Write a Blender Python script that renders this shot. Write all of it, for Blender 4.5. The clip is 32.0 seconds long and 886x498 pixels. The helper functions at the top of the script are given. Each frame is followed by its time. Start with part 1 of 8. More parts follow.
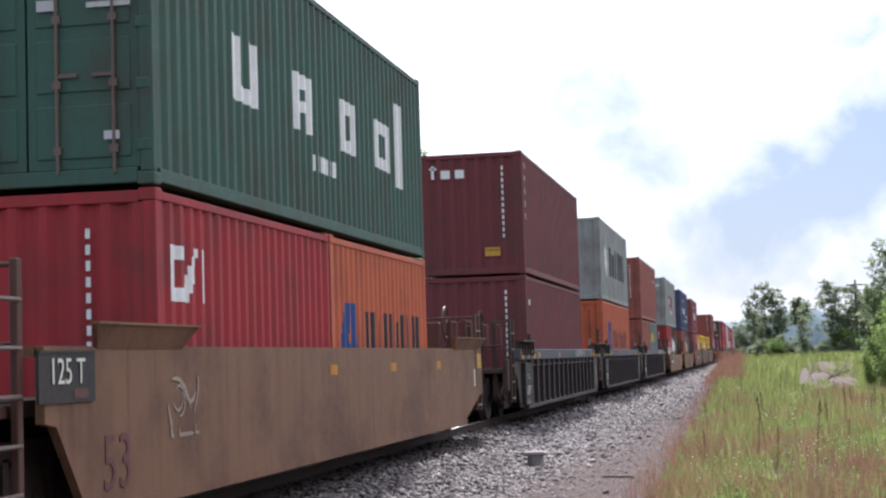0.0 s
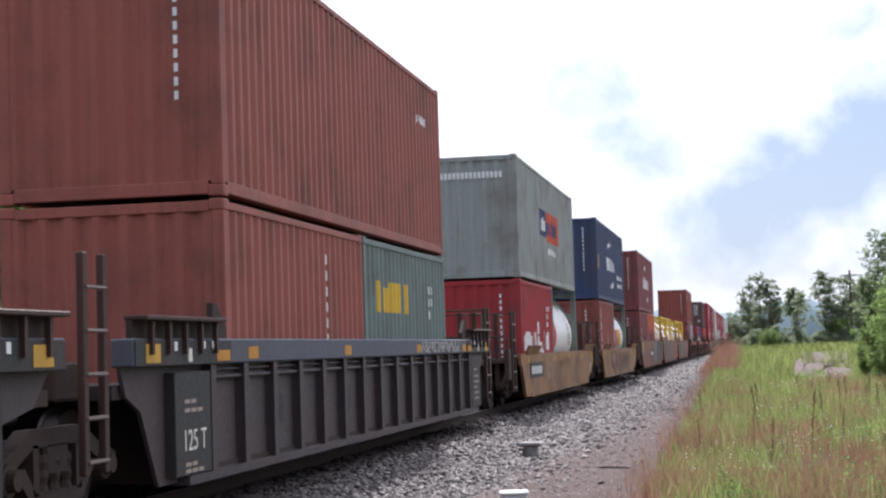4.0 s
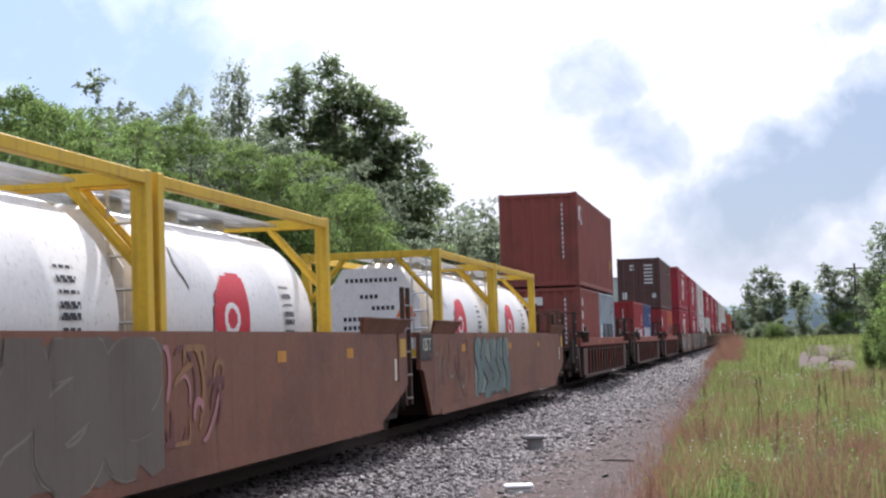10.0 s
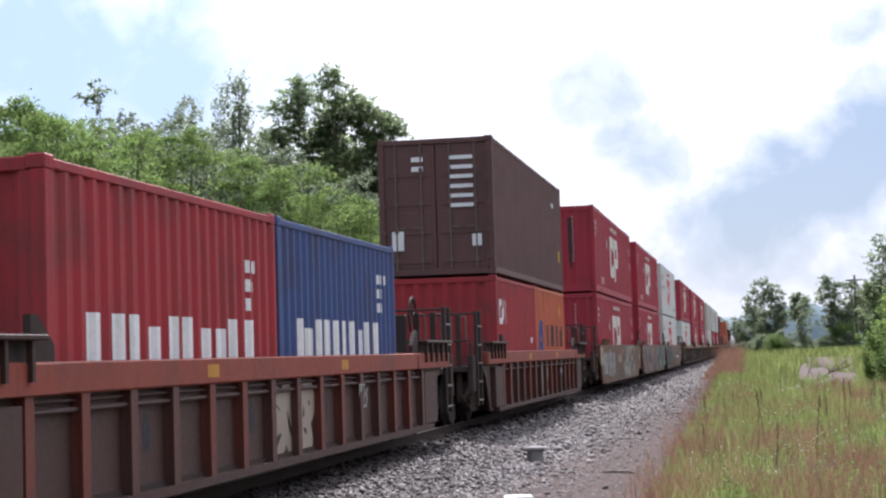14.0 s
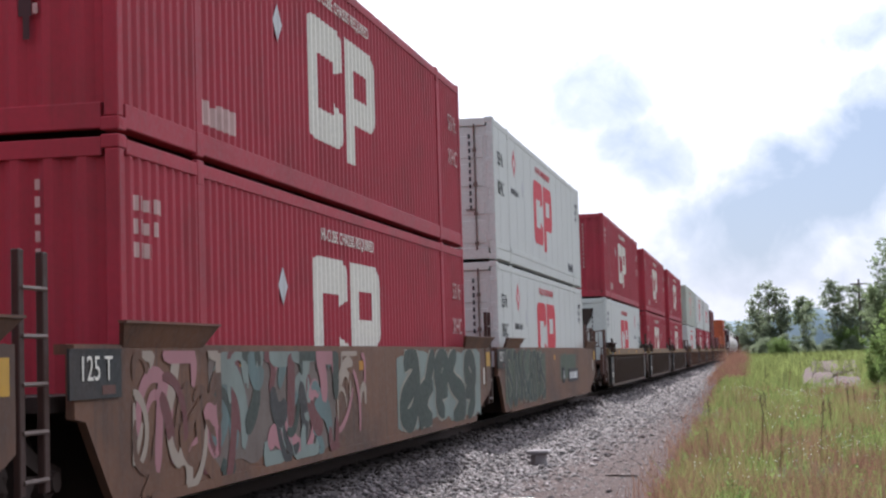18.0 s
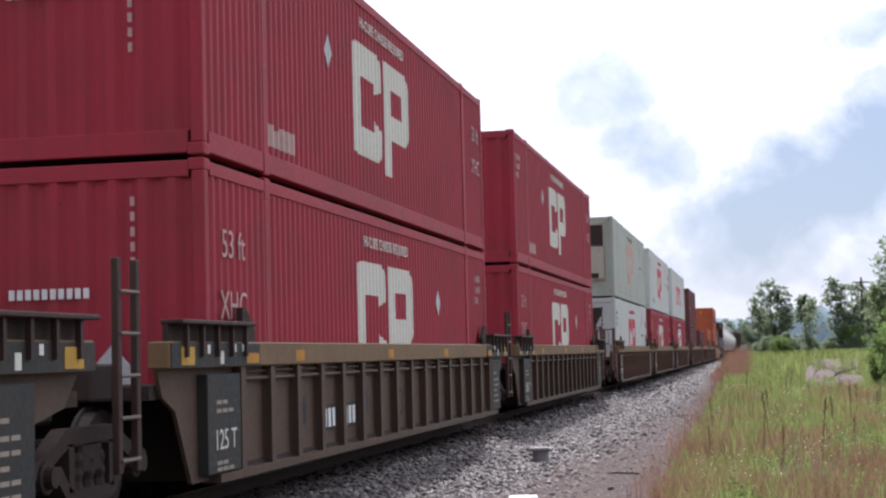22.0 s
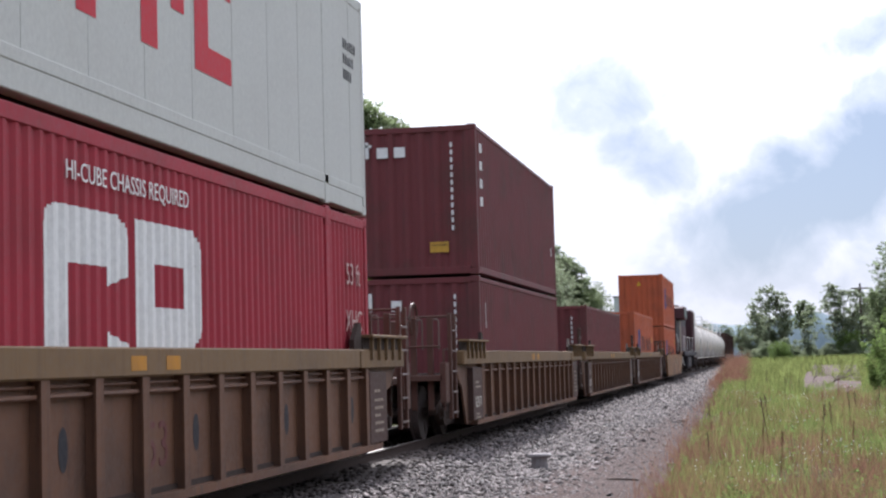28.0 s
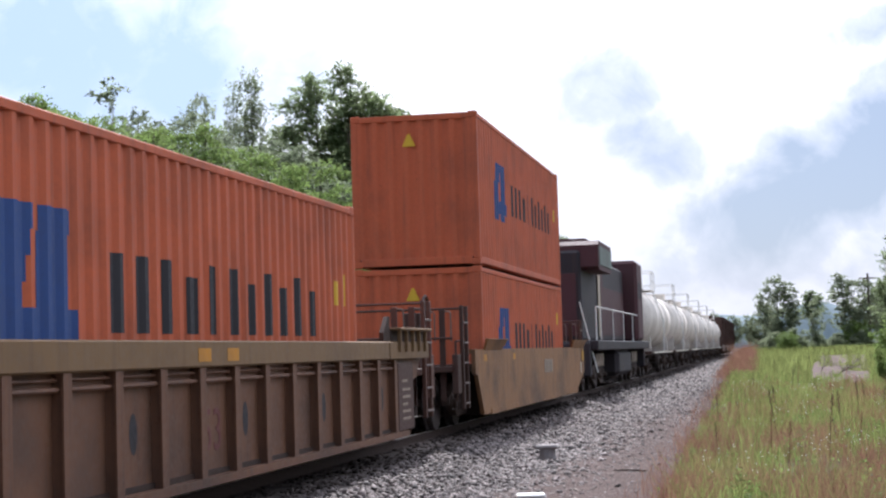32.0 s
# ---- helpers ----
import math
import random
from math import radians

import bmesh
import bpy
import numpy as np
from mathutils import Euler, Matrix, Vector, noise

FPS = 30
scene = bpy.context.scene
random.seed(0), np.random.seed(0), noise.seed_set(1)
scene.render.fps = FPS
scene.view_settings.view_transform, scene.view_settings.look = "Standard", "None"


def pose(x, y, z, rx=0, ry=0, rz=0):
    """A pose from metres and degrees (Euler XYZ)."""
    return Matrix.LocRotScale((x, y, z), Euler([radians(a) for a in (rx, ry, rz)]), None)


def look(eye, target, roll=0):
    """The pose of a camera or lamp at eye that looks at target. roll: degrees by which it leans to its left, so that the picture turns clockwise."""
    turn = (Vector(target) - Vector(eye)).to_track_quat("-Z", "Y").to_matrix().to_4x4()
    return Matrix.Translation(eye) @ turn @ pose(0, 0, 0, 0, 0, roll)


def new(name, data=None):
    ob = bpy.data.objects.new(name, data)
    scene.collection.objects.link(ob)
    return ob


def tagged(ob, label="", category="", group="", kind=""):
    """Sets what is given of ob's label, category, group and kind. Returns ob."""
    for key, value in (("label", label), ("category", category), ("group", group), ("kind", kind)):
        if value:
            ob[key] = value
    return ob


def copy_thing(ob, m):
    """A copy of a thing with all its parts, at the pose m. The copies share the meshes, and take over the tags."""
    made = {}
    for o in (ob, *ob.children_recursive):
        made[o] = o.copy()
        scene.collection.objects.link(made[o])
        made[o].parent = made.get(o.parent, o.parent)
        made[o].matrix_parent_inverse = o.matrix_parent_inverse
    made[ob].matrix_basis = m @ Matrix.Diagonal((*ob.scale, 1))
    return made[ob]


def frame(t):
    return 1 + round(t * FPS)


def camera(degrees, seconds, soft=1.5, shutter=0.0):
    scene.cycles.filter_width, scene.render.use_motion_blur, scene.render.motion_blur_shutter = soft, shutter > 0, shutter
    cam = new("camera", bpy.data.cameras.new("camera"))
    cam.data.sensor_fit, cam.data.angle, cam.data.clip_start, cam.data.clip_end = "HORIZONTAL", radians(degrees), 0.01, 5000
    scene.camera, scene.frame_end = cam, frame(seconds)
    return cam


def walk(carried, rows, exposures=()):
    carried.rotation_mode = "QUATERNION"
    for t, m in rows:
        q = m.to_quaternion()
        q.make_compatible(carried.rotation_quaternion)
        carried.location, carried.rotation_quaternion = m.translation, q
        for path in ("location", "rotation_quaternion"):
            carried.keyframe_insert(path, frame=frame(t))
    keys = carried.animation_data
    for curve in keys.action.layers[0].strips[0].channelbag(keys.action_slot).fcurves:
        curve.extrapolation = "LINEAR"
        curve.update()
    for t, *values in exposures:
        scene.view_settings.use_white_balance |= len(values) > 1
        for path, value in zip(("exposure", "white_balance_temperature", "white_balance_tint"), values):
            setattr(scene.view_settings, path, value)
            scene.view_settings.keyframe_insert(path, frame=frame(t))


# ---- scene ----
# One long double-stack train runs past a standing camera: +y is ahead along the track, +x to the right of it.
EYE = (0.0, 0.0, 1.7)
RAIL_TOP, TRACK_X = 0.40, -6.42
cam = camera(30.11, 32.0, soft=2.35)
TURNS = [
    (0, 93.845, 1.748, 10.737), (0.5, 93.671, 1.718, 10.691), (1, 93.734, 1.764, 10.749), (1.5, 93.676, 1.913, 10.699),
    (2, 93.629, 1.720, 10.715), (2.5, 93.690, 1.854, 10.565), (4.5, 93.489, 1.773, 10.531), (5, 93.508, 1.806, 10.391),
    (5.5, 93.513, 1.812, 10.508), (6, 93.346, 1.785, 10.665), (6.5, 93.328, 1.626, 10.618), (7, 93.350, 1.813, 10.811),
    (7.5, 93.294, 1.802, 10.823), (8, 93.306, 1.844, 10.922), (8.5, 93.294, 1.846, 10.916), (9, 93.220, 1.623, 10.833),
    (9.5, 93.261, 1.813, 10.852), (10, 93.294, 1.853, 10.719), (10.5, 93.405, 1.820, 10.636), (11, 93.524, 1.827, 10.572),
    (11.5, 93.394, 1.782, 10.497), (12, 93.582, 1.812, 10.577), (12.5, 93.591, 1.895, 10.578), (13, 93.674, 1.824, 10.600),
    (13.5, 93.674, 1.806, 10.698), (15.5, 93.739, 1.638, 10.847), (16, 93.720, 1.379, 10.793), (16.5, 93.789, 1.530, 10.764),
    (17, 93.883, 1.677, 10.811), (17.5, 93.877, 1.644, 10.817), (18, 93.798, 1.665, 10.852), (18.5, 93.849, 1.601, 10.921),
    (19, 93.831, 1.729, 10.945), (19.5, 93.930, 1.452, 10.942), (20, 93.841, 1.453, 10.954), (20.5, 93.775, 1.295, 10.930),
    (21, 93.565, 1.290, 10.973), (21.5, 93.692, 1.420, 11.008), (22, 93.691, 1.462, 10.927), (22.5, 93.570, 1.658, 11.081),
    (23, 93.634, 1.462, 11.014), (23.5, 93.754, 1.463, 11.013), (24, 93.846, 1.488, 10.909), (24.5, 93.970, 1.678, 10.915),
    (25, 93.895, 1.468, 10.885), (25.5, 93.812, 1.466, 10.920), (27.5, 94.043, 1.353, 10.958), (28, 93.906, 1.494, 10.885),
    (28.5, 93.886, 1.666, 10.985), (29, 93.901, 1.577, 11.013), (29.5, 93.976, 1.626, 11.030), (30, 93.755, 1.434, 11.019),
    (30.5, 93.729, 1.594, 10.986), (31, 93.583, 1.604, 11.016), (31.5, 93.624, 1.797, 11.023), (32, 93.626, 1.722, 11.149),
]
EXPOSURES = [(0, 0.48), (1, 0.58), (2, 0.48), (5, 0.46), (8, 0.42), (10, 0.24), (11, 0.2), (13, 0.26), (16, 0.46), (17, 0.36), (20, 0.3), (21, 0.22), (22, 0.3), (23, 0.42), (24, 0.36), (25, 0.32), (28, 0.28), (29, 0.42), (30, 0.3), (32, 0.3)]
walk(cam, [(t, pose(*EYE, a, b, c)) for t, a, b, c in TURNS], exposures=[(t, stops, 5890, 17.0) for t, stops in EXPOSURES])

# ---- sky and sun ----
SUN_LEFT, SUN_UP = 9.0, 42.0
CLOUD_FAR, CLOUD_SUN = 0.9, 1.85


def nodes_of(tree):
    tree.nodes.clear()

    def add(kind, **settings):
        n = tree.nodes.new(kind)
        for key, value in settings.items():
            if key == "operation":
                n.operation = value
            elif key == "blend_type":
                n.blend_type = value
            elif key == "sky_type":
                n.sky_type = value
            elif key == "sun_disc":
                n.sun_disc = value
            elif key == "sun_elevation":
                n.sun_elevation = value
            elif key == "sun_rotation":
                n.sun_rotation = value
            else:
                n.inputs[key].default_value = value
        return n

    def join(a, b):
        tree.links.new(a, b)
    return add, join


def ramp(add, stops):
    n = add("ShaderNodeValToRGB")
    els = n.color_ramp.elements
    while len(els) < len(stops):
        els.new(0.5)
    for e, (at, c) in zip(els, stops):
        e.position, e.color = at, (c, c, c, 1) if isinstance(c, (int, float)) else (*c, 1)
    return n


def make_sky():
    world = bpy.data.worlds.new("sky")
    scene.world = world
    world.use_nodes = True
    add, join = nodes_of(world.node_tree)
    out, bg = add("ShaderNodeOutputWorld"), add("ShaderNodeBackground", Strength=1.0)
    sky = add("ShaderNodeTexSky", sky_type="NISHITA", sun_disc=False, sun_elevation=radians(SUN_UP), sun_rotation=radians(-SUN_LEFT))
    dim = add("ShaderNodeMixRGB", blend_type="MULTIPLY", Fac=1.0, Color2=(0.105, 0.105, 0.11, 1))
    join(sky.outputs["Color"], dim.inputs["Color1"])
    co = add("ShaderNodeTexCoord")

    def math_node(op, x, y):
        n = add("ShaderNodeMath", operation=op)
        for i, value in enumerate((x, y)):
            if isinstance(value, (int, float)):
                n.inputs[i].default_value = value
            else:
                join(value, n.inputs[i])
        return n.outputs[0]

    # the sky ahead is laid out on a plane: across and up, as shares of the way ahead
    axes = add("ShaderNodeSeparateXYZ")
    join(co.outputs["Generated"], axes.inputs[0])
    ahead = math_node("MAXIMUM", axes.outputs["Y"], 0.05)
    across, rise = math_node("DIVIDE", axes.outputs["X"], ahead), math_node("DIVIDE", axes.outputs["Z"], ahead)
    plane = add("ShaderNodeCombineXYZ")
    join(across, plane.inputs[0])
    join(rise, plane.inputs[1])
    spot = plane.outputs[0]
    for scale, amount in ((14.0, 0.055), (46.0, 0.02)):
        curl = add("ShaderNodeTexNoise", Scale=scale, Detail=4.0, Roughness=0.55)
        join(plane.outputs[0], curl.inputs["Vector"])
        push = add("ShaderNodeVectorMath", operation="MULTIPLY_ADD")
        push.inputs[1].default_value = (amount, amount, 0)
        join(curl.outputs["Color"], push.inputs[0])
        join(spot, push.inputs[2])
        back = add("ShaderNodeVectorMath", operation="SUBTRACT")
        back.inputs[1].default_value = (amount / 2, amount / 2, 0)
        join(push.outputs[0], back.inputs[0])
        spot = back.outputs[0]
    total = None
    # thin places in the cloud: middle, half width and height, lean, depth
    for mid, up_mid, wide, tall, lean, depth in ((0.035, 0.092, 0.115, 0.045, 27, 1.0), (0.095, 0.125, 0.085, 0.05, 40, 1.0), (-0.012, 0.075, 0.055, 0.028, 10, 0.75), (-0.068, 0.117, 0.042, 0.03, -20, 0.52), (-0.092, 0.162, 0.06, 0.036, 10, 0.45),
                                                 (0.068, 0.19, 0.035, 0.02, 20, 0.5), (0.05, 0.052, 0.12, 0.02, 0, 0.35), (-0.44, 0.2, 0.19, 0.075, -12, 0.95), (-0.36, 0.225, 0.08, 0.035, 8, 0.5), (-0.5, 0.13, 0.14, 0.09, 0, 0.9),
                                                 (0.2, 0.14, 0.1, 0.1, 20, 0.9), (0.1, 0.3, 0.15, 0.06, 20, 0.7), (-0.3, 0.42, 0.25, 0.08, -10, 0.6)):
        place = add("ShaderNodeMapping")
        place.vector_type = "TEXTURE"
        place.inputs["Location"].default_value, place.inputs["Rotation"].default_value, place.inputs["Scale"].default_value = (mid, up_mid, 0), (0, 0, radians(lean)), (wide, tall, 1)
        join(spot, place.inputs["Vector"])
        far = add("ShaderNodeVectorMath", operation="LENGTH")
        join(place.outputs[0], far.inputs[0])
        span = add("ShaderNodeMapRange")
        span.interpolation_type = "SMOOTHSTEP"
        span.inputs[1].default_value, span.inputs[2].default_value, span.inputs[3].default_value, span.inputs[4].default_value = 1.25, 0.25, 0.0, depth
        join(far.outputs["Value"], span.inputs[0])
        total = span.outputs[0] if total is None else math_node("MAXIMUM", total, span.outputs[0])
    for way, near, amount in (((0.6, 0.75, 0.35), 0.93, 0.5), ((0.4, -0.8, 0.45), 0.45, 0.5), ((-0.8, -0.2, 0.5), 0.6, 0.5)):
        dot = add("ShaderNodeVectorMath", operation="DOT_PRODUCT")
        dot.inputs[1].default_value = Vector(way).normalized()
        join(co.outputs["Generated"], dot.inputs[0])
        span = add("ShaderNodeMapRange")
        span.inputs[1].default_value, span.inputs[2].default_value, span.inputs[3].default_value, span.inputs[4].default_value = near, near + (1 - near) * 0.8, 0.0, amount
        join(dot.outputs["Value"], span.inputs[0])
        total = math_node("MAXIMUM", total, span.outputs[0])
    wisps = add("ShaderNodeTexNoise", Scale=24.0, Detail=8.0, Roughness=0.58, Distortion=0.4)
    join(plane.outputs[0], wisps.inputs["Vector"])
    torn = math_node("MULTIPLY", math_node("SUBTRACT", wisps.outputs["Fac"], 0.5), 1.5)
    # the tearing acts where the cloud is neither thick nor gone
    half_way = math_node("MULTIPLY", math_node("MULTIPLY", total, math_node("SUBTRACT", 1.15, total)), 3.4)
    open_sky = math_node("ADD", total, math_node("MULTIPLY", torn, half_way))
    edge = ramp(add, [(0.08, 0.0), (0.36, 0.5), (0.9, 0.95)])
    join(open_sky, edge.inputs["Fac"])
    soft = add("ShaderNodeTexNoise", Scale=11.0, Detail=6.0, Roughness=0.55)
    join(plane.outputs[0], soft.inputs["Vector"])
    shade = ramp(add, [(0.3, (0.90, 0.915, 0.945)), (0.6, (1.06, 1.06, 1.06))])
    join(soft.outputs["Fac"], shade.inputs["Fac"])
    # cloud is far brighter towards the sun than away from it
    up, left = radians(SUN_UP), radians(SUN_LEFT)
    sunward = add("ShaderNodeVectorMath", operation="DOT_PRODUCT")
    sunward.inputs[1].default_value = (-math.sin(left) * math.cos(up), math.cos(left) * math.cos(up), math.sin(up))
    join(co.outputs["Generated"], sunward.inputs[0])
    glow = add("ShaderNodeMapRange")
    glow.inputs[1].default_value, glow.inputs[2].default_value, glow.inputs[3].default_value, glow.inputs[4].default_value = -0.1, 0.85, CLOUD_FAR, CLOUD_SUN
    join(sunward.outputs["Value"], glow.inputs[0])
    bright = add("ShaderNodeMixRGB", blend_type="MULTIPLY", Fac=1.0)
    join(shade.outputs["Color"], bright.inputs["Color1"])
    join(glow.outputs[0], bright.inputs["Color2"])
    # haze dims the cloud towards the horizon
    low = add("ShaderNodeMapRange")
    low.inputs[1].default_value, low.inputs[2].default_value, low.inputs[3].default_value, low.inputs[4].default_value = 0.0, 0.5, 0.42, 1.0
    join(axes.outputs["Z"], low.inputs[0])
    hazy = add("ShaderNodeMixRGB", blend_type="MULTIPLY", Fac=1.0)
    join(bright.outputs["Color"], hazy.inputs["Color1"])
    join(low.outputs[0], hazy.inputs["Color2"])
    bright = hazy
    veil = add("ShaderNodeMixRGB", Fac=0.8, Color2=(0.295, 0.385, 0.485, 1))
    join(dim.outputs["Color"], veil.inputs["Color1"])
    clear = add("ShaderNodeMapRange")
    clear.inputs[1].default_value, clear.inputs[2].default_value = -0.12, -0.3
    join(across, clear.inputs[0])
    hue = add("ShaderNodeMixRGB", Color1=(0.295, 0.385, 0.485, 1), Color2=(0.44, 0.6, 0.79, 1))
    join(clear.outputs[0], hue.inputs["Fac"])
    join(hue.outputs["Color"], veil.inputs["Color2"])
    mix = add("ShaderNodeMixRGB")
    join(edge.outputs["Color"], mix.inputs["Fac"])
    join(bright.outputs["Color"], mix.inputs["Color1"])
    join(veil.outputs["Color"], mix.inputs["Color2"])
    join(mix.outputs["Color"], bg.inputs["Color"])
    join(bg.outputs[0], out.inputs["Surface"])


make_sky()
sun = new("sun", bpy.data.lights.new("sun", "SUN"))
sun.data.energy, sun.data.angle, sun.data.color = 6.0, radians(1.5), (1.0, 0.95, 0.86)
a, e = radians(SUN_LEFT), radians(SUN_UP)
sun.matrix_world = look((-math.sin(a) * math.cos(e) * 50, math.cos(a) * math.cos(e) * 50, math.sin(e) * 50), (0, 0, 0))

# ---- materials ----
MATS = {}


def surface(name, color, rough=0.6, metal=0.0, stain=0.35, stain_color=(0.05, 0.04, 0.035), scale=1.0, streak=0.0, bump=0.15, fine=18.0, islands=0.0,
            objects=0.0, through_light=0.0, spread=0.0, chips=0.0, shine=0.5):
    """Paint, metal, stone or leaf: grain and stains at two scales, streaks that run down, fine relief."""
    if name in MATS:
        return MATS[name]
    m = bpy.data.materials.new(name)
    m.use_nodes = True
    add, join = nodes_of(m.node_tree)
    out, p = add("ShaderNodeOutputMaterial"), add("ShaderNodeBsdfPrincipled", Roughness=rough, Metallic=metal)
    p.inputs["Specular IOR Level"].default_value = shine
    co = add("ShaderNodeTexCoord")
    big = add("ShaderNodeTexNoise", Scale=0.9 * scale, Detail=5.0, Roughness=0.6)
    small = add("ShaderNodeTexNoise", Scale=fine * scale, Detail=4.0, Roughness=0.65)
    join(co.outputs["Object"], big.inputs["Vector"])
    join(co.outputs["Object"], small.inputs["Vector"])
    worn = ramp(add, [(0.46, 0.0), (0.72, 1.0)])
    join(big.outputs["Fac"], worn.inputs["Fac"])
    force = add("ShaderNodeMath", operation="MULTIPLY")
    force.inputs[1].default_value = stain
    join(worn.outputs["Color"], force.inputs[0])
    one = add("ShaderNodeMixRGB", Color1=(*color, 1), Color2=(*stain_color, 1))
    join(force.outputs[0], one.inputs["Fac"])
    grain = ramp(add, [(0.3, 0.9), (0.7, 1.07)])
    join(small.outputs["Fac"], grain.inputs["Fac"])
    two = add("ShaderNodeMixRGB", blend_type="MULTIPLY", Fac=1.0)
    join(one.outputs["Color"], two.inputs["Color1"])
    join(grain.outputs["Color"], two.inputs["Color2"])
    last = two
    if streak:
        run = add("ShaderNodeMapping")
        run.inputs["Scale"].default_value = (5.0, 5.0, 0.22)
        join(co.outputs["Object"], run.inputs["Vector"])
        lines = add("ShaderNodeTexNoise", Scale=1.6, Detail=5.0, Roughness=0.7)
        join(run.outputs["Vector"], lines.inputs["Vector"])
        pick = ramp(add, [(0.52, 0.0), (0.74, streak)])
        join(lines.outputs["Fac"], pick.inputs["Fac"])
        three = add("ShaderNodeMixRGB", Color2=(*stain_color, 1))
        join(pick.outputs["Color"], three.inputs["Fac"])
        join(last.outputs["Color"], three.inputs["Color1"])
        last = three
    if chips:
        spots = add("ShaderNodeTexNoise", Scale=7.0, Detail=8.0, Roughness=0.75)
        join(co.outputs["Object"], spots.inputs["Vector"])
        few = ramp(add, [(0.66, 0.0), (0.70, chips)])
        join(spots.outputs["Fac"], few.inputs["Fac"])
        rusty = add("ShaderNodeMixRGB", Color2=(0.09, 0.038, 0.022, 1))
        join(few.outputs["Color"], rusty.inputs["Fac"])
        join(last.outputs["Color"], rusty.inputs["Color1"])
        last = rusty
    if islands or objects:
        rnd = add("ShaderNodeNewGeometry").outputs["Random Per Island"] if islands else add("ShaderNodeObjectInfo").outputs["Random"]
        k = islands or objects
        vary = ramp(add, [(0.0, 1 - k), (1.0, 1 + k)])
        join(rnd, vary.inputs["Fac"])
        four = add("ShaderNodeMixRGB", blend_type="MULTIPLY", Fac=1.0)
        join(last.outputs["Color"], four.inputs["Color1"])
        join(vary.outputs["Color"], four.inputs["Color2"])
        last = four
        if spread:
            hue = add("ShaderNodeHueSaturation")
            tint = add("ShaderNodeMapRange")
            tint.inputs[3].default_value, tint.inputs[4].default_value = 0.5 - spread, 0.5 + spread
            join(rnd, tint.inputs[0])
            join(tint.outputs[0], hue.inputs["Hue"])
            join(last.outputs["Color"], hue.inputs["Color"])
            last = hue
    join(last.outputs["Color"], p.inputs["Base Color"])
    rub = ramp(add, [(0.3, max(0.05, rough - 0.12)), (0.7, min(1.0, rough + 0.15))])
    join(small.outputs["Fac"], rub.inputs["Fac"])
    join(rub.outputs["Color"], p.inputs["Roughness"])
    if bump:
        b = add("ShaderNodeBump", Strength=bump, Distance=0.02)
        join(small.outputs["Fac"], b.inputs["Height"])
        join(b.outputs["Normal"], p.inputs["Normal"])
    if through_light:
        leaf = add("ShaderNodeBsdfTranslucent")
        join(last.outputs["Color"], leaf.inputs["Color"])
        mix = add("ShaderNodeMixShader", Fac=through_light)
        join(p.outputs[0], mix.inputs[1])
        join(leaf.outputs[0], mix.inputs[2])
        join(mix.outputs[0], out.inputs["Surface"])
    else:
        join(p.outputs[0], out.inputs["Surface"])
    MATS[name] = m
    return m


def paint(name, color, stain=0.5, streak=0.45, stain_color=(0.07, 0.045, 0.035), rough=0.6, bump=0.05, chips=0.7, shine=0.22):
    return surface(name + "_paint", color, rough, 0.0, stain, stain_color, 1.0, streak, bump, chips=chips, shine=shine)


RUSTY = (0.11, 0.045, 0.025)
GREEN, CAI_RED, ORANGE = paint("green", (0.05, 0.108, 0.08)), paint("red", (0.335, 0.034, 0.038), 0.6), paint("orange", (0.48, 0.115, 0.05), 0.35)
MAROON, GREY, BROWN = paint("maroon", (0.155, 0.042, 0.044), 0.6), paint("grey", (0.29, 0.315, 0.295), 0.5, 0.5, RUSTY, chips=1.0), paint("brown", (0.29, 0.092, 0.068))
NAVY, BURGUNDY, RUST = paint("navy", (0.045, 0.065, 0.13)), paint("burgundy", (0.215, 0.063, 0.066)), paint("rust_red", (0.27, 0.074, 0.058))
SCARLET, BLUE, DARK = paint("scarlet", (0.345, 0.036, 0.052), 0.28, 0.22), paint("blue", (0.05, 0.08, 0.2)), paint("dark_brown", (0.125, 0.064, 0.056))
TEAL_GREY, PALE_BLUE = paint("green_grey", (0.15, 0.19, 0.17)), paint("pale_blue_grey", (0.33, 0.38, 0.41))
WHITE = paint("white", (0.53, 0.54, 0.50), 0.12, 0.12, (0.35, 0.32, 0.28))
OLD_WHITE = paint("aged_white", (0.40, 0.43, 0.36), 0.6, 0.45, (0.33, 0.32, 0.24))
CREAM = paint("cream", (0.48, 0.42, 0.33), 0.3)
TANK_WHITE = paint("tank_white", (0.68, 0.66, 0.63), 0.12, 0.12, (0.4, 0.37, 0.33), 0.35, shine=0.5)
TANK_GREY = paint("tank_car_grey", (0.7, 0.66, 0.6), 0.4, 0.45, (0.2, 0.15, 0.11), 0.45)
YELLOW = paint("yellow", (0.62, 0.40, 0.035), 0.25)
SIGN_YELLOW = paint("sign_yellow", (0.55, 0.32, 0.05), 0.35, 0.2)
MARK_WHITE, MARK_BLACK = paint("white_marking", (0.75, 0.75, 0.72), 0.15, 0.1), paint("black_marking", (0.03, 0.03, 0.035), 0.1, 0.1)
MARK_RED, MARK_BLUE = paint("red_marking", (0.52, 0.03, 0.045), 0.1, 0.08), paint("blue_marking", (0.035, 0.075, 0.22), 0.2, 0.15)
MARK_CREAM, MARK_ORANGE = paint("cream_marking", (0.69, 0.66, 0.57), 0.1, 0.1), paint("orange_marking", (0.7, 0.2, 0.05), 0.15)
SKY_BLUE, SILVER = paint("sky_blue_marking", (0.2, 0.45, 0.6), 0.1), paint("silver_marking", (0.5, 0.5, 0.5), 0.1)
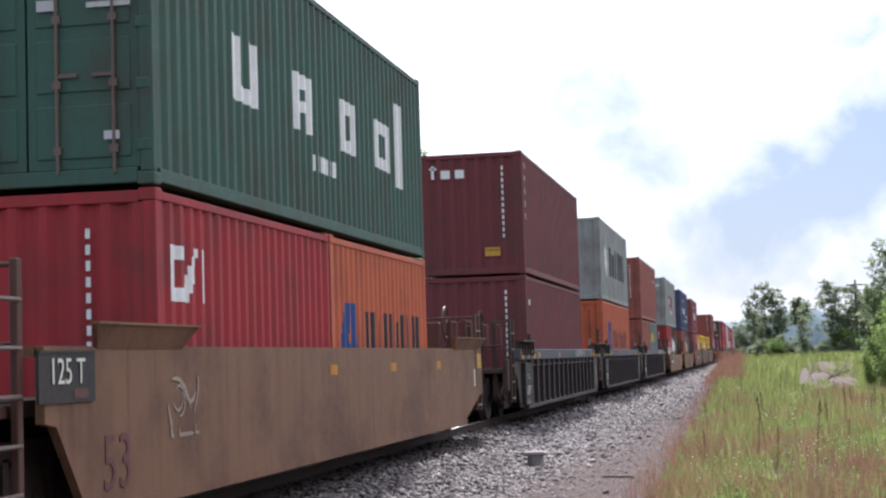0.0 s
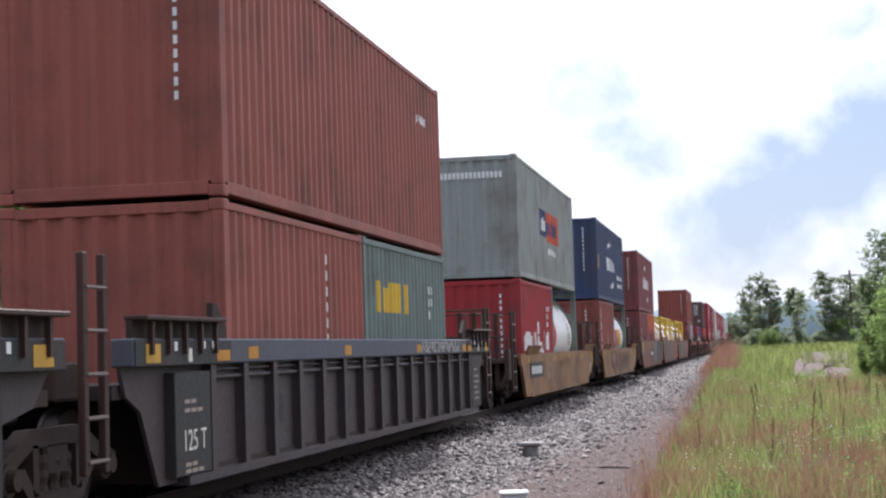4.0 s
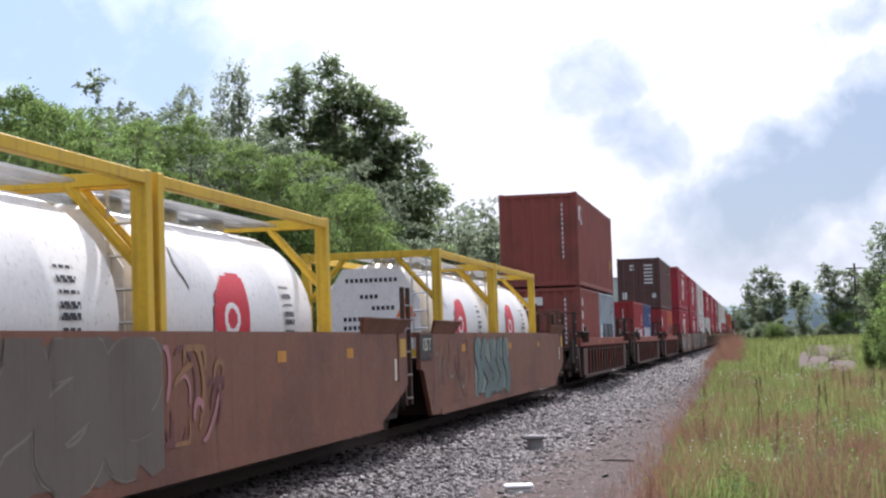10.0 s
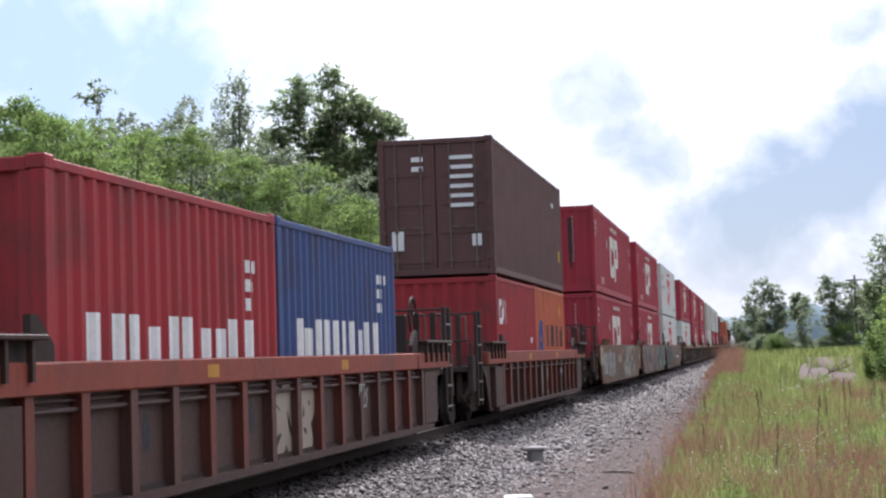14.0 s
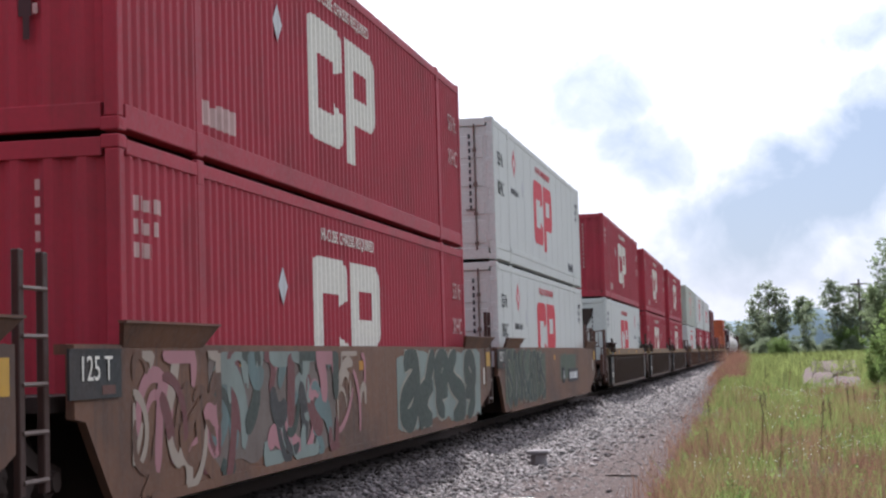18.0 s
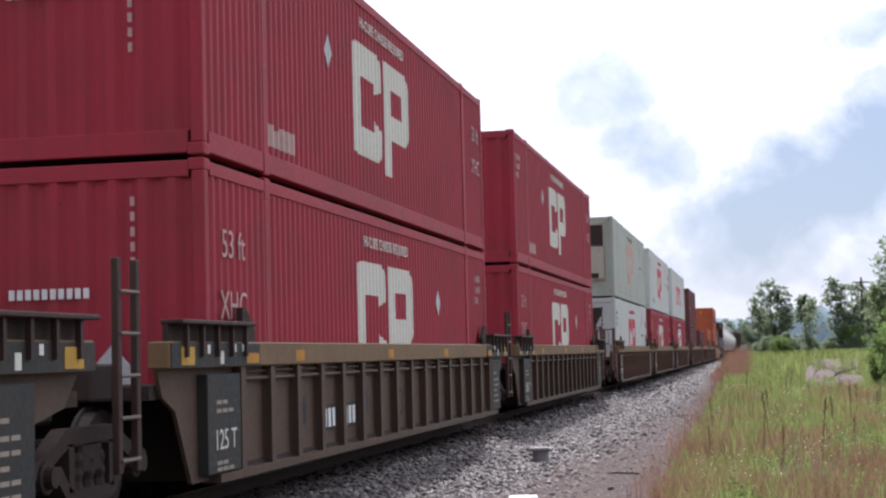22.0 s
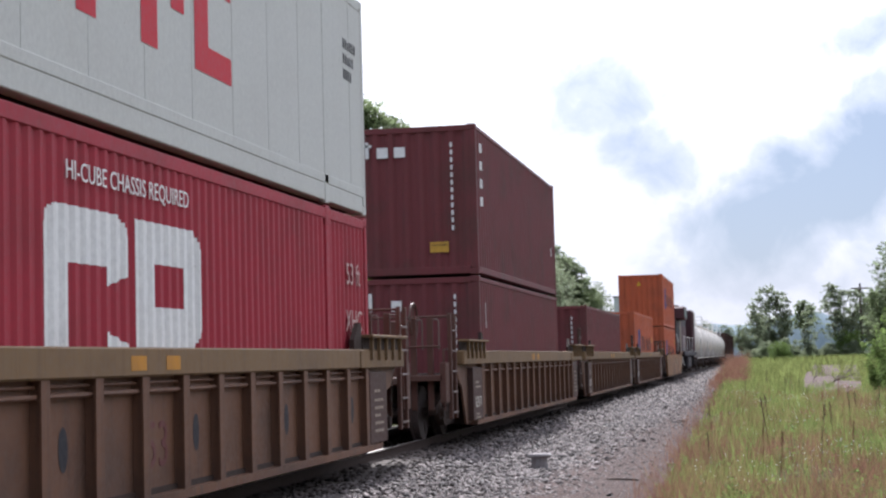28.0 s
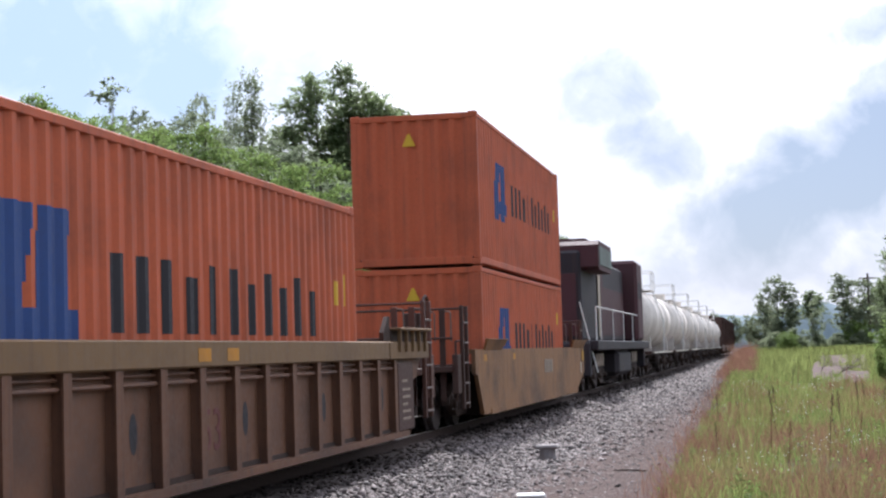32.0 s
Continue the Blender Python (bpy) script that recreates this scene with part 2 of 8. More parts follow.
CAR_TAN, CAR_OCHRE = paint("car_tan", (0.2, 0.106, 0.058), 0.9, 0.8, (0.1, 0.046, 0.03), chips=0.9), paint("car_ochre", (0.26, 0.136, 0.06), 0.85, 0.8, chips=0.9)
CAR_BROWN, CAR_GREY = paint("car_brown", (0.155, 0.078, 0.046), 0.85, 0.8, chips=0.9), paint("car_grey_green", (0.066, 0.054, 0.054), 0.6, 0.6)
CAR_RED_SILL, CAR_TAN_SILL = paint("car_red_sill", (0.25, 0.056, 0.034), 0.5), paint("car_tan_sill", (0.19, 0.118, 0.057), 0.4)
CAR_DARK = paint("car_dark", (0.075, 0.04, 0.032), 0.6, 0.6)
CAR_UMBER = paint("car_umber", (0.1, 0.064, 0.043), 0.6, 0.6)
CAR_BLUE_SILL = paint("car_blue_sill", (0.082, 0.09, 0.108), 0.4)
STREAK = paint("dark_streak", (0.06, 0.03, 0.03), 0.2)
SILL_END = paint("sill_end", (0.034, 0.036, 0.034), 0.5, 0.4)
POST = paint("rusty_post", (0.095, 0.046, 0.034), 0.5, 0.4)
RIB_DIM = paint("rib_dim", (0.12, 0.055, 0.042), 0.6, 0.5)
CAR_END = paint("car_end_grime", (0.055, 0.03, 0.023), 0.45)
LOCO_RED, LOCO_BLACK = paint("engine_dark_red", (0.075, 0.032, 0.038), 0.35), paint("engine_black", (0.03, 0.027, 0.033), 0.3)
STEEL, WHEEL = surface("worn_steel", (0.32, 0.3, 0.28), 0.4, 0.8, 0.5, (0.1, 0.06, 0.04)), surface("wheel_steel", (0.05, 0.036, 0.031), 0.7, 0.2, 0.5)
AMBER = paint("amber_reflector", (0.5, 0.23, 0.03), 0.3, 0.1)
# lighter brown standing in for sun glints on rungs; bars and handles share it
RUNG = surface("glint_brown", (0.13, 0.09, 0.07), 0.55, 0.0, 0.4, (0.08, 0.05, 0.035))
RIB_RED = paint("rib_red", (0.17, 0.05, 0.034), 0.6, 0.5)
IRON = surface("dirty_iron", (0.045, 0.033, 0.028), 0.8, 0.0, 0.5, (0.06, 0.032, 0.02), shine=0.2)
ALU = surface("bare_aluminium", (0.6, 0.6, 0.6), 0.35, 0.9, 0.2)
GRAFFITI = [paint("graffiti_white", (0.37, 0.36, 0.34), 0.35, 0.25), paint("graffiti_teal", (0.12, 0.175, 0.165), 0.45, 0.35), paint("graffiti_black", (0.03, 0.035, 0.04), 0.1, 0.1),
            paint("graffiti_blue", (0.13, 0.2, 0.22), 0.35, 0.25), paint("graffiti_green", (0.2, 0.24, 0.14), 0.2, 0.1), paint("graffiti_pale", (0.34, 0.28, 0.22), 0.2, 0.1)]
GRAFFITI += [paint("graffiti_dark", (0.045, 0.045, 0.042), 0.2, 0.1), paint("graffiti_pink", (0.36, 0.17, 0.18), 0.2, 0.1), paint("graffiti_maroon", (0.14, 0.052, 0.05), 0.2, 0.1),
             paint("graffiti_mist", (0.2, 0.24, 0.21), 0.35, 0.25), paint("graffiti_fern", (0.075, 0.095, 0.065), 0.25, 0.15)]
GRAVEL = surface("crushed_stone", (0.125, 0.106, 0.1), 0.75, 0.0, 0.3, (0.06, 0.047, 0.042), 6.0, 0.0, 0.3, 12.0, islands=0.85, shine=0.35)
# darker stone colour that paints in the shade under and beside the train
SHADE_GRAVEL = surface("shade_dark_stone", (0.055, 0.044, 0.04), 0.85, 0.0, 0.4, (0.03, 0.024, 0.02), 3.0, 0.0, 0.3, 12.0, islands=0.5, shine=0.2)
BALLAST_BED = surface("ballast_bed", (0.04, 0.029, 0.025), 0.9, 0.0, 0.5, (0.06, 0.05, 0.048), 1.2, 0.0, 0.8, 26.0)
CESS = surface("trodden_dirt", (0.095, 0.07, 0.063), 0.95, 0.0, 0.7, (0.042, 0.029, 0.025), 3.0, 0.0, 1.0, 11.0, shine=0.05)
RAIL_RUST = surface("rail_rust", (0.045, 0.03, 0.024), 0.85, 0.0, 0.5, (0.04, 0.028, 0.022), 2.0, shine=0.2)
SOIL = surface("weedy_soil", (0.05, 0.052, 0.022), 0.95, 0.0, 0.75, (0.12, 0.08, 0.052), 0.9, 0.0, 0.6, 9.0, shine=0.1)
PATH = surface("pale_track", (0.17, 0.138, 0.13), 0.95, 0.0, 0.8, (0.06, 0.055, 0.035), 1.6, 0.0, 0.6, 8.0, shine=0.0)
TIMBER = surface("old_timber", (0.10, 0.075, 0.06), 0.9, 0.0, 0.5, (0.05, 0.04, 0.035), 1.5)
CONCRETE = surface("weathered_concrete", (0.24, 0.22, 0.215), 0.85, 0.0, 0.35, (0.28, 0.25, 0.23), 3.0)
BARK = surface("bark", (0.11, 0.085, 0.065), 0.95, 0.0, 0.5, (0.05, 0.04, 0.03), 2.0, 0.0, 0.8)
LEAVES = [surface("leaves_deep", (0.17, 0.205, 0.13), 0.6, 0, 0.2, islands=0.45, through_light=0.82, bump=0.0, spread=0.012, shine=0.15),
          surface("leaves_bright", (0.165, 0.235, 0.07), 0.7, 0, 0.2, islands=0.5, through_light=0.62, bump=0.0, spread=0.012, shine=0.15),
          # haze over the far trees is put into this paler leaf colour
          surface("leaves_haze_pale", (0.235, 0.275, 0.175), 0.65, 0, 0.2, islands=0.45, through_light=0.85, bump=0.0, spread=0.012, shine=0.15),
          surface("leaves_mid_green", (0.2, 0.25, 0.13), 0.6, 0, 0.2, islands=0.45, through_light=0.9, bump=0.0, spread=0.012, shine=0.15)]
GRASSES = [surface("grass_green", (0.185, 0.215, 0.07), 0.8, 0, 0.2, islands=0.7, through_light=0.55, bump=0.0, spread=0.015, shine=0.15),
           surface("grass_dry", (0.27, 0.235, 0.1), 0.8, 0, 0.2, islands=0.4, through_light=0.45, bump=0.0, spread=0.02, shine=0.15),
           surface("grass_rusty", (0.235, 0.125, 0.088), 0.85, 0, 0.2, islands=0.4, through_light=0.4, bump=0.0, spread=0.02, shine=0.1),
           surface("stalk_brown", (0.10, 0.06, 0.045), 0.9, 0, 0.2, islands=0.3, bump=0.0, shine=0.1)]
PETAL = surface("pale_petal", (0.72, 0.72, 0.66), 0.8, 0, 0.1, islands=0.2, bump=0.0, through_light=0.3, shine=0.1)
# the blue of distance haze is mixed into the woods' own colour
FAR_WOOD = surface("far_wood_haze", (0.26, 0.33, 0.36), 0.95, 0, 0.4, (0.20, 0.27, 0.30), 0.05, 0.0, 0.5, 3.0)
FAR_WALL = surface("pale_cladding", (0.5, 0.55, 0.5), 0.7, 0, 0.2)


# ---- mesh helpers ----
def block(bm, x0, x1, y0, y1, z0, z1, bevel=0.0):
    m = Matrix.Translation(((x0 + x1) / 2, (y0 + y1) / 2, (z0 + z1) / 2)) @ Matrix.Diagonal((abs(x1 - x0), abs(y1 - y0), abs(z1 - z0), 1))
    made = bmesh.ops.create_cube(bm, size=1.0, matrix=m)
    if bevel:
        edges = {e for v in made["verts"] for e in v.link_edges}
        bmesh.ops.bevel(bm, geom=list(edges), offset=bevel, segments=1, affect="EDGES")


def prism(bm, outline, x0, x1):
    """A (y, z) outline pulled from x0 to x1."""
    a = [bm.verts.new((x0, y, z)) for y, z in outline]
    b = [bm.verts.new((x1, y, z)) for y, z in outline]
    n = len(outline)
    bm.faces.new(a)
    bm.faces.new(b[::-1])
    for i in range(n):
        bm.faces.new((a[i], b[i], b[(i + 1) % n], a[(i + 1) % n]))


def lathe(bm, p0, p1, rings, seg=16):
    """Rings (share of the way from p0 to p1, radius) swept round the axis."""
    p0, p1 = Vector(p0), Vector(p1)
    axis = (p1 - p0).normalized()
    side = axis.orthogonal().normalized()
    up = axis.cross(side)
    loops = []
    for s, r in rings:
        c = p0.lerp(p1, s)
        loops.append([bm.verts.new(c + (side * math.cos(6.28319 * i / seg) + up * math.sin(6.28319 * i / seg)) * max(r, 1e-4)) for i in range(seg)])
    for one, two in zip(loops, loops[1:]):
        for i in range(seg):
            bm.faces.new((one[i], one[(i + 1) % seg], two[(i + 1) % seg], two[i]))
    bm.faces.new(loops[0][::-1])
    bm.faces.new(loops[-1])


def tube(bm, points, r, seg=6, closed=False):
    """A round bar bent along the points, in one piece."""
    pts = [Vector(p) for p in points]
    n = len(pts)
    loops, side = [], None
    for i, p in enumerate(pts):
        before, after = pts[i - 1] if i or closed else p, pts[(i + 1) % n] if i < n - 1 or closed else p
        way = (after - before).normalized()
        if side is None:
            side = way.orthogonal()
        side = (side - way * side.dot(way)).normalized()
        up = way.cross(side)
        loops.append([bm.verts.new(p + (side * math.cos(6.28319 * k / seg) + up * math.sin(6.28319 * k / seg)) * r) for k in range(seg)])
    for one, two in zip(loops, loops[1:] + (loops[:1] if closed else [])):
        for k in range(seg):
            bm.faces.new((one[k], one[(k + 1) % seg], two[(k + 1) % seg], two[k]))
    if not closed:
        bm.faces.new(loops[0][::-1])
        bm.faces.new(loops[-1])


def hoop(bm, c, normal, big, thin, seg=24):
    n = Vector(normal).normalized()
    u = n.orthogonal().normalized()
    w = n.cross(u)
    tube(bm, [Vector(c) + (u * math.cos(6.28319 * i / seg) + w * math.sin(6.28319 * i / seg)) * big for i in range(seg)], thin, 6, True)


MESHES = {}


def mesh_of(key, build, smooth=False):
    """The shared mesh under this key, built when first asked for."""
    if key not in MESHES:
        bm = bmesh.new()
        build(bm)
        bmesh.ops.recalc_face_normals(bm, faces=bm.faces[:])
        me = bpy.data.meshes.new(key if isinstance(key, str) else str(key[0]))
        bm.to_mesh(me)
        bm.free()
        me.materials.append(None)
        if smooth:
            for poly in me.polygons:
                poly.use_smooth = True
        MESHES[key] = me
    return MESHES[key]


def put(name, me, material, parent=None, m=None, label=""):
    ob = new(name, me)
    if ob.material_slots:
        ob.material_slots[0].link = "OBJECT"
        ob.material_slots[0].material = material
    if parent is not None:
        ob.parent = parent
    if m is not None:
        ob.matrix_basis = m
    if label:
        ob["label"] = label
    return ob


def part(name, key, build, material, parent, label="", m=None, smooth=False):
    return put(name, mesh_of(key, build, smooth), material, parent, m, label)


def thing(name, label, category, group="", kind="", at=None):
    ob = new(name)
    ob.empty_display_size = 0.2
    if at is not None:
        ob.matrix_basis = at
    return tagged(ob, label, category, group, kind)


SIDE, END = pose(0, 0, 0, 90, 0, 90), pose(0, 0, 0, 90, 0, 0)


def words(text, size, material, parent, m, name="lettering", label=""):
    key = ("words", text, round(size, 3))
    if key not in MESHES:
        cu = bpy.data.curves.new("lettering", "FONT")
        cu.body, cu.size, cu.extrude, cu.align_x, cu.align_y, cu.resolution_u = text, size, 0.002, "CENTER", "CENTER", 3
        temp = bpy.data.objects.new("lettering", cu)
        me = bpy.data.meshes.new_from_object(temp)
        bpy.data.objects.remove(temp)
        me.materials.clear()
        me.materials.append(None)
        MESHES[key] = me
    return tagged(put(name, MESHES[key], material, parent, m, label), kind="stuff")


TRAIN = []   # (thing, its place along the train, x, z) of all that rolls
WHEELS = []

# ---- containers: local x across (+x faces the camera's side), y along, z up from the base; the near end is at -y ----
PITCH = {"box": 0.278, "dom": 0.203}


def groove(y, kind):
    """Depth of the pressed sheet at y along the side."""
    if kind == "smooth":
        return 0.0
    p = PITCH[kind]
    s = ((y / p) + 0.5) % 1.0
    d = 0.036 if kind == "box" else 0.028
    if s < 0.25:
        return 0.0
    if s < 0.5:
        return d * (s - 0.25) * 4
    if s < 0.75:
        return d
    return d * (1.0 - s) * 4


def folds(y0, y1, kind):
    """Places along y at which the pressed sheet bends."""
    if kind == "smooth":
        return [y0, y1]
    q = PITCH[kind] / 4
    i, out = math.ceil((y0 + 1e-4) / q - 0.0), [y0]
    while i * q < y1 - 1e-4:
        out.append(i * q)
        i += 1
    return out + [y1]


def sheet(bm, y0, y1, z0, z1, face, kind, sign=1):
    """An upright strip that follows the folds, at x = sign * (face - groove)."""
    ys = folds(y0, y1, kind)
    lo = [bm.verts.new((sign * (face - groove(y, kind)), y, z0)) for y in ys]
    hi = [bm.verts.new((sign * (face - groove(y, kind)), y, z1)) for y in ys]
    for i in range(len(ys) - 1):
        bm.faces.new((lo[i], lo[i + 1], hi[i + 1], hi[i]) if sign > 0 else (lo[i + 1], lo[i], hi[i], hi[i + 1]))


def union(rects):
    """The same area as rects that nowhere overlap: columns cut at every edge, joined upwards."""
    ys = sorted({round(v, 4) for r in rects for v in r[:2]})
    out = []
    for y0, y1 in zip(ys, ys[1:]):
        m = (y0 + y1) / 2
        spans = sorted((r[2], r[3]) for r in rects if r[0] < m < r[1])
        merged = []
        for lo, hi in spans:
            if merged and lo <= merged[-1][1] + 1e-4:
                merged[-1][1] = max(merged[-1][1], hi)
            else:
                merged.append([lo, hi])
        out += [(y0, y1, lo, hi) for lo, hi in merged]
    return out


def patches(rects, face, kind):
    """Painted marks as thin sheets that lie on the folds: rects of y0, y1, z0, z1."""
    def build(bm):
        for y0, y1, z0, z1 in union(rects):
            sheet(bm, y0, y1, z0, z1, face + 0.004, kind)
        bmesh.ops.remove_doubles(bm, verts=bm.verts[:], dist=0.0005)
    return build


def mark(name, rects, c, material, label="", coat=0):
    """A painted mark on the near side; a mark over another one is a further coat."""
    key = (name, tuple(tuple(round(v, 3) for v in r) for r in rects), c["kind"], c["w"], coat)
    ob = part(name, key, patches(rects, c["w"] / 2 - 0.008 + 0.004 * coat, c["kind"]), material, c["ob"], label)
    return tagged(ob, kind="stuff") if name in ("number_marking", "pierced_block_shape", "bracket_shape") else ob


def end_mark(name, rects, c, material, label=""):
    if name == "word_bars":
        for r in rects:
            end_sheet("letter_bar", [r], c, material)
        return None
    return end_sheet(name, rects, c, material, label)


def end_sheet(name, rects, c, material, label=""):
    """Marks on the near end: rects of x0, x1, z0, z1."""
    key = (name, "end", tuple(tuple(round(v, 3) for v in r) for r in rects), c["l"])

    def build(bm):
        y = -c["l"] / 2 - 0.004
        for x0, x1, z0, z1 in union(rects):
            bm.faces.new([bm.verts.new(p) for p in ((x0, y, z0), (x1, y, z0), (x1, y, z1), (x0, y, z1))])
    ob = part(name, key, build, material, c["ob"], label)
    return tagged(ob, kind="stuff") if name in ("number_marking", "pierced_block_shape", "bracket_shape") else ob


def bars_down(x, z, n, w=0.045, h=0.09, gap=0.055):
    return [(x, x + w, z - i * (h + gap) - h, z - i * (h + gap)) for i in range(n)]


def bars_along(y, z, n, w, h, gap, seed=0):
    rnd = random.Random(seed)
    out = []
    for i in range(n):
        y0 = y + i * (w + gap)
        cut = rnd.choice((0.0, 0.0, 0.0, 0.2))
        out.append((y0, y0 + w * rnd.choice((0.8, 0.9, 1.0)), z, z + h * (1 - cut)))
    return out


def container(u, base, length, height, kind, body, label, doors=False, width=2.438, group="containers on the train"):
    """A freight container in its parts. kind: box (sea container), dom (long ribbed), smooth (long insulated)."""
    ob = thing("shipping_container", label, "container", group)
    TRAIN.append((ob, u, TRACK_X, RAIL_TOP + base))
    L, H, W = length / 2, height, width / 2
    tag = (length, height, kind, width)
    post = 0.08 if kind == "box" else 0.1
    low = 0.16 if kind == "box" else 0.24
    high = 0.11 if kind == "box" else 0.16
    face = W - 0.008
    for sign in (1, -1):
        def wall(bm, sign=sign):
            sheet(bm, -L + post, L - post, low, H - high, face, kind, sign)
        part("side_wall", ("side_wall", sign, *tag), wall, body, ob)

        def top(bm, sign=sign):
            block(bm, sign * (W - 0.07), sign * W, -L + 0.17, L - 0.17, H - high, H - 0.03, 0.008)
        part("top_rail", ("top_rail", sign, *tag), top, body, ob)

        def bottom(bm, sign=sign):
            block(bm, sign * (W - 0.06), sign * (W - 0.004), -L + 0.17, L - 0.17, 0.03, low, 0.008)
            block(bm, sign * (W - 0.16), sign * (W - 0.05), -L + 0.17, L - 0.17, 0.03, 0.05)
        part("bottom_rail", ("bottom_rail", sign, *tag), bottom, body, ob)
    for sy in (-1, 1):
        for sx in (-1, 1):
            def corner(bm, sx=sx, sy=sy):
                block(bm, sx * (W - 0.13), sx * (W - 0.001), sy * (L - post - 0.02), sy * (L - 0.001), 0.12, H - 0.12, 0.01)
            part("corner_post", ("corner_post", sx, sy, *tag), corner, body, ob)
            for z in (0.06, H - 0.06):
                def cast(bm):
                    block(bm, -0.083, 0.083, -0.09, 0.09, -0.06, 0.06, 0.012)
                    lathe(bm, (0.075, 0, 0), (0.0845, 0, 0), ((0, 0.03), (1, 0.03)), 8)
                part("corner_casting", "corner_casting", cast, body, ob, m=pose(sx * (W - 0.0825), sy * (L - 0.0895), z, 0, 0, 0 if sx > 0 else 180))

        def sill(bm, sy=sy):
            block(bm, -W + 0.16, W - 0.16, sy * (L - 0.1), sy * (L - 0.004), 0.02, low, 0.008)
        part("end_sill", ("end_sill", sy, *tag), sill, body, ob)

        def header(bm, sy=sy):
            block(bm, -W + 0.16, W - 0.16, sy * (L - 0.1), sy * (L - 0.004), H - high - 0.02, H - 0.02, 0.008)
        part("end_header", ("end_header", sy, *tag), header, body, ob)
    is_door = {-1: doors, 1: not doors}
    for sy in (-1, 1):
        if kind == "smooth" and not is_door[sy]:
            def flat(bm, sy=sy):
                block(bm, -W + 0.13, W - 0.13, sy * (L - 0.14), sy * (L - 0.03), low, H - high - 0.02)
            part("front_wall", ("front_wall", sy, *tag), flat, body, ob)
        elif not is_door[sy]:
            def front(bm, sy=sy):
                xs, n = [], 0
                q = 0.075
                x = -W + 0.12
                while x < W - 0.12:
                    xs.append((x, 0.0 if n % 4 < 2 else 0.045))
                    x += q
                    n += 1
                xs.append((W - 0.12, 0.0))
                a = [bm.verts.new((x, sy * (L - 0.012 - d), low)) for x, d in xs]
                b = [bm.verts.new((x, sy * (L - 0.012 - d), H - high - 0.02)) for x, d in xs]
                for i in range(len(xs) - 1):
                    bm.faces.new((a[i], a[i + 1], b[i + 1], b[i]))
            part("front_wall", ("front_wall", sy, *tag), front, body, ob)
        else:
            for sx in (-1, 1):
                def leaf(bm, sx=sx, sy=sy):
                    block(bm, sx * 0.012, sx * (W - 0.135), sy * (L - 0.09), sy * (L - 0.035), low + 0.01, H - high - 0.03)
                d = part("door", ("door", sx, sy, *tag), leaf, body, ob)
                if sy < 0:
                    step = (H - low - high - 0.2) / 4
                    for i in range(4):
                        def panel(bm, sx=sx, i=i):
                            z = low + 0.1 + i * step
                            block(bm, sx * 0.092, sx * (W - 0.215), -L + 0.05, -L + 0.022, z, z + step - 0.12, 0.01)
                        part("pressed_panel", ("door_panel", sx, i, *tag), panel, body, d)
                    for i in range(5):
                        part("hinge", ("door_hinge", sx, *tag), lambda bm, sx=sx: block(bm, sx * (W - 0.16), sx * (W - 0.02), -L - 0.006, -L + 0.03, -0.05, 0.05, 0.008), body, d, m=pose(0, 0, low + 0.2 + i * (H - low - high - 0.4) / 4))
                for k in (0.28, 0.78):
                    def rod(bm, k=k, sx=sx, sy=sy):
                        x = sx * (W - 0.135) * k
                        lathe(bm, (x, sy * (L - 0.004), low - 0.04), (x, sy * (L - 0.004), H - high + 0.02), ((0, 0.019), (1, 0.019)), 8)
                        for z in (0.3, 0.9, 1.5, 2.2):
                            block(bm, x - 0.04, x + 0.04, sy * (L - 0.03), sy * (L + 0.012), z, z + 0.07)
                        block(bm, x, x + 0.2 * (1 if k < 0.5 else -1) * sx, sy * (L - 0.012), sy * (L + 0.008), 1.0, 1.035)
                    part("lock_rod", ("lock_rod", sx, sy, k, *tag), rod, RUNG, d, "dull metal door locking bar")

    def roof(bm):
        block(bm, -W + 0.06, W - 0.06, -L + 0.06, L - 0.06, H - 0.06, H - 0.035)
    part("roof", ("roof", *tag), roof, body, ob)

    def floor(bm):
        block(bm, -W + 0.06, W - 0.06, -L + 0.08, L - 0.08, 0.05, low)
    part("underframe", ("underframe", *tag), floor, IRON, ob)
    c = {"ob": ob, "l": length, "h": height, "w": width, "kind": kind}
    if kind != "box":
        # the lifting posts stand at the forty-foot places
        for sy in (-1, 1):
            for sx in (-1, 1):
                def mast(bm, sx=sx, sy=sy):
                    y = sy * 6.05
                    block(bm, sx * (W - 0.05), sx * (W + 0.0), y - 0.09, y + 0.09, 0.02, H - 0.01, 0.01)
                part("lifting_post", ("lifting_post", sx, sy, *tag), mast, body, ob)
                def lug(bm):
                    block(bm, -0.06, 0.005, -0.1, 0.1, -0.12, 0.12, 0.012)
                for z in (0.12, H - 0.12):
                    part("casting_block", ("casting_block", sx), lug, body, ob, m=pose(sx * W, sy * 6.05, z, 0, 0, 0 if sx > 0 else 180))
    if kind == "smooth":
        for i in range(-6, 7):
            part("seam", ("seam", *tag), lambda bm: block(bm, W - 0.02, W - 0.005, -0.012, 0.012, low, H - high), body, ob, m=pose(0, i * 1.22, 0))
        part("rub_rail", ("rub_rail", *tag), lambda bm: block(bm, W - 0.03, W, -L + 0.1, L - 0.1, low, low + 0.12, 0.01), body, ob)
    return c


# marks
def number_down(c, material=None, x=0.72, n=11, z=None):
    end_mark("number_marking", bars_down(x, z or c["h"] - 0.35, n), c, material or MARK_WHITE)


def number_side(c, y, z, material=None, rows=3, n=6):
    r = []
    for k in range(rows):
        r += bars_along(y, z - k * 0.2, n - k, 0.075, 0.13, 0.04, k + 3)
    mark("number_marking", r, c, material or MARK_WHITE)


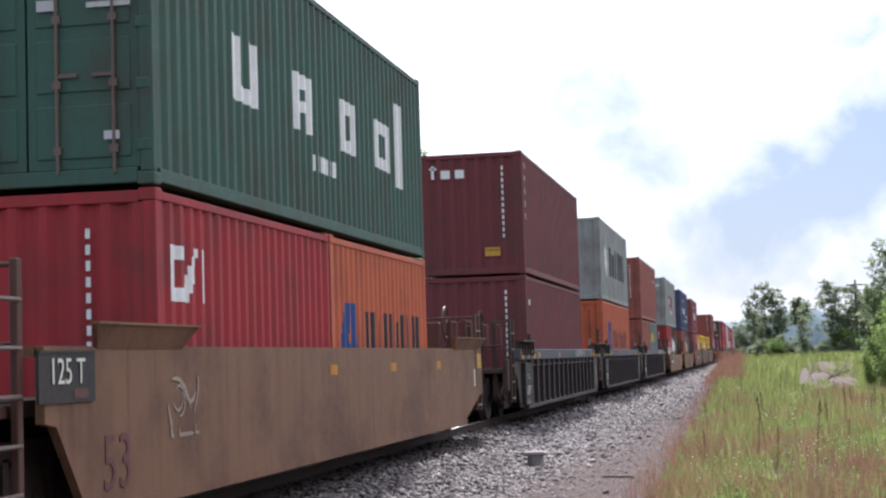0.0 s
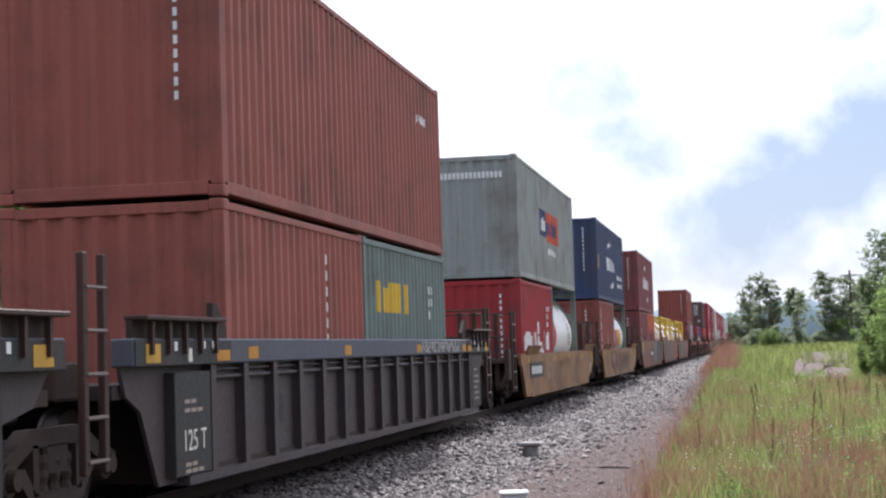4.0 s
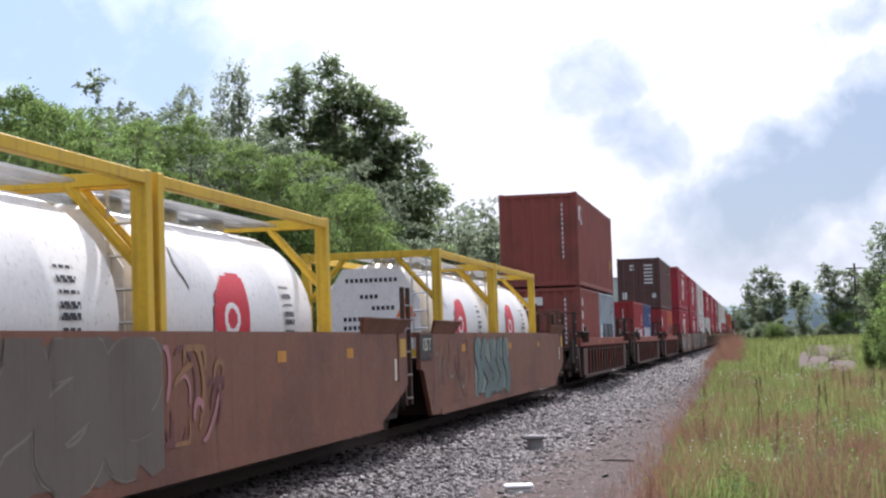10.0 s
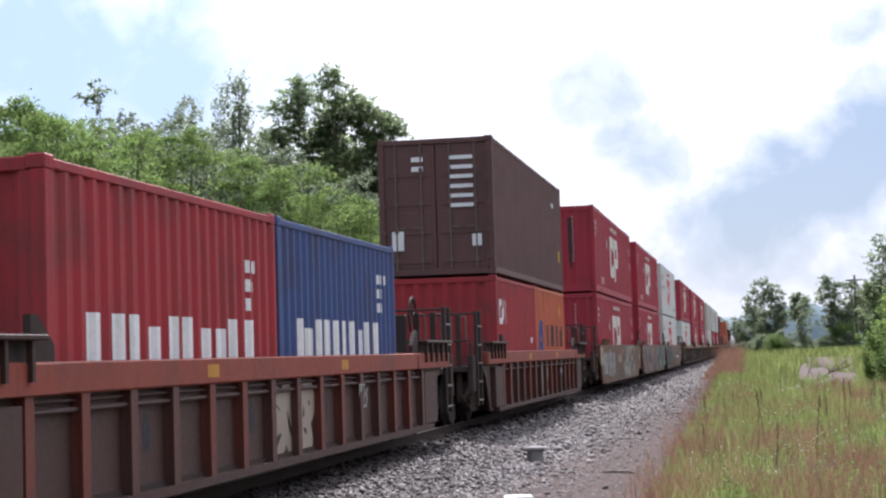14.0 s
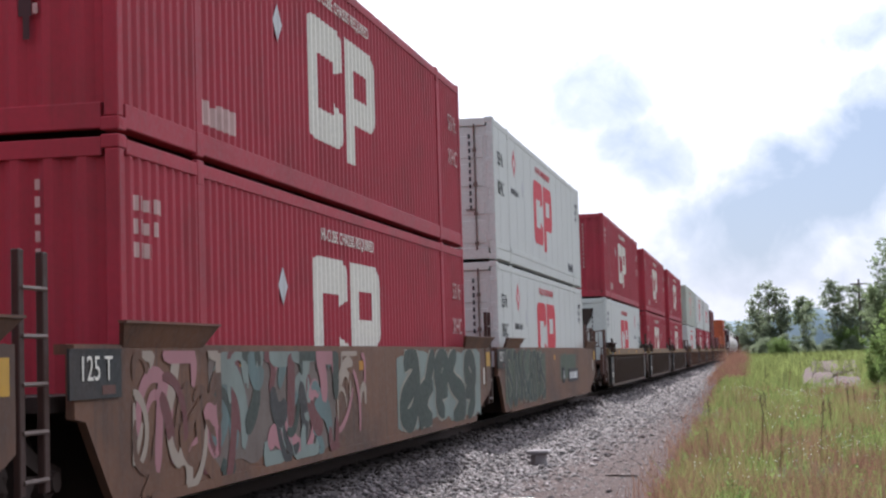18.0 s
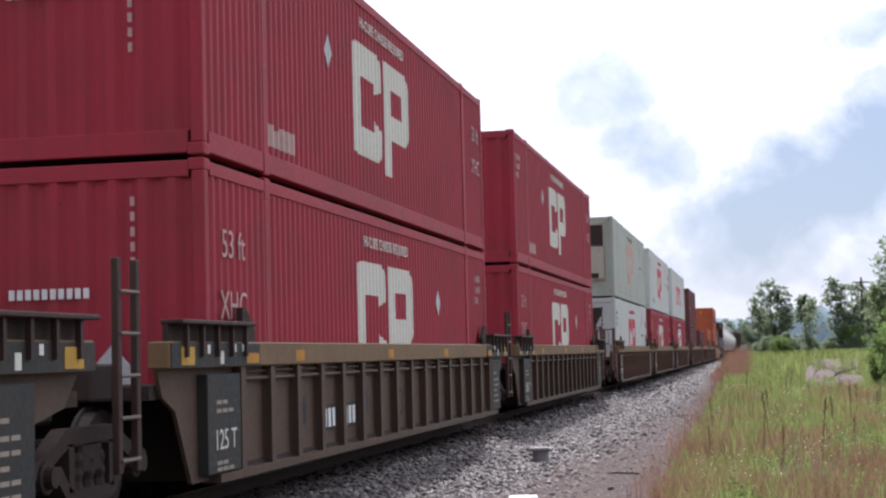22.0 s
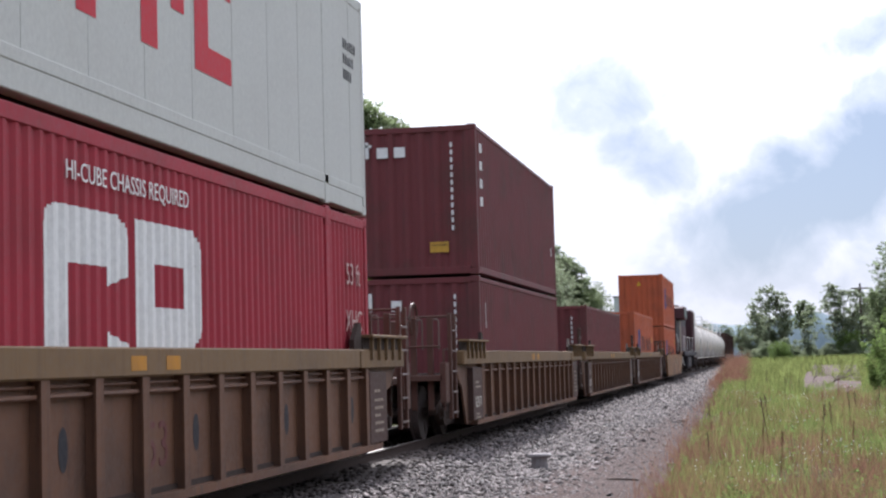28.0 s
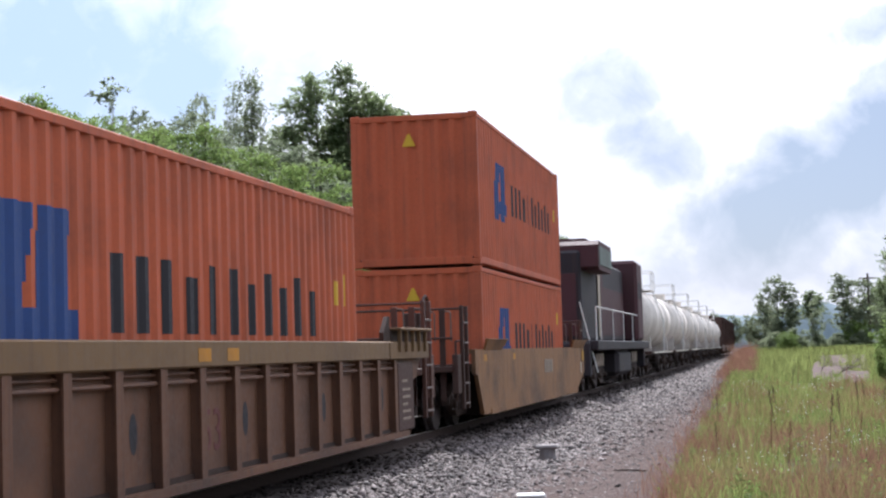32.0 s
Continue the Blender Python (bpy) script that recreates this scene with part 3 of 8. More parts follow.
def caution(c, x=0.29, z=0.44, w=0.36, h=0.2):
    end_mark("caution_sign", [(x, x + w, z, z + h)], c, SIGN_YELLOW, "small yellow caution plate")
    words("CAUTION", 0.07, MARK_BLACK, c["ob"], pose(x + w / 2, -c["l"] / 2 - 0.008, z + h * 0.68) @ END)


def ring_logo(c, y, z, material, w=1.67, h=1.52):
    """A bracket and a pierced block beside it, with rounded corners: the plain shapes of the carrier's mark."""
    t, q, r, n = 0.46, 0.36, 0.26, 42

    def cut(d):
        return 0.0 if d >= r else r - math.sqrt(max(0.0, r * r - (r - d) ** 2))
    bracket, block_ = [], []
    for i in range(n):
        a, b = w * i / n, w * (i + 1) / n
        m = (a + b) / 2
        drop = cut(min(m, w - m))
        if m < t:
            bracket.append((y + a, y + b, z + drop, z + h - drop))
        else:
            inner = 0.34 * h if m > w - t else q
            slope = 0.1 * (m - w + t) / t if m > w - t else 0.0
            bracket += [(y + a, y + b, z + h - inner - 0.08 + slope, z + h - drop), (y + a, y + b, z + drop, z + inner + 0.04 - slope)]
        y2, right = y + w + 0.14, cut(w - m)
        if m < t:
            block_.append((y2 + a, y2 + b, z - 0.12, z + h))
        elif m < w - t:
            block_ += [(y2 + a, y2 + b, z + h - q, z + h), (y2 + a, y2 + b, z + 0.28 * h, z + 0.28 * h + q)]
        else:
            block_.append((y2 + a, y2 + b, z + 0.28 * h + right, z + h - right))
    mark("bracket_shape", bracket, c, material)
    mark("pierced_block_shape", block_, c, material)


def diamond(c, y, z, w, h, material, name="diamond_sign", coat=0):
    """A flat placard that bridges the folds."""
    x = c["w"] / 2 - 0.004 + 0.004 * coat

    def build(bm):
        front = [bm.verts.new((x, y + dy, z + dz)) for dy, dz in ((0, -h / 2), (w / 2, 0), (0, h / 2), (-w / 2, 0))]
        back = [bm.verts.new((x - 0.003, v.co.y, v.co.z)) for v in front]
        bm.faces.new(front)
        for i in range(4):
            bm.faces.new((front[i], back[i], back[(i + 1) % 4], front[(i + 1) % 4]))
    part(name, (name, round(y, 3), z, w, h, c["kind"], c["w"], coat), build, material, c["ob"])


def star(c, y, z, radius, material, coat=0):
    """A seven-pointed star, in narrow rows."""
    def inside(p, q):
        d, a = math.hypot(p, q), math.atan2(p, q)
        s = abs(((a * 7 / 6.28319) + 0.5) % 1.0 - 0.5) * 2
        return d < radius * (1 - 0.62 * s)
    n, r = 26, []
    for i in range(n):
        q = (i + 0.5) / n * 2 - 1
        run = [k for k in range(n) if inside(((k + 0.5) / n * 2 - 1) * radius, q * radius)]
        for k in run:
            r.append((y + (k / n * 2 - 1) * radius, y + ((k + 1) / n * 2 - 1) * radius, z + (i / n * 2 - 1) * radius, z + ((i + 1) / n * 2 - 1) * radius))
    mark("star_shape", r, c, material, coat=coat)


def end_diamond(c, x, z, w, h, material=None):
    """A diamond-shaped placard on the near end."""
    y = -c["l"] / 2 - 0.006

    def build(bm):
        front = [bm.verts.new((x + dx, y, z + dz)) for dx, dz in ((0, -h / 2), (w / 2, 0), (0, h / 2), (-w / 2, 0))]
        back = [bm.verts.new((v.co.x, y + 0.01, v.co.z)) for v in front]
        bm.faces.new(front)
        for i in range(4):
            bm.faces.new((front[i], back[i], back[(i + 1) % 4], front[(i + 1) % 4]))
    part("diamond_sign", ("end_diamond", x, z, w, h, y), build, material or SILVER, c["ob"], "pale diamond placard")


def domestic_marks(c, material, flip=False, small=None):
    small = small or paint("faded_cream", (0.5, 0.33, 0.3), 0.3, 0.3)
    s = -1 if flip else 1
    ring_logo(c, -2.1, 0.72, material)
    diamond(c, s * (3.9 if c["kind"] == "smooth" else -3.35), 1.82, 0.36, 0.42, SILVER)
    words("HI-CUBE CHASSIS REQUIRED", 0.215, material, c["ob"], pose(c["w"] / 2 + 0.008, -0.35, 2.5) @ SIDE)
    words("53 ft", 0.40, small, c["ob"], pose(c["w"] / 2 + 0.008, s * 7.25, 2.1) @ SIDE)
    words("XHC", 0.40, small, c["ob"], pose(c["w"] / 2 + 0.008, s * 7.25, 1.5) @ SIDE)
    number_side(c, -7.7 if not flip else 6.9, 2.3, small)
    block_word(c, -6.1 if not flip else 4.8, 0.34, 6, 0.24, 0.16, 0.05, small, 3)
    if c["kind"] == "smooth":
        diamond(c, s * 5.2, 2.25, 0.5, 0.62, MARK_RED, "red_diamond_shape")
        diamond(c, s * 5.2, 2.25, 0.2, 0.26, MARK_WHITE, "pale_centre_shape", 1)
        mark("number_marking", bars_along(s * 5.2 - 0.55, 1.55, 9, 0.09, 0.13, 0.04, 5), c, MARK_BLACK)
    number_down(c, small, x=0.78 if c["kind"] == "smooth" else 0.55)


def block_word(c, y, z, n, h, w, gap, material, seed=1, name="letter_bar", coat=0):
    """A word that stays unread: one upright bar a letter."""
    for r in bars_along(y, z, n, w, h, gap, seed):
        mark(name, [r], c, material, coat=coat)


def fit_word(c, y0, y1, z0, z1, n, material, seed=1, coat=0, fill=0.72):
    pitch = (y1 - y0) / n
    block_word(c, y0, z0, n, z1 - z0, pitch * fill, pitch * (1 - fill), material, seed, coat=coat)


def liner_logo(c, y0, y1, z0, z1, material=None):
    """Two leaning blocks joined at the foot."""
    material = material or MARK_BLUE
    w, h = y1 - y0, z1 - z0
    r = []
    for dy in (0.0, 0.46):
        for i in range(6):
            k = y0 + w * (dy + 0.026 * i)
            r.append((k, k + 0.36 * w, z0 + i * h / 6, z0 + (i + 1) * h / 6))
    r.append((y0 + 0.1 * w, y1, z0 + 0.12 * h, z0 + 0.34 * h))
    mark("leaning_block_shape", r, c, material)


# ---- tank containers ----
def tank_container(u, base, frame_material, label, frame=True, length=6.058):
    ob = thing("tank_container", label, "tank container", "tank containers on the train")
    TRAIN.append((ob, u, TRACK_X, RAIL_TOP + base))
    L, W, H = length / 2, 1.219, 2.591
    r, cz = 1.13, 1.28

    def shell(bm):
        n = L - 0.12
        lathe(bm, (0, -n, cz), (0, n, cz), ((0, 0.35), (0.012, 0.8), (0.04, 1.02), (0.085, r), (0.3, r), (0.31, r + 0.012), (0.33, r + 0.012), (0.34, r), (0.66, r), (0.67, r + 0.012),
                                           (0.69, r + 0.012), (0.7, r), (0.915, r), (0.96, 1.02), (0.988, 0.8), (1, 0.35)), 40)
    part("tank_shell", ("tank_shell", length), shell, TANK_WHITE, ob, smooth=True)
    for sx in (-1, 1):
        for sy in (-1, 1):
            def post(bm, sx=sx, sy=sy):
                block(bm, sx * (W - 0.15), sx * W, sy * (L - 0.16), sy * L, 0, H, 0.01)
            part("corner_post", ("tank_post", sx, sy, length), post, frame_material, ob)

            part("saddle_plate", ("tank_saddle", sx, sy, length), lambda bm, sx=sx, sy=sy: block(bm, sx * 0.5, sx * (W - 0.1), sy * (L - 0.12), sy * (L - 0.03), 0.2, 0.9), frame_material, ob)

            def brace(bm, sx=sx, sy=sy):
                tube(bm, [(sx * (W - 0.12), sy * (L - 0.08), 1.75), (sx * 0.45, sy * (L - 0.08), H - 0.1)], 0.055, 6)
            part("corner_brace", ("tank_brace", sx, sy, length), brace, frame_material, ob)
        if frame:
            def rail(bm, sx=sx):
                block(bm, sx * (W - 0.1), sx * W, -L + 0.16, L - 0.16, H - 0.13, H - 0.02, 0.008)
            part("top_rail", ("tank_top_rail", sx, length), rail, frame_material, ob)

        def base_rail(bm, sx=sx):
            block(bm, sx * (W - 0.1), sx * W, -L + 0.16, L - 0.16, 0.0, 0.15, 0.008)
        part("bottom_rail", ("tank_bottom_rail", sx, length), base_rail, frame_material, ob)
    for sy in (-1, 1):
        for z0 in (H - 0.13, 0.0):
            part("end_beam", ("tank_end_beam", sy, z0, length), lambda bm, sy=sy, z0=z0: block(bm, -W + 0.15, W - 0.15, sy * (L - 0.13), sy * (L - 0.02), z0, z0 + 0.12, 0.008), frame_material, ob)

    def plate(bm):
        y = -L + 0.06
        pts = [(-0.85, 0.2), (0.85, 0.2), (0.85, 1.75), (0.5, 2.3), (-0.5, 2.3), (-0.85, 1.75)]
        a = [bm.verts.new((x, y, z)) for x, z in pts]
        b = [bm.verts.new((x, y + 0.03, z)) for x, z in pts]
        bm.faces.new(a)
        bm.faces.new(b[::-1])
        for i in range(6):
            bm.faces.new((a[i], b[i], b[(i + 1) % 6], a[(i + 1) % 6]))
    if frame:
        part("end_plate", ("tank_end_plate", length), plate, TANK_WHITE, ob)

        def rows(bm):
            y = -L + 0.054
            for z, n, x0 in ((2.06, 11, -0.45), (1.78, 4, -0.2), (1.58, 5, 0.0), (1.4, 6, -0.5), (1.25, 6, -0.5)):
                for i in range(n):
                    x = x0 + i * 0.085
                    bm.faces.new([bm.verts.new(p) for p in ((x, y, z), (x + 0.055, y, z), (x + 0.055, y, z + 0.07), (x, y, z + 0.07))])
        tagged(part("number_marking", ("tank_rows", length), rows, MARK_BLACK, ob), kind="stuff")

        def warn(bm):
            y = -L + 0.05
            bm.faces.new([bm.verts.new(p) for p in ((0.42, y, 1.45), (0.78, y, 1.45), (0.6, y, 1.8))])
        part("warning_triangle", ("tank_warn", length), warn, MARK_ORANGE, ob, "orange warning triangle")

        for x in (-0.42, -0.2, 0.02, 0.24, 0.46):
            part("walkway_board", ("walkway_board", length), lambda bm: block(bm, 0, 0.16, -L + 0.3, L - 0.3, H - 0.1, H - 0.07), ALU, ob, m=pose(x, 0, 0))
        lad = lambda bm: ([tube(bm, [(0.98, -L + 0.05, 0.2), (0.98, -L + 0.05, H - 0.1)], 0.016, 5), tube(bm, [(0.72, -L + 0.05, 0.2), (0.72, -L + 0.05, H - 0.1)], 0.016, 5)]
                          + [tube(bm, [(0.72, -L + 0.05, 0.35 + 0.3 * i), (0.98, -L + 0.05, 0.35 + 0.3 * i)], 0.014, 5) for i in range(7)])
        part("ladder", ("tank_ladder", length), lad, ALU, ob)
    for y in (-1.5, 0.1, 1.7):
        def hatch(bm):
            lathe(bm, (0, 0, cz + r - 0.06), (0, 0, cz + r + 0.14), ((0, 0.26), (0.7, 0.26), (0.71, 0.3), (1, 0.3)), 16)
        part("hatch", "tank_hatch", hatch, ALU, ob, m=pose(0, y, 0))
    return {"ob": ob, "l": length, "r": r, "cz": cz}


def tank_patch(c, name, material, inside, y0, y1, a0, a1, n=24, label=""):
    """A sign painted on the round shell: the cells of the y-angle field for which inside(s, t) holds."""
    key = (name, round(y0, 3), round(y1, 3), a0, a1)

    def build(bm):
        R = c["r"] + 0.016
        for i in range(n):
            for j in range(n):
                if not inside((i + 0.5) / n * 2 - 1, (j + 0.5) / n * 2 - 1):
                    continue
                quad = []
                for di, dj in ((0, 0), (1, 0), (1, 1), (0, 1)):
                    y, a = y0 + (y1 - y0) * (i + di) / n, radians(a0 + (a1 - a0) * (j + dj) / n)
                    quad.append(bm.verts.new((R * math.cos(a), y, c["cz"] + R * math.sin(a))))
                bm.faces.new(quad)
    ob = part(name, key, build, material, c["ob"], label)
    return tagged(ob, kind="stuff") if name == "text_marking" else ob


# ---- running gear ----
def truck(parent, y, m=None):
    """A two-axle bogie: side frames, bolster, and wheelsets that turn."""
    def bolster(bm):
        block(bm, -1.1, 1.1, -0.22, 0.22, 0.42, 0.7, 0.03)
        lathe(bm, (0, 0, 0.68), (0, 0, 0.86), ((0, 0.3), (1, 0.3)), 16)
    b = part("bogie", "bogie_bolster", bolster, IRON, parent, m=pose(0, y, 0))
    for sx in (-1, 1):
        def frame_(bm, sx=sx):
            x0, x1 = sx * 0.97, sx * 1.1
            prism(bm, [(-1.18, 0.54), (-0.78, 0.66), (-0.5, 0.8), (0.5, 0.8), (0.78, 0.66), (1.18, 0.54), (1.18, 0.42), (0.82, 0.5), (0.45, 0.66), (-0.45, 0.66), (-0.82, 0.5), (-1.18, 0.42)], x0, x1)
            prism(bm, [(-0.76, 0.5), (-0.46, 0.22), (0.46, 0.22), (0.76, 0.5), (0.6, 0.52), (0.4, 0.32), (-0.4, 0.32), (-0.6, 0.52)], x0, x1)
            for yy in (-0.4, 0.4):
                block(bm, x0, x1, yy - 0.05, yy + 0.05, 0.3, 0.68)
            for yy in (-0.22, 0.0, 0.22):
                lathe(bm, (sx * 1.03, yy, 0.32), (sx * 1.03, yy, 0.6), ((0, 0.085), (0.2, 0.07), (0.4, 0.085), (0.6, 0.07), (0.8, 0.085), (1, 0.07)), 10)
            for yy in (-0.9, 0.9):
                lathe(bm, (sx * 1.02, yy, 0.455), (sx * 1.19, yy, 0.455), ((0, 0.14), (0.6, 0.13), (0.62, 0.09), (1, 0.08)), 12)
        part("side_frame", ("side_frame", sx), frame_, IRON, b)
    for yy in (-0.9, 0.9):
        def wheels(bm):
            lathe(bm, (-0.9, 0, 0), (0.9, 0, 0), ((0, 0.08), (1, 0.08)), 10)
            for sx in (-1, 1):
                lathe(bm, (sx * 0.68, 0, 0), (sx * 0.83, 0, 0), ((0, 0.485), (0.2, 0.485), (0.25, 0.455), (0.95, 0.45), (1, 0.38), (1, 0.2), (1.02, 0.12), (1.1, 0.11)), 28)
                block(bm, sx * 0.83, sx * 0.845, -0.03, 0.03, 0.15, 0.36)
        w = part("wheelset", "wheelset", wheels, WHEEL, b, smooth=False)
        w.matrix_parent_inverse = pose(0, yy, 0.455)
        WHEELS.append(w)
    return b


def ladder(parent, m, z0, z1, n, w, material):
    """Two stiles and their rungs; the first stile carries the rest."""
    stile = lambda bm: block(bm, -0.03, 0.03, -0.045, 0.045, z0, z1, 0.008)
    one = part("ladder", ("stile", z0, z1), stile, material, parent, m=m @ pose(0, -w / 2, 0))
    part("stile", ("stile", z0, z1), stile, material, one, m=pose(0, w, 0))
    for i in range(n):
        part("rung", ("rung", w), lambda bm: tube(bm, [(0.03, 0, 0), (0.03, w, 0)], 0.018, 6), RUNG, one, m=pose(0, 0, z0 + 0.1 + i * 0.34))


def ribbon(bm, pts, w, x, low, high):
    """A painted stroke that swells in the middle, cut off at the plate's edges."""
    row, n = [], len(pts)
    for i, (y, z) in enumerate(pts):
        q, p = pts[min(i + 1, n - 1)], pts[max(i - 1, 0)]
        ty, tz = q[0] - p[0], q[1] - p[1]
        d = math.hypot(ty, tz) or 1
        k = min(i, n - 1 - i)
        ww = w * (0.45, 0.8, 0.95, 1.0)[min(k, 3)]
        row.append([bm.verts.new((x + 0.00014 * i, y + s * tz / d * ww, min(high, max(low, z - s * ty / d * ww)))) for s in (-1, 1)])
    for (a, b), (c, e) in zip(row, row[1:]):
        bm.faces.new((a, b, e, c))


def stroke_line(kind, a, n=17):
    """One stroke in a unit box: waved, hooked, slanting or bowed."""
    out = []
    for i in range(n):
        s = i / (n - 1)
        if kind == "wave":
            out.append((0.5 + 0.36 * math.sin(6.28 * s + 0.4 * math.sin(a)), s))
        elif kind == "hook":
            t = 0.7 + 4.7 * s
            out.append((0.5 + 0.42 * math.cos(t), 0.5 + 0.48 * math.sin(t)))
        elif kind == "slant":
            out.append((0.15 + 0.7 * s, 1 - s + 0.08 * math.sin(6 * s)))
        else:
            out.append((0.2 + 0.66 * max(0.0, math.sin(3.1416 * s)) ** 0.7, 0.35 + 0.62 * s if a > 3 else 0.02 + 0.5 * s))
    return out


def graffiti(parent, x, y0, z0, length, height, fill, line, seed, n=5, thick=0.13, rim=0.045):
    """Spray-painted figures without meaning: each of one to three fat strokes over a wider rim."""
    rnd = random.Random(seed)
    sets = (("wave", "bow"), ("hook", "slant"), ("wave", "slant"), ("hook", "low", "slant"), ("bow", "wave"), ("hook", "wave"), ("slant", "low"))
    count = 0
    for k in range(n):
        wide, a = length / n * rnd.uniform(0.95, 1.35) * rnd.choice((1, -1)), rnd.uniform(0, 6.3)
        lean, drop = rnd.uniform(-0.3, 0.3), rnd.uniform(0.0, 0.14)
        for kind in rnd.choice(sets):
            pts = [(y0 + (k + 0.5) * length / n + (p - 0.5) * wide + lean * (q - 0.5) * height, z0 + height * (drop + (0.97 - drop) * q)) for p, q in stroke_line(kind, a)]
            for name, w, dx, material in (("graffiti_outline", thick + rim, 0.002, line), ("graffiti_stroke", thick, 0.007, fill)):
                part(name, (name, seed, k, kind, length, height, w), lambda bm, w=w, dx=dx, pts=pts, c=count: ribbon(bm, pts, w, x + dx + 0.00017 * (c % 18), z0 - 0.03, z0 + height * 1.03), material, parent, "spray-painted stroke")
            count += 1


def scribble(parent, x, y0, z0, length, height, colours, seed, n=30, w0=0.03, w1=0.1):
    """Loose sprayed strokes over one another in several colours."""
    rnd = random.Random(seed)
    for k in range(n):
        y, z = y0 + length * (k + rnd.random()) / n, z0 + height * rnd.uniform(0.1, 0.9)
        turn, bend, step = rnd.choice((1.3, 1.6, -1.5, -1.8, 0.6)) + rnd.uniform(-0.4, 0.4), rnd.uniform(-0.34, 0.34), height * rnd.uniform(0.04, 0.1)
        pts = []
        for i in range(13):
            pts.append((min(y0 + length, max(y0, y)), min(z0 + height, max(z0, z))))
            y, z = y + math.cos(turn) * step, z + math.sin(turn) * step
            turn += bend
        w, shade = rnd.uniform(w0, w1), rnd.choice(colours)
        part("graffiti_stroke", ("scribble", seed, k, length, height), lambda bm: ribbon(bm, pts, w, x + 0.003 + 0.0002 * k, z0 - 0.02, z0 + height * 1.02), shade, parent, "spray-painted stroke")


def paint_field(parent, x, y0, z0, length, height, material, seed):
    """A sprayed ground with an uneven edge."""
    rnd = random.Random(seed)

    def build(bm):
        n = 22
        lo = [bm.verts.new((x + 0.0015, y0 + length * i / n, z0 + 0.12 * height * rnd.random())) for i in range(n + 1)]
        hi = [bm.verts.new((x + 0.0015, y0 + length * i / n + 0.05 * rnd.random(), z0 + height * (1 - 0.14 * rnd.random()))) for i in range(n + 1)]
        for i in range(n):
            bm.faces.new((lo[i], lo[i + 1], hi[i + 1], hi[i]))
    part("graffiti_ground", ("graffiti_ground", seed, length, height), build, material, parent, "sprayed ground colour of the graffiti")


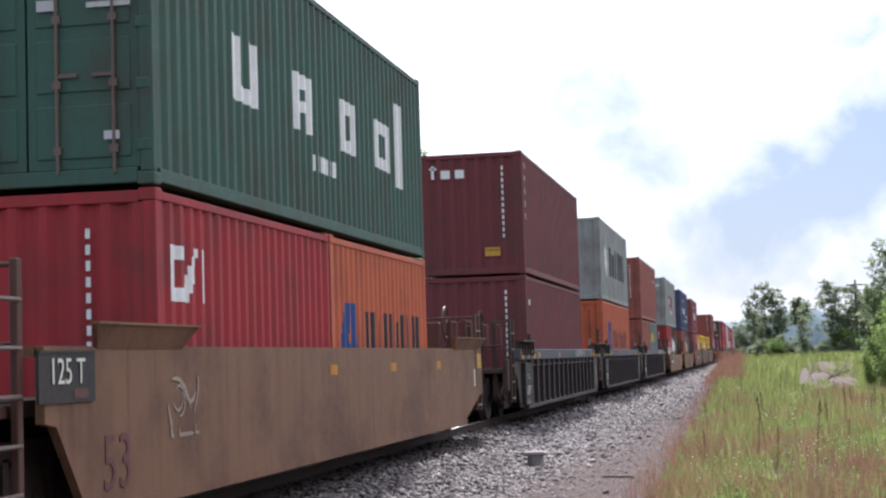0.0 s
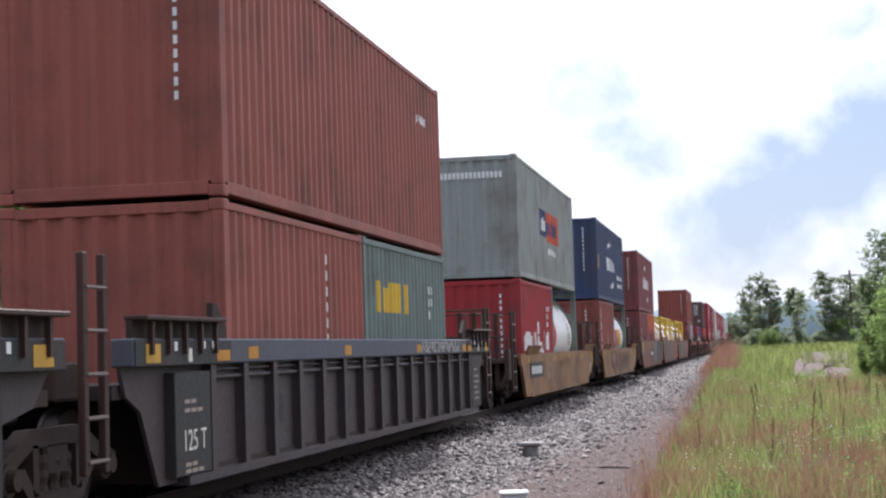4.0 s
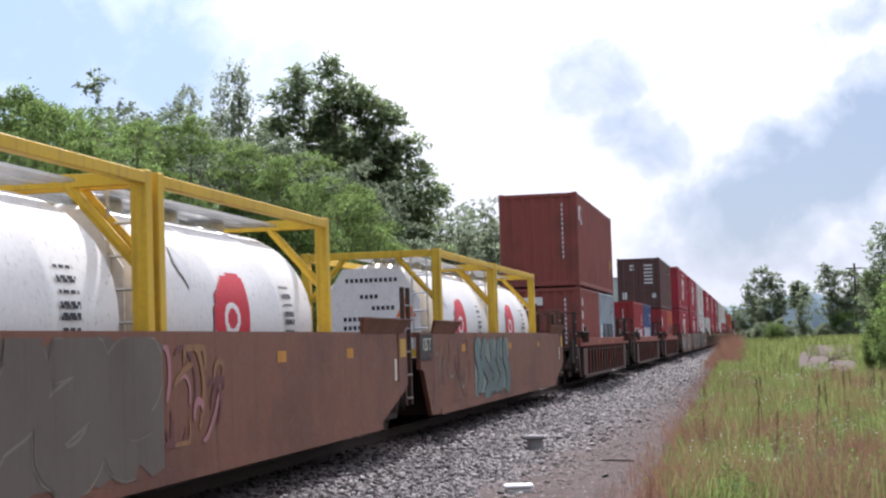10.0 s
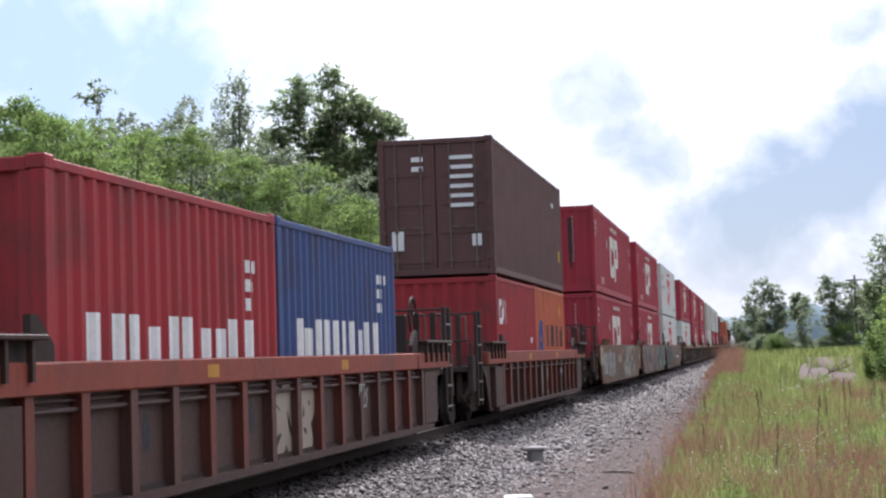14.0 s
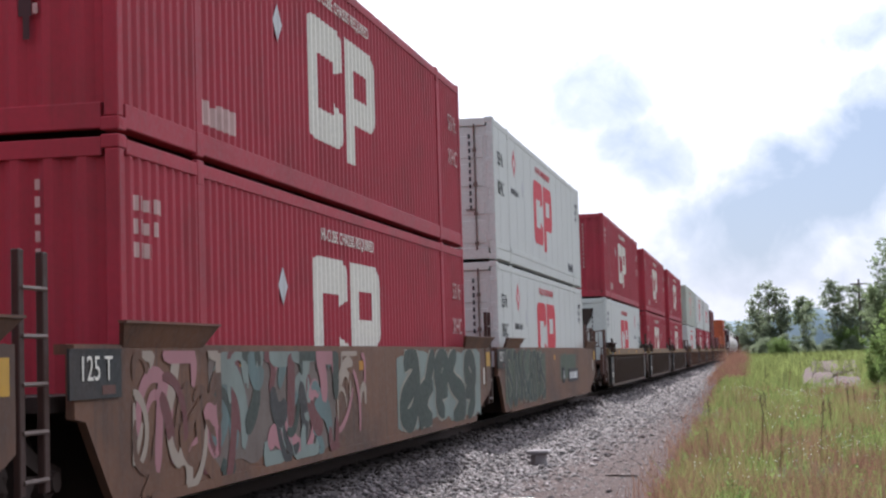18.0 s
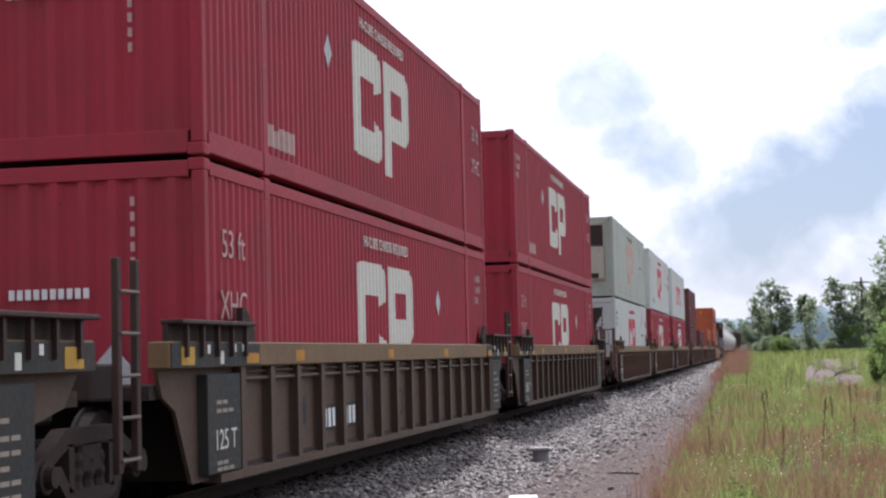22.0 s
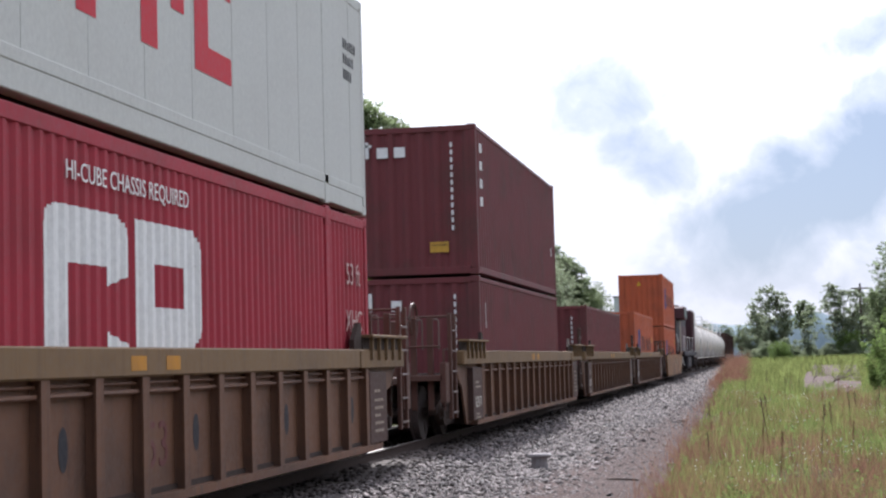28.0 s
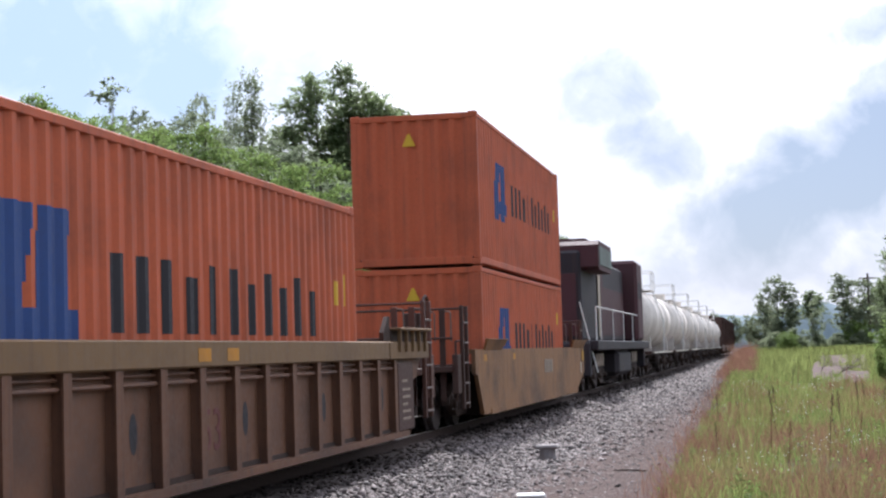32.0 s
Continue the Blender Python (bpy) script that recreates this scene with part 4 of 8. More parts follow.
def well_unit(car, c, half, style, wall, sill, top=1.48, lip=True, drop=0.2):
    """One well of a container car about the place c: pan, sides, ribs or plain plates, guides over the corners."""
    X = 1.47
    for sx in (-1, 1):
        if style == "smooth":
            def side(bm, sx=sx):
                prism(bm, [(-half + 0.8, drop), (half - 1.8, drop), (half + 0.05, 0.66), (half + 0.22, 0.74), (half + 0.22, top), (-half, top), (-half, 0.93), (-half + 0.2, 0.9), (-half + 0.38, 0.68), (-half + 0.64, 0.36)], sx * (X - 0.07), sx * X)
                block(bm, sx * (X - 0.16), sx * (X - 0.06), -half, half + 0.22, top - 0.07, top + 0.006)
                block(bm, sx * (X - 0.14), sx * (X + 0.012), -half + 1.5, half - 1.5, drop - 0.02, drop + 0.07)
            s = part("side_plate", ("smooth_side", sx, half, top), side, wall, car, m=pose(0, c, 0))
            if sx > 0:
                part("seam", ("end_seam", top), lambda bm: block(bm, X + 0.001, X + 0.012, -0.012, 0.012, 0.78, top - 0.01), wall, s, m=pose(0, half - 0.4, 0))
                part("yellow_patch", "end_patch", lambda bm: block(bm, X + 0.001, X + 0.006, -0.2, 0.2, -0.13, 0.13), SIGN_YELLOW, s, "faded yellow painted patch", m=pose(0, half - 0.08, top - 0.22))
                part("pale_strip", "end_strip", lambda bm: block(bm, X + 0.001, X + 0.006, -0.06, 0.06, -0.15, 0.15), MARK_CREAM, s, "pale painted strip", m=pose(0, half - 0.58, top - 0.52))
        else:
            def side(bm, sx=sx):
                prism(bm, [(-half + 0.85, drop), (half - 1.4, drop), (half - 1.25, 0.8), (half - 0.3, 0.98), (half, top - 0.2), (-half, top - 0.2), (-half + 0.12, 1.0), (-half + 0.45, 0.86)], sx * (X - 0.16), sx * (X - 0.12))
                block(bm, sx * (X - 0.2), sx * (X - 0.01), -half + 1.35, half - 1.35, drop - 0.03, drop + 0.05)
            s = part("side_plate", ("ribbed_side", sx, half, top), side, wall, car, m=pose(0, c, 0))

            def beam(bm, sx=sx):
                block(bm, sx * (X - 0.2), sx * X, -half, half, top - 0.24, top, 0.015)
            part("top_sill", ("top_sill", sx, half, top), beam, sill, car, m=pose(0, c, 0))

            def pipe(bm, sx=sx):
                tube(bm, [(sx * (X - 0.07), -half + 2.1, top - 0.36), (sx * (X - 0.07), half - 2.1, top - 0.36)], 0.022, 6)
                tube(bm, [(sx * (X - 0.09), -half + 2.1, top - 0.29), (sx * (X - 0.09), half - 2.1, top - 0.29)], 0.016, 6)
            part("brake_pipe", ("brake_pipe", sx, half, top), pipe, wall, car, m=pose(0, c, 0))
            if sx > 0:
                end_coat = SILL_END if sill == CAR_BLUE_SILL or wall == CAR_UMBER else sill
                # painted ends of the sill, with their small marks, and the lettered panels below
                for sy in (-1, 1):
                    cover = part("sill_end_panel", ("sill_end_panel", sy, half, top), lambda bm, sy=sy: block(bm, X + 0.001, X + 0.012, sy * (half - 2.55), sy * (half - 0.02), top - 0.235, top - 0.015, 0.004), end_coat, car, "grimy painted end of the sill", m=pose(0, c, 0))
                    for name, y, z, w, h, material in () if end_coat != SILL_END else (("yellow_patch", 0.42, -0.13, 0.17, 0.08, SIGN_YELLOW), ("yellow_patch", 2.3, -0.16, 0.2, 0.05, AMBER), ("pale_strip", 1.35, -0.15, 0.05, 0.06, MARK_CREAM), ("pale_strip", 0.98, -0.07, 0.035, 0.04, MARK_WHITE),
                                                       ("pale_strip", 1.72, -0.06, 0.05, 0.035, MARK_WHITE), ("pale_strip", 2.02, -0.06, 0.05, 0.035, MARK_WHITE)):
                        part(name, ("sill_mark", w, h), lambda bm, w=w, h=h: block(bm, 0, 0.005, -w, w, -h, h), material, cover, m=pose(X + 0.0125, sy * (half - y), top + z))
                    panel = part("lettered_panel", ("lettered_panel", sy, half, top), lambda bm, sy=sy: block(bm, X - 0.125, X - 0.018, sy * (half - 1.5) - 0.48, sy * (half - 1.5) + 0.48, drop + 0.06, top - 0.3, 0.006), SILL_END if end_coat == SILL_END else CAR_DARK, s, "dark panel with pale stencilled lettering")
                    if sy < 0 and sill != CAR_RED_SILL:
                        words("125 T", 0.27, MARK_CREAM, panel, pose(X - 0.015, -half + 1.52, drop + 0.36) @ SIDE)
                        rows = ((0.62, 3), (0.7, 2), (0.14, 2), (0.08, 3))
                    else:
                        rows = ((0.72, 2), (0.6, 3), (0.5, 3), (0.4, 2), (0.3, 3), (0.2, 3))
                    if sill == CAR_RED_SILL:
                        continue
                    tagged(part("stencil_block", ("stencil_block", sy, half, top), lambda bm, sy=sy, rows=rows: [block(bm, X - 0.017, X - 0.014, sy * (half - 1.5) - 0.24 + 0.17 * k, sy * (half - 1.5) - 0.1 + 0.17 * k, drop + z, drop + z + 0.035) for z, m in rows for k in range(m)], GRAFFITI[5], panel), kind="stuff")
            n = int((2 * half - 4.0) / 0.98)
            for i in range(n + 1):
                y = -half + 2.1 + i * (2 * half - 4.2) / n

                def rib(bm, sx=sx):
                    prism(bm, [(-0.055, drop + 0.02), (0.055, drop + 0.02), (0.055, top - 0.24), (-0.055, top - 0.24)], sx * (X - 0.125), sx * (X - 0.035))
                    block(bm, sx * (X - 0.04), sx * (X - 0.02), -0.075, 0.075, drop + 0.02, top - 0.24)
                part("rib", ("rib", sx, top), rib, (RIB_RED if i % 4 in (0, 1) else RIB_DIM) if sill == CAR_RED_SILL else wall, s, m=pose(0, y, 0))
                # flat black ovals paint the dark of openings; the plate is not pierced
                if sx > 0 and i % 3 == 2 and i < n:
                    part("oval_hole", "oval_hole", lambda bm: bm.faces.new([bm.verts.new((0, 0.085 * math.cos(a * 0.3927), 0.17 * math.sin(a * 0.3927))) for a in range(16)]), MARK_BLACK, s, "flat black oval painting the dark of an opening", m=pose(1.353, y + 0.5, 0.72))
        if lip:
            for sy in (-1, 1):
                def leaning(bm, sx=sx, sy=sy):
                    lo, hi = ((half - 0.1, half - 2.5), (half + 0.15, half - 2.85)) if sy > 0 else ((-half + 0.95, -half + 2.85), (-half + 0.74, -half + 3.05))
                    foot = [(sx * (X - 0.03), y, top) for y in lo] + [(sx * (X + 0.004), y, top - 0.02) for y in lo[::-1]]
                    crest = [(sx * (X + 0.06), y, top + 0.17) for y in hi] + [(sx * (X + 0.1), y, top + 0.17) for y in hi[::-1]]
                    a, b = [bm.verts.new(p) for p in foot], [bm.verts.new(p) for p in crest]
                    bm.faces.new(a)
                    bm.faces.new(b[::-1])
                    for i in range(4):
                        bm.faces.new((a[i], b[i], b[(i + 1) % 4], a[(i + 1) % 4]))
                    block(bm, sx * (X + 0.05), sx * (X + 0.12), hi[0], hi[1], top + 0.17, top + 0.19)
                if style == "smooth":
                    part("corner_guide", ("leaning_guide", sx, sy, half, top), leaning, sill, car, m=pose(0, c, 0))
                    continue

                def ledge(bm, sx=sx, sy=sy):
                    y0, y1 = sy * (half - 2.2), sy * (half - 0.1)
                    block(bm, sx * (X - 0.12), sx * (X + 0.09), y0, y1, top + 0.15, top + 0.19, 0.008)
                shelf = part("corner_guide", ("corner_ledge", sx, sy, half, top), ledge, CAR_END if wall != CAR_BROWN else sill, car, m=pose(0, c, 0))

                def web(bm, sx=sx, sy=sy):
                    block(bm, sx * (X - 0.1), sx * (X - 0.05), sy * (half - 2.2), sy * (half - 0.1), top, top + 0.15)
                part("guide_web", ("guide_web", sx, sy, half, top), web, IRON, shelf)

                def stop(bm, sx=sx, sy=sy):
                    y0, y1 = sy * (half - 2.22), sy * (half - 2.62)
                    prism(bm, [(y0, top), (y1, top), (y1, top + 0.12), (y0 - sy * 0.12, top + 0.34), (y0, top + 0.34)], sx * (X - 0.12), sx * (X - 0.06))
                part("guide_stop", ("guide_stop", sx, sy, half, top), stop, IRON, shelf)
                for i in range(5):
                    def bracket(bm, sx=sx):
                        prism(bm, [(-0.025, top - 0.14), (0.025, top - 0.14), (0.025, top + 0.15), (-0.025, top + 0.15)], sx * (X + 0.003), sx * (X + 0.05))
                    part("bracket", ("guide_bracket", sx, top), bracket, CAR_END if wall != CAR_BROWN else sill, shelf, m=pose(0, sy * (half - 0.35 - i * 0.42), 0))

    part("well_floor", ("well_floor", half), lambda bm: block(bm, -X + 0.1, X - 0.1, -half + 1.36, half - 1.36, drop - 0.01, drop + 0.1), IRON, car, m=pose(0, c, 0))
    for sy in (-1, 1):
        part("bulkhead", ("bulkhead", sy, half), lambda bm: block(bm, -X + 0.17, X - 0.17, sy * (half - 1.34), sy * (half - 1.26), drop, 0.975), IRON, car, m=pose(0, c, 0))
        part("end_deck", ("end_deck", sy, half), lambda bm: block(bm, -X + 0.17, X - 0.17, sy * (half - 1.5), sy * (half + 0.05), 0.98, 1.1), IRON, car, m=pose(0, c, 0))


def orange_tabs(car, c, half, ys, z=1.22, x=1.474):
    for y in ys:
        def tab(bm):
            bm.faces.new([bm.verts.new(p) for p in ((0, -0.17, -0.06), (0, 0.17, -0.06), (0, 0.17, 0.06), (0, -0.17, 0.06))])
        part("reflector", "reflector", tab, AMBER, car, "amber reflective strip", m=pose(x, c + y, z))


def car_end(car, y, sy, material, wheel=False, rails=True):
    """What stands past the last well: platform, coupler, grab rails, ladder, hand brake."""
    def deck(bm):
        block(bm, -1.3, 1.3, 0, sy * 1.0, 0.98, 1.08, 0.01)
        block(bm, -0.3, 0.3, 0, sy * 1.3, 0.62, 0.98, 0.02)
        block(bm, -1.35, -1.25, 0, sy * 1.0, 0.7, 1.3)
        block(bm, 1.25, 1.35, sy * 0.55, sy * 1.0, 0.62, 1.28, 0.01)
    part("end_platform", ("end_platform", sy), deck, material, car, m=pose(0, y, 0))

    def knuckle(bm):
        block(bm, -0.12, 0.12, sy * 1.2, sy * 1.75, 0.68, 0.95, 0.03)
        block(bm, -0.2, 0.2, sy * 1.65, sy * 1.98, 0.62, 1.0, 0.05)
        tube(bm, [(0.35, sy * 1.2, 0.6), (0.38, sy * 1.5, 0.35), (0.3, sy * 1.9, 0.5)], 0.03, 6)
    part("coupler", ("coupler", sy), knuckle, IRON, car, m=pose(0, y, 0))
    for x in (1.36, -1.36):
        ladder(car, pose(x, y + sy * 0.42, 0), 0.35, 2.1, 5, 0.42, material)
    for x in (0.78, 1.06):
        post = part("end_post", ("end_post", sy), lambda bm: block(bm, -0.05, 0.05, -0.03, 0.03, 0.5, 2.03, 0.008), POST if material == POST else CAR_END, car, "rusty upright post", m=pose(x, y + sy * 0.8, 0))
        part("post_handle", ("post_handle", sy), lambda bm: tube(bm, [(0.04, 0, 2.0), (0.13, 0, 2.0), (0.15, 0, 1.96), (0.15, 0, 1.5)], 0.014, 6), RUNG, post)
    if rails:
        for i, path in enumerate(([(-0.9, sy * 0.95, 1.05), (-0.9, sy * 0.95, 1.6), (-0.6, sy * 0.95, 1.6), (-0.6, sy * 0.95, 1.05)],
                                  [(-1.2, sy * 0.9, 1.55), (1.25, sy * 0.9, 1.55)], [(-1.3, sy * 0.2, 2.06), (1.33, sy * 0.2, 2.06), (1.36, sy * 0.2, 2.0)], [(1.3, sy * 0.1, 1.1), (1.3, sy * 0.1, 1.5), (1.3, sy * 0.9, 1.5), (1.3, sy * 0.9, 0.5)])):
            part("grab_rail", ("grab_rail", sy, i), lambda bm, path=path: tube(bm, path, 0.02, 6), material, car, m=pose(0, y, 0))
    if wheel:
        def stand(bm):
            block(bm, -0.14, 0.14, -0.1, 0.1, 1.05, 2.0, 0.02)
        part("brake_stand", "brake_stand", stand, material, car, m=pose(0.5, y + sy * 0.6, 0))

        hub = part("brake_wheel", "brake_wheel", lambda bm: hoop(bm, (0, 0, 0), (1, 0, 0), 0.3, 0.022), material, car, m=pose(0.75, y + sy * 0.62, 1.98))
        for i in range(5):
            part("spoke", "brake_spoke", lambda bm: tube(bm, [(0, 0, 0), (0, 0, 0.3)], 0.014, 5), material, hub, m=pose(0, 0, 0, 72 * i))


def well_car(centres, half, style, wall, sill, label, top=1.48, wheel_end=1, plate=True):
    """A car of one or several wells on shared bogies; its origin stands at the rail top below the first well."""
    u = centres[0]
    car = thing("well_car", label, "well car", "container cars of the train")
    TRAIN.append((car, u, TRACK_X, RAIL_TOP))
    cs = [c - u for c in centres]
    for c in cs:
        well_unit(car, c, half, style, wall, sill, top)
        if plate and style == "ribbed":
            words("53", 0.56, GRAFFITI[6] if wall == CAR_UMBER else GRAFFITI[8], car, pose(1.3535, c, 0.64) @ SIDE)
        elif plate == "board" or (plate and c):
            def board(bm):
                block(bm, 0, 0.02, -0.5, 0.5, -0.19, 0.19)
                block(bm, 0.02, 0.026, -0.5, 0.5, 0.17, 0.19)
            b = part("load_board", "load_board", board, SILL_END, car, "black load plate with white lettering", m=pose(1.474, c - half + 0.36, 1.26))
            words("125 T", 0.27, MARK_CREAM, b, pose(0.028, -0.02, 0.03) @ SIDE)
            part("orange_patch", "board_patch", lambda bm: block(bm, 0.021, 0.024, 0.1, 0.36, -0.16, -0.09), RIB_DIM, b)
        elif plate:
            b = part("load_board", "pale_board", lambda bm: block(bm, 0, 0.014, -0.42, 0.42, -0.3, 0.3), GRAFFITI[5], car, "pale painted load panel", m=pose(1.472, c - half + 0.5, 1.1))
            part("yellow_patch", "yellow_patch", lambda bm: block(bm, 0.014, 0.02, 0.12, 0.38, -0.24, 0.26), SIGN_YELLOW, b, "yellow painted patch")
    for a, b in zip(cs, cs[1:]):
        y = (a + b) / 2
        truck(car, y)
        for sx in (1, -1):
            ladder(car, pose(sx * 1.36, y + 0.1, 0), 0.42, 2.15, 5, 0.4, CAR_END)

        def joint(bm):
            block(bm, -0.5, 0.5, -0.6, 0.6, 0.8, 1.0, 0.03)
            block(bm, -1.2, 1.2, -0.25, 0.25, 1.0, 1.3, 0.02)
        part("articulation", "articulation", joint, IRON, car, m=pose(0, y, 0))
    for sy, y in ((-1, cs[0] - half), (1, cs[-1] + half)):
        truck(car, y - sy * 0.55)
        car_end(car, y, sy, CAR_END if wall in (CAR_GREY, CAR_OCHRE) or style == "smooth" and wall == CAR_BROWN else IRON if sill == CAR_RED_SILL else POST, wheel=(sy == wheel_end))
    return car

# ---- the train, from the well that passes first: centres are metres along it ----
STD, HIGH, DOM = 2.591, 2.896, 2.908
BASE = 0.33


def forty(c, base, h, body, label, doors=False):
    return container(c, base, 12.192, h, "box", body, label, doors)


def twenty(c, base, body, label, doors=False):
    return container(c, base, 6.058, STD, "box", body, label, doors)


def fifty(c, base, kind, body, label, doors=False):
    return container(c, base, 16.154, DOM, kind, body, label, doors, 2.591)


def over(lower):
    return BASE + lower + 0.025


def white_blocks(k):
    mark("bracket_shape", [(-2.65, -2.48, 1.58, 2.1), (-2.48, -2.28, 1.97, 2.1), (-2.48, -2.28, 1.58, 1.71)], k, MARK_WHITE)
    mark("slope_shape", [(-2.3 + 0.055 * i, -2.12 + 0.055 * i, 1.58 + 0.087 * i, 1.667 + 0.087 * i) for i in range(6)], k, MARK_WHITE)
    mark("upright_bar", [(-1.78, -1.66, 1.58, 2.1)], k, MARK_WHITE)


# first car: plain tan sides
W1 = well_car([20.3], 9.35, "smooth", CAR_TAN, CAR_TAN, "tan-brown smooth-sided container well car, grimy and graffitied", wheel_end=1, plate="board")
orange_tabs(W1, 0, 9.35, (-1.2, 2.1, 5.4))
scribble(W1, 1.474, -6.9, 0.72, 0.8, 0.5, GRAFFITI[5:6], 3, 9, 0.012, 0.02)
words("53", 0.62, GRAFFITI[8], W1, pose(1.476, -8.02, 0.56) @ SIDE)
k = twenty(16.93, BASE, CAI_RED, "red corrugated twenty-foot container with white shapes")
white_blocks(k)
number_down(k, n=10, x=0.55)
number_side(k, 1.6, 0.75, n=2)
k = twenty(23.07, BASE, ORANGE, "orange corrugated twenty-foot container with a blue mark and dark bars")
liner_logo(k, -2.48, -1.58, 0.95, 1.75)
fit_word(k, -1.16, 2.68, 1.1, 1.66, 10, MARK_BLACK, 4, fill=0.5)
k = forty(19.98, over(STD), HIGH, GREEN, "dark green forty-foot container with large white block marks, doors facing", doors=True)
for y, top, foot in ((-3.75, False, True), (-1.41, True, False), (0.77, True, True), (2.86, True, True)):
    r = [(y, y + 0.28, 1.13, 1.82), (y + 0.6, y + 0.88, 1.13, 1.82)]
    mark("block_shape", r + ([(y + 0.28, y + 0.6, 1.64, 1.82)] if top else []) + ([(y + 0.28, y + 0.6, 1.13, 1.3)] if foot else [(y + 0.28, y + 0.6, 1.36, 1.5)]), k, MARK_WHITE)
mark("upright_bar", [(4.15, 4.6, 0.97, 2.25)], k, MARK_WHITE)
fit_word(k, -0.56, 0.56, 0.72, 0.92, 6, MARK_WHITE, 2)
end_mark("number_marking", bars_down(0.12, 2.62, 4, 0.2, 0.1, 0.2) + [(0.6, 1.0, 2.62 - i * 0.3, 2.67 - i * 0.3) for i in range(4)] + [(0.6, 1.02, 2.53 - i * 0.3, 2.58 - i * 0.3) for i in range(4)] + [(0.75, 0.9, 0.42, 0.5)], k, SILVER)

# second car: three ribbed wells in dull grey-green
W2 = well_car([44.16, 63.8, 83.75], 9.3, "ribbed", CAR_GREY, CAR_BLUE_SILL, "three-unit ribbed grey-green container well car", wheel_end=-1)
for c in (0, 19.64, 39.59):
    orange_tabs(W2, c, 9.3, (-6.0, -2.0, 2.5, 6.5), 1.34)
graffiti(W2, 1.472, 19.64 - 17.9, 1.27, 2.7, 0.18, GRAFFITI[0], CAR_BLUE_SILL, 11, 11, 0.02, 0.004)
graffiti(W2, 1.472, 39.59 + 2.6, 1.27, 3.4, 0.18, GRAFFITI[0], CAR_BLUE_SILL, 12, 13, 0.02, 0.004)
k = forty(44.16, BASE, HIGH, MAROON, "maroon corrugated forty-foot container, sun-faded")
number_down(k), number_side(k, -5.6, 2.2, rows=1, n=2)
k = forty(44.16, over(HIGH), HIGH, MAROON, "maroon corrugated forty-foot container with pale bars")
number_down(k, x=0.72, n=12)
end_mark("word_bars", [(-0.95, -0.88, 2.3, 2.62), (-0.99, -0.82, 2.52, 2.57), (-0.72, -0.5, 2.3, 2.5), (-0.38, -0.16, 2.3, 2.5)], k, MARK_WHITE)
caution(k)
mark("number_marking", [(-5.7, -5.5, 2.5 - i * 0.3, 2.65 - i * 0.3) for i in range(5)], k, MARK_WHITE)
k = forty(63.75, BASE, HIGH, ORANGE, "orange corrugated forty-foot container with a blue mark and dark bars")
liner_logo(k, -4.2, -2.6, 0.95, 2.16), fit_word(k, -1.97, 4.58, 1.22, 1.88, 11, MARK_BLACK, 6, fill=0.5), number_down(k, MARK_BLACK)
k = forty(63.75, over(HIGH), HIGH, GREY, "weathered grey forty-foot container with a star mark and dark bars")
star(k, -3.97, 1.45, 0.66, MARK_WHITE)
fit_word(k, -2.5, 4.74, 0.96, 2.04, 6, MARK_BLACK, 7)
k = twenty(80.7, BASE, BROWN, "brown corrugated twenty-foot container")
mark("number_marking", [(1.1, 1.2, 0.5 + i * 0.2, 0.62 + i * 0.2) for i in range(9)], k, MARK_WHITE)
k = twenty(86.85, BASE, TEAL_GREY, "grey-green twenty-foot container with a yellow block mark")
block_word(k, -2.3, 1.55, 5, 0.45, 0.42, 0.06, YELLOW, 8), number_side(k, 1.7, 1.9, MARK_WHITE, 3, 3)
k = forty(83.77, over(STD), HIGH, BROWN, "brown corrugated forty-foot container, faded")
number_down(k), number_side(k, 4.2, 2.1, rows=1)

# two single cars with ochre sides
FERN_SMEAR = paint("graffiti_smear", (0.12, 0.1, 0.06), 0.6, 0.5)
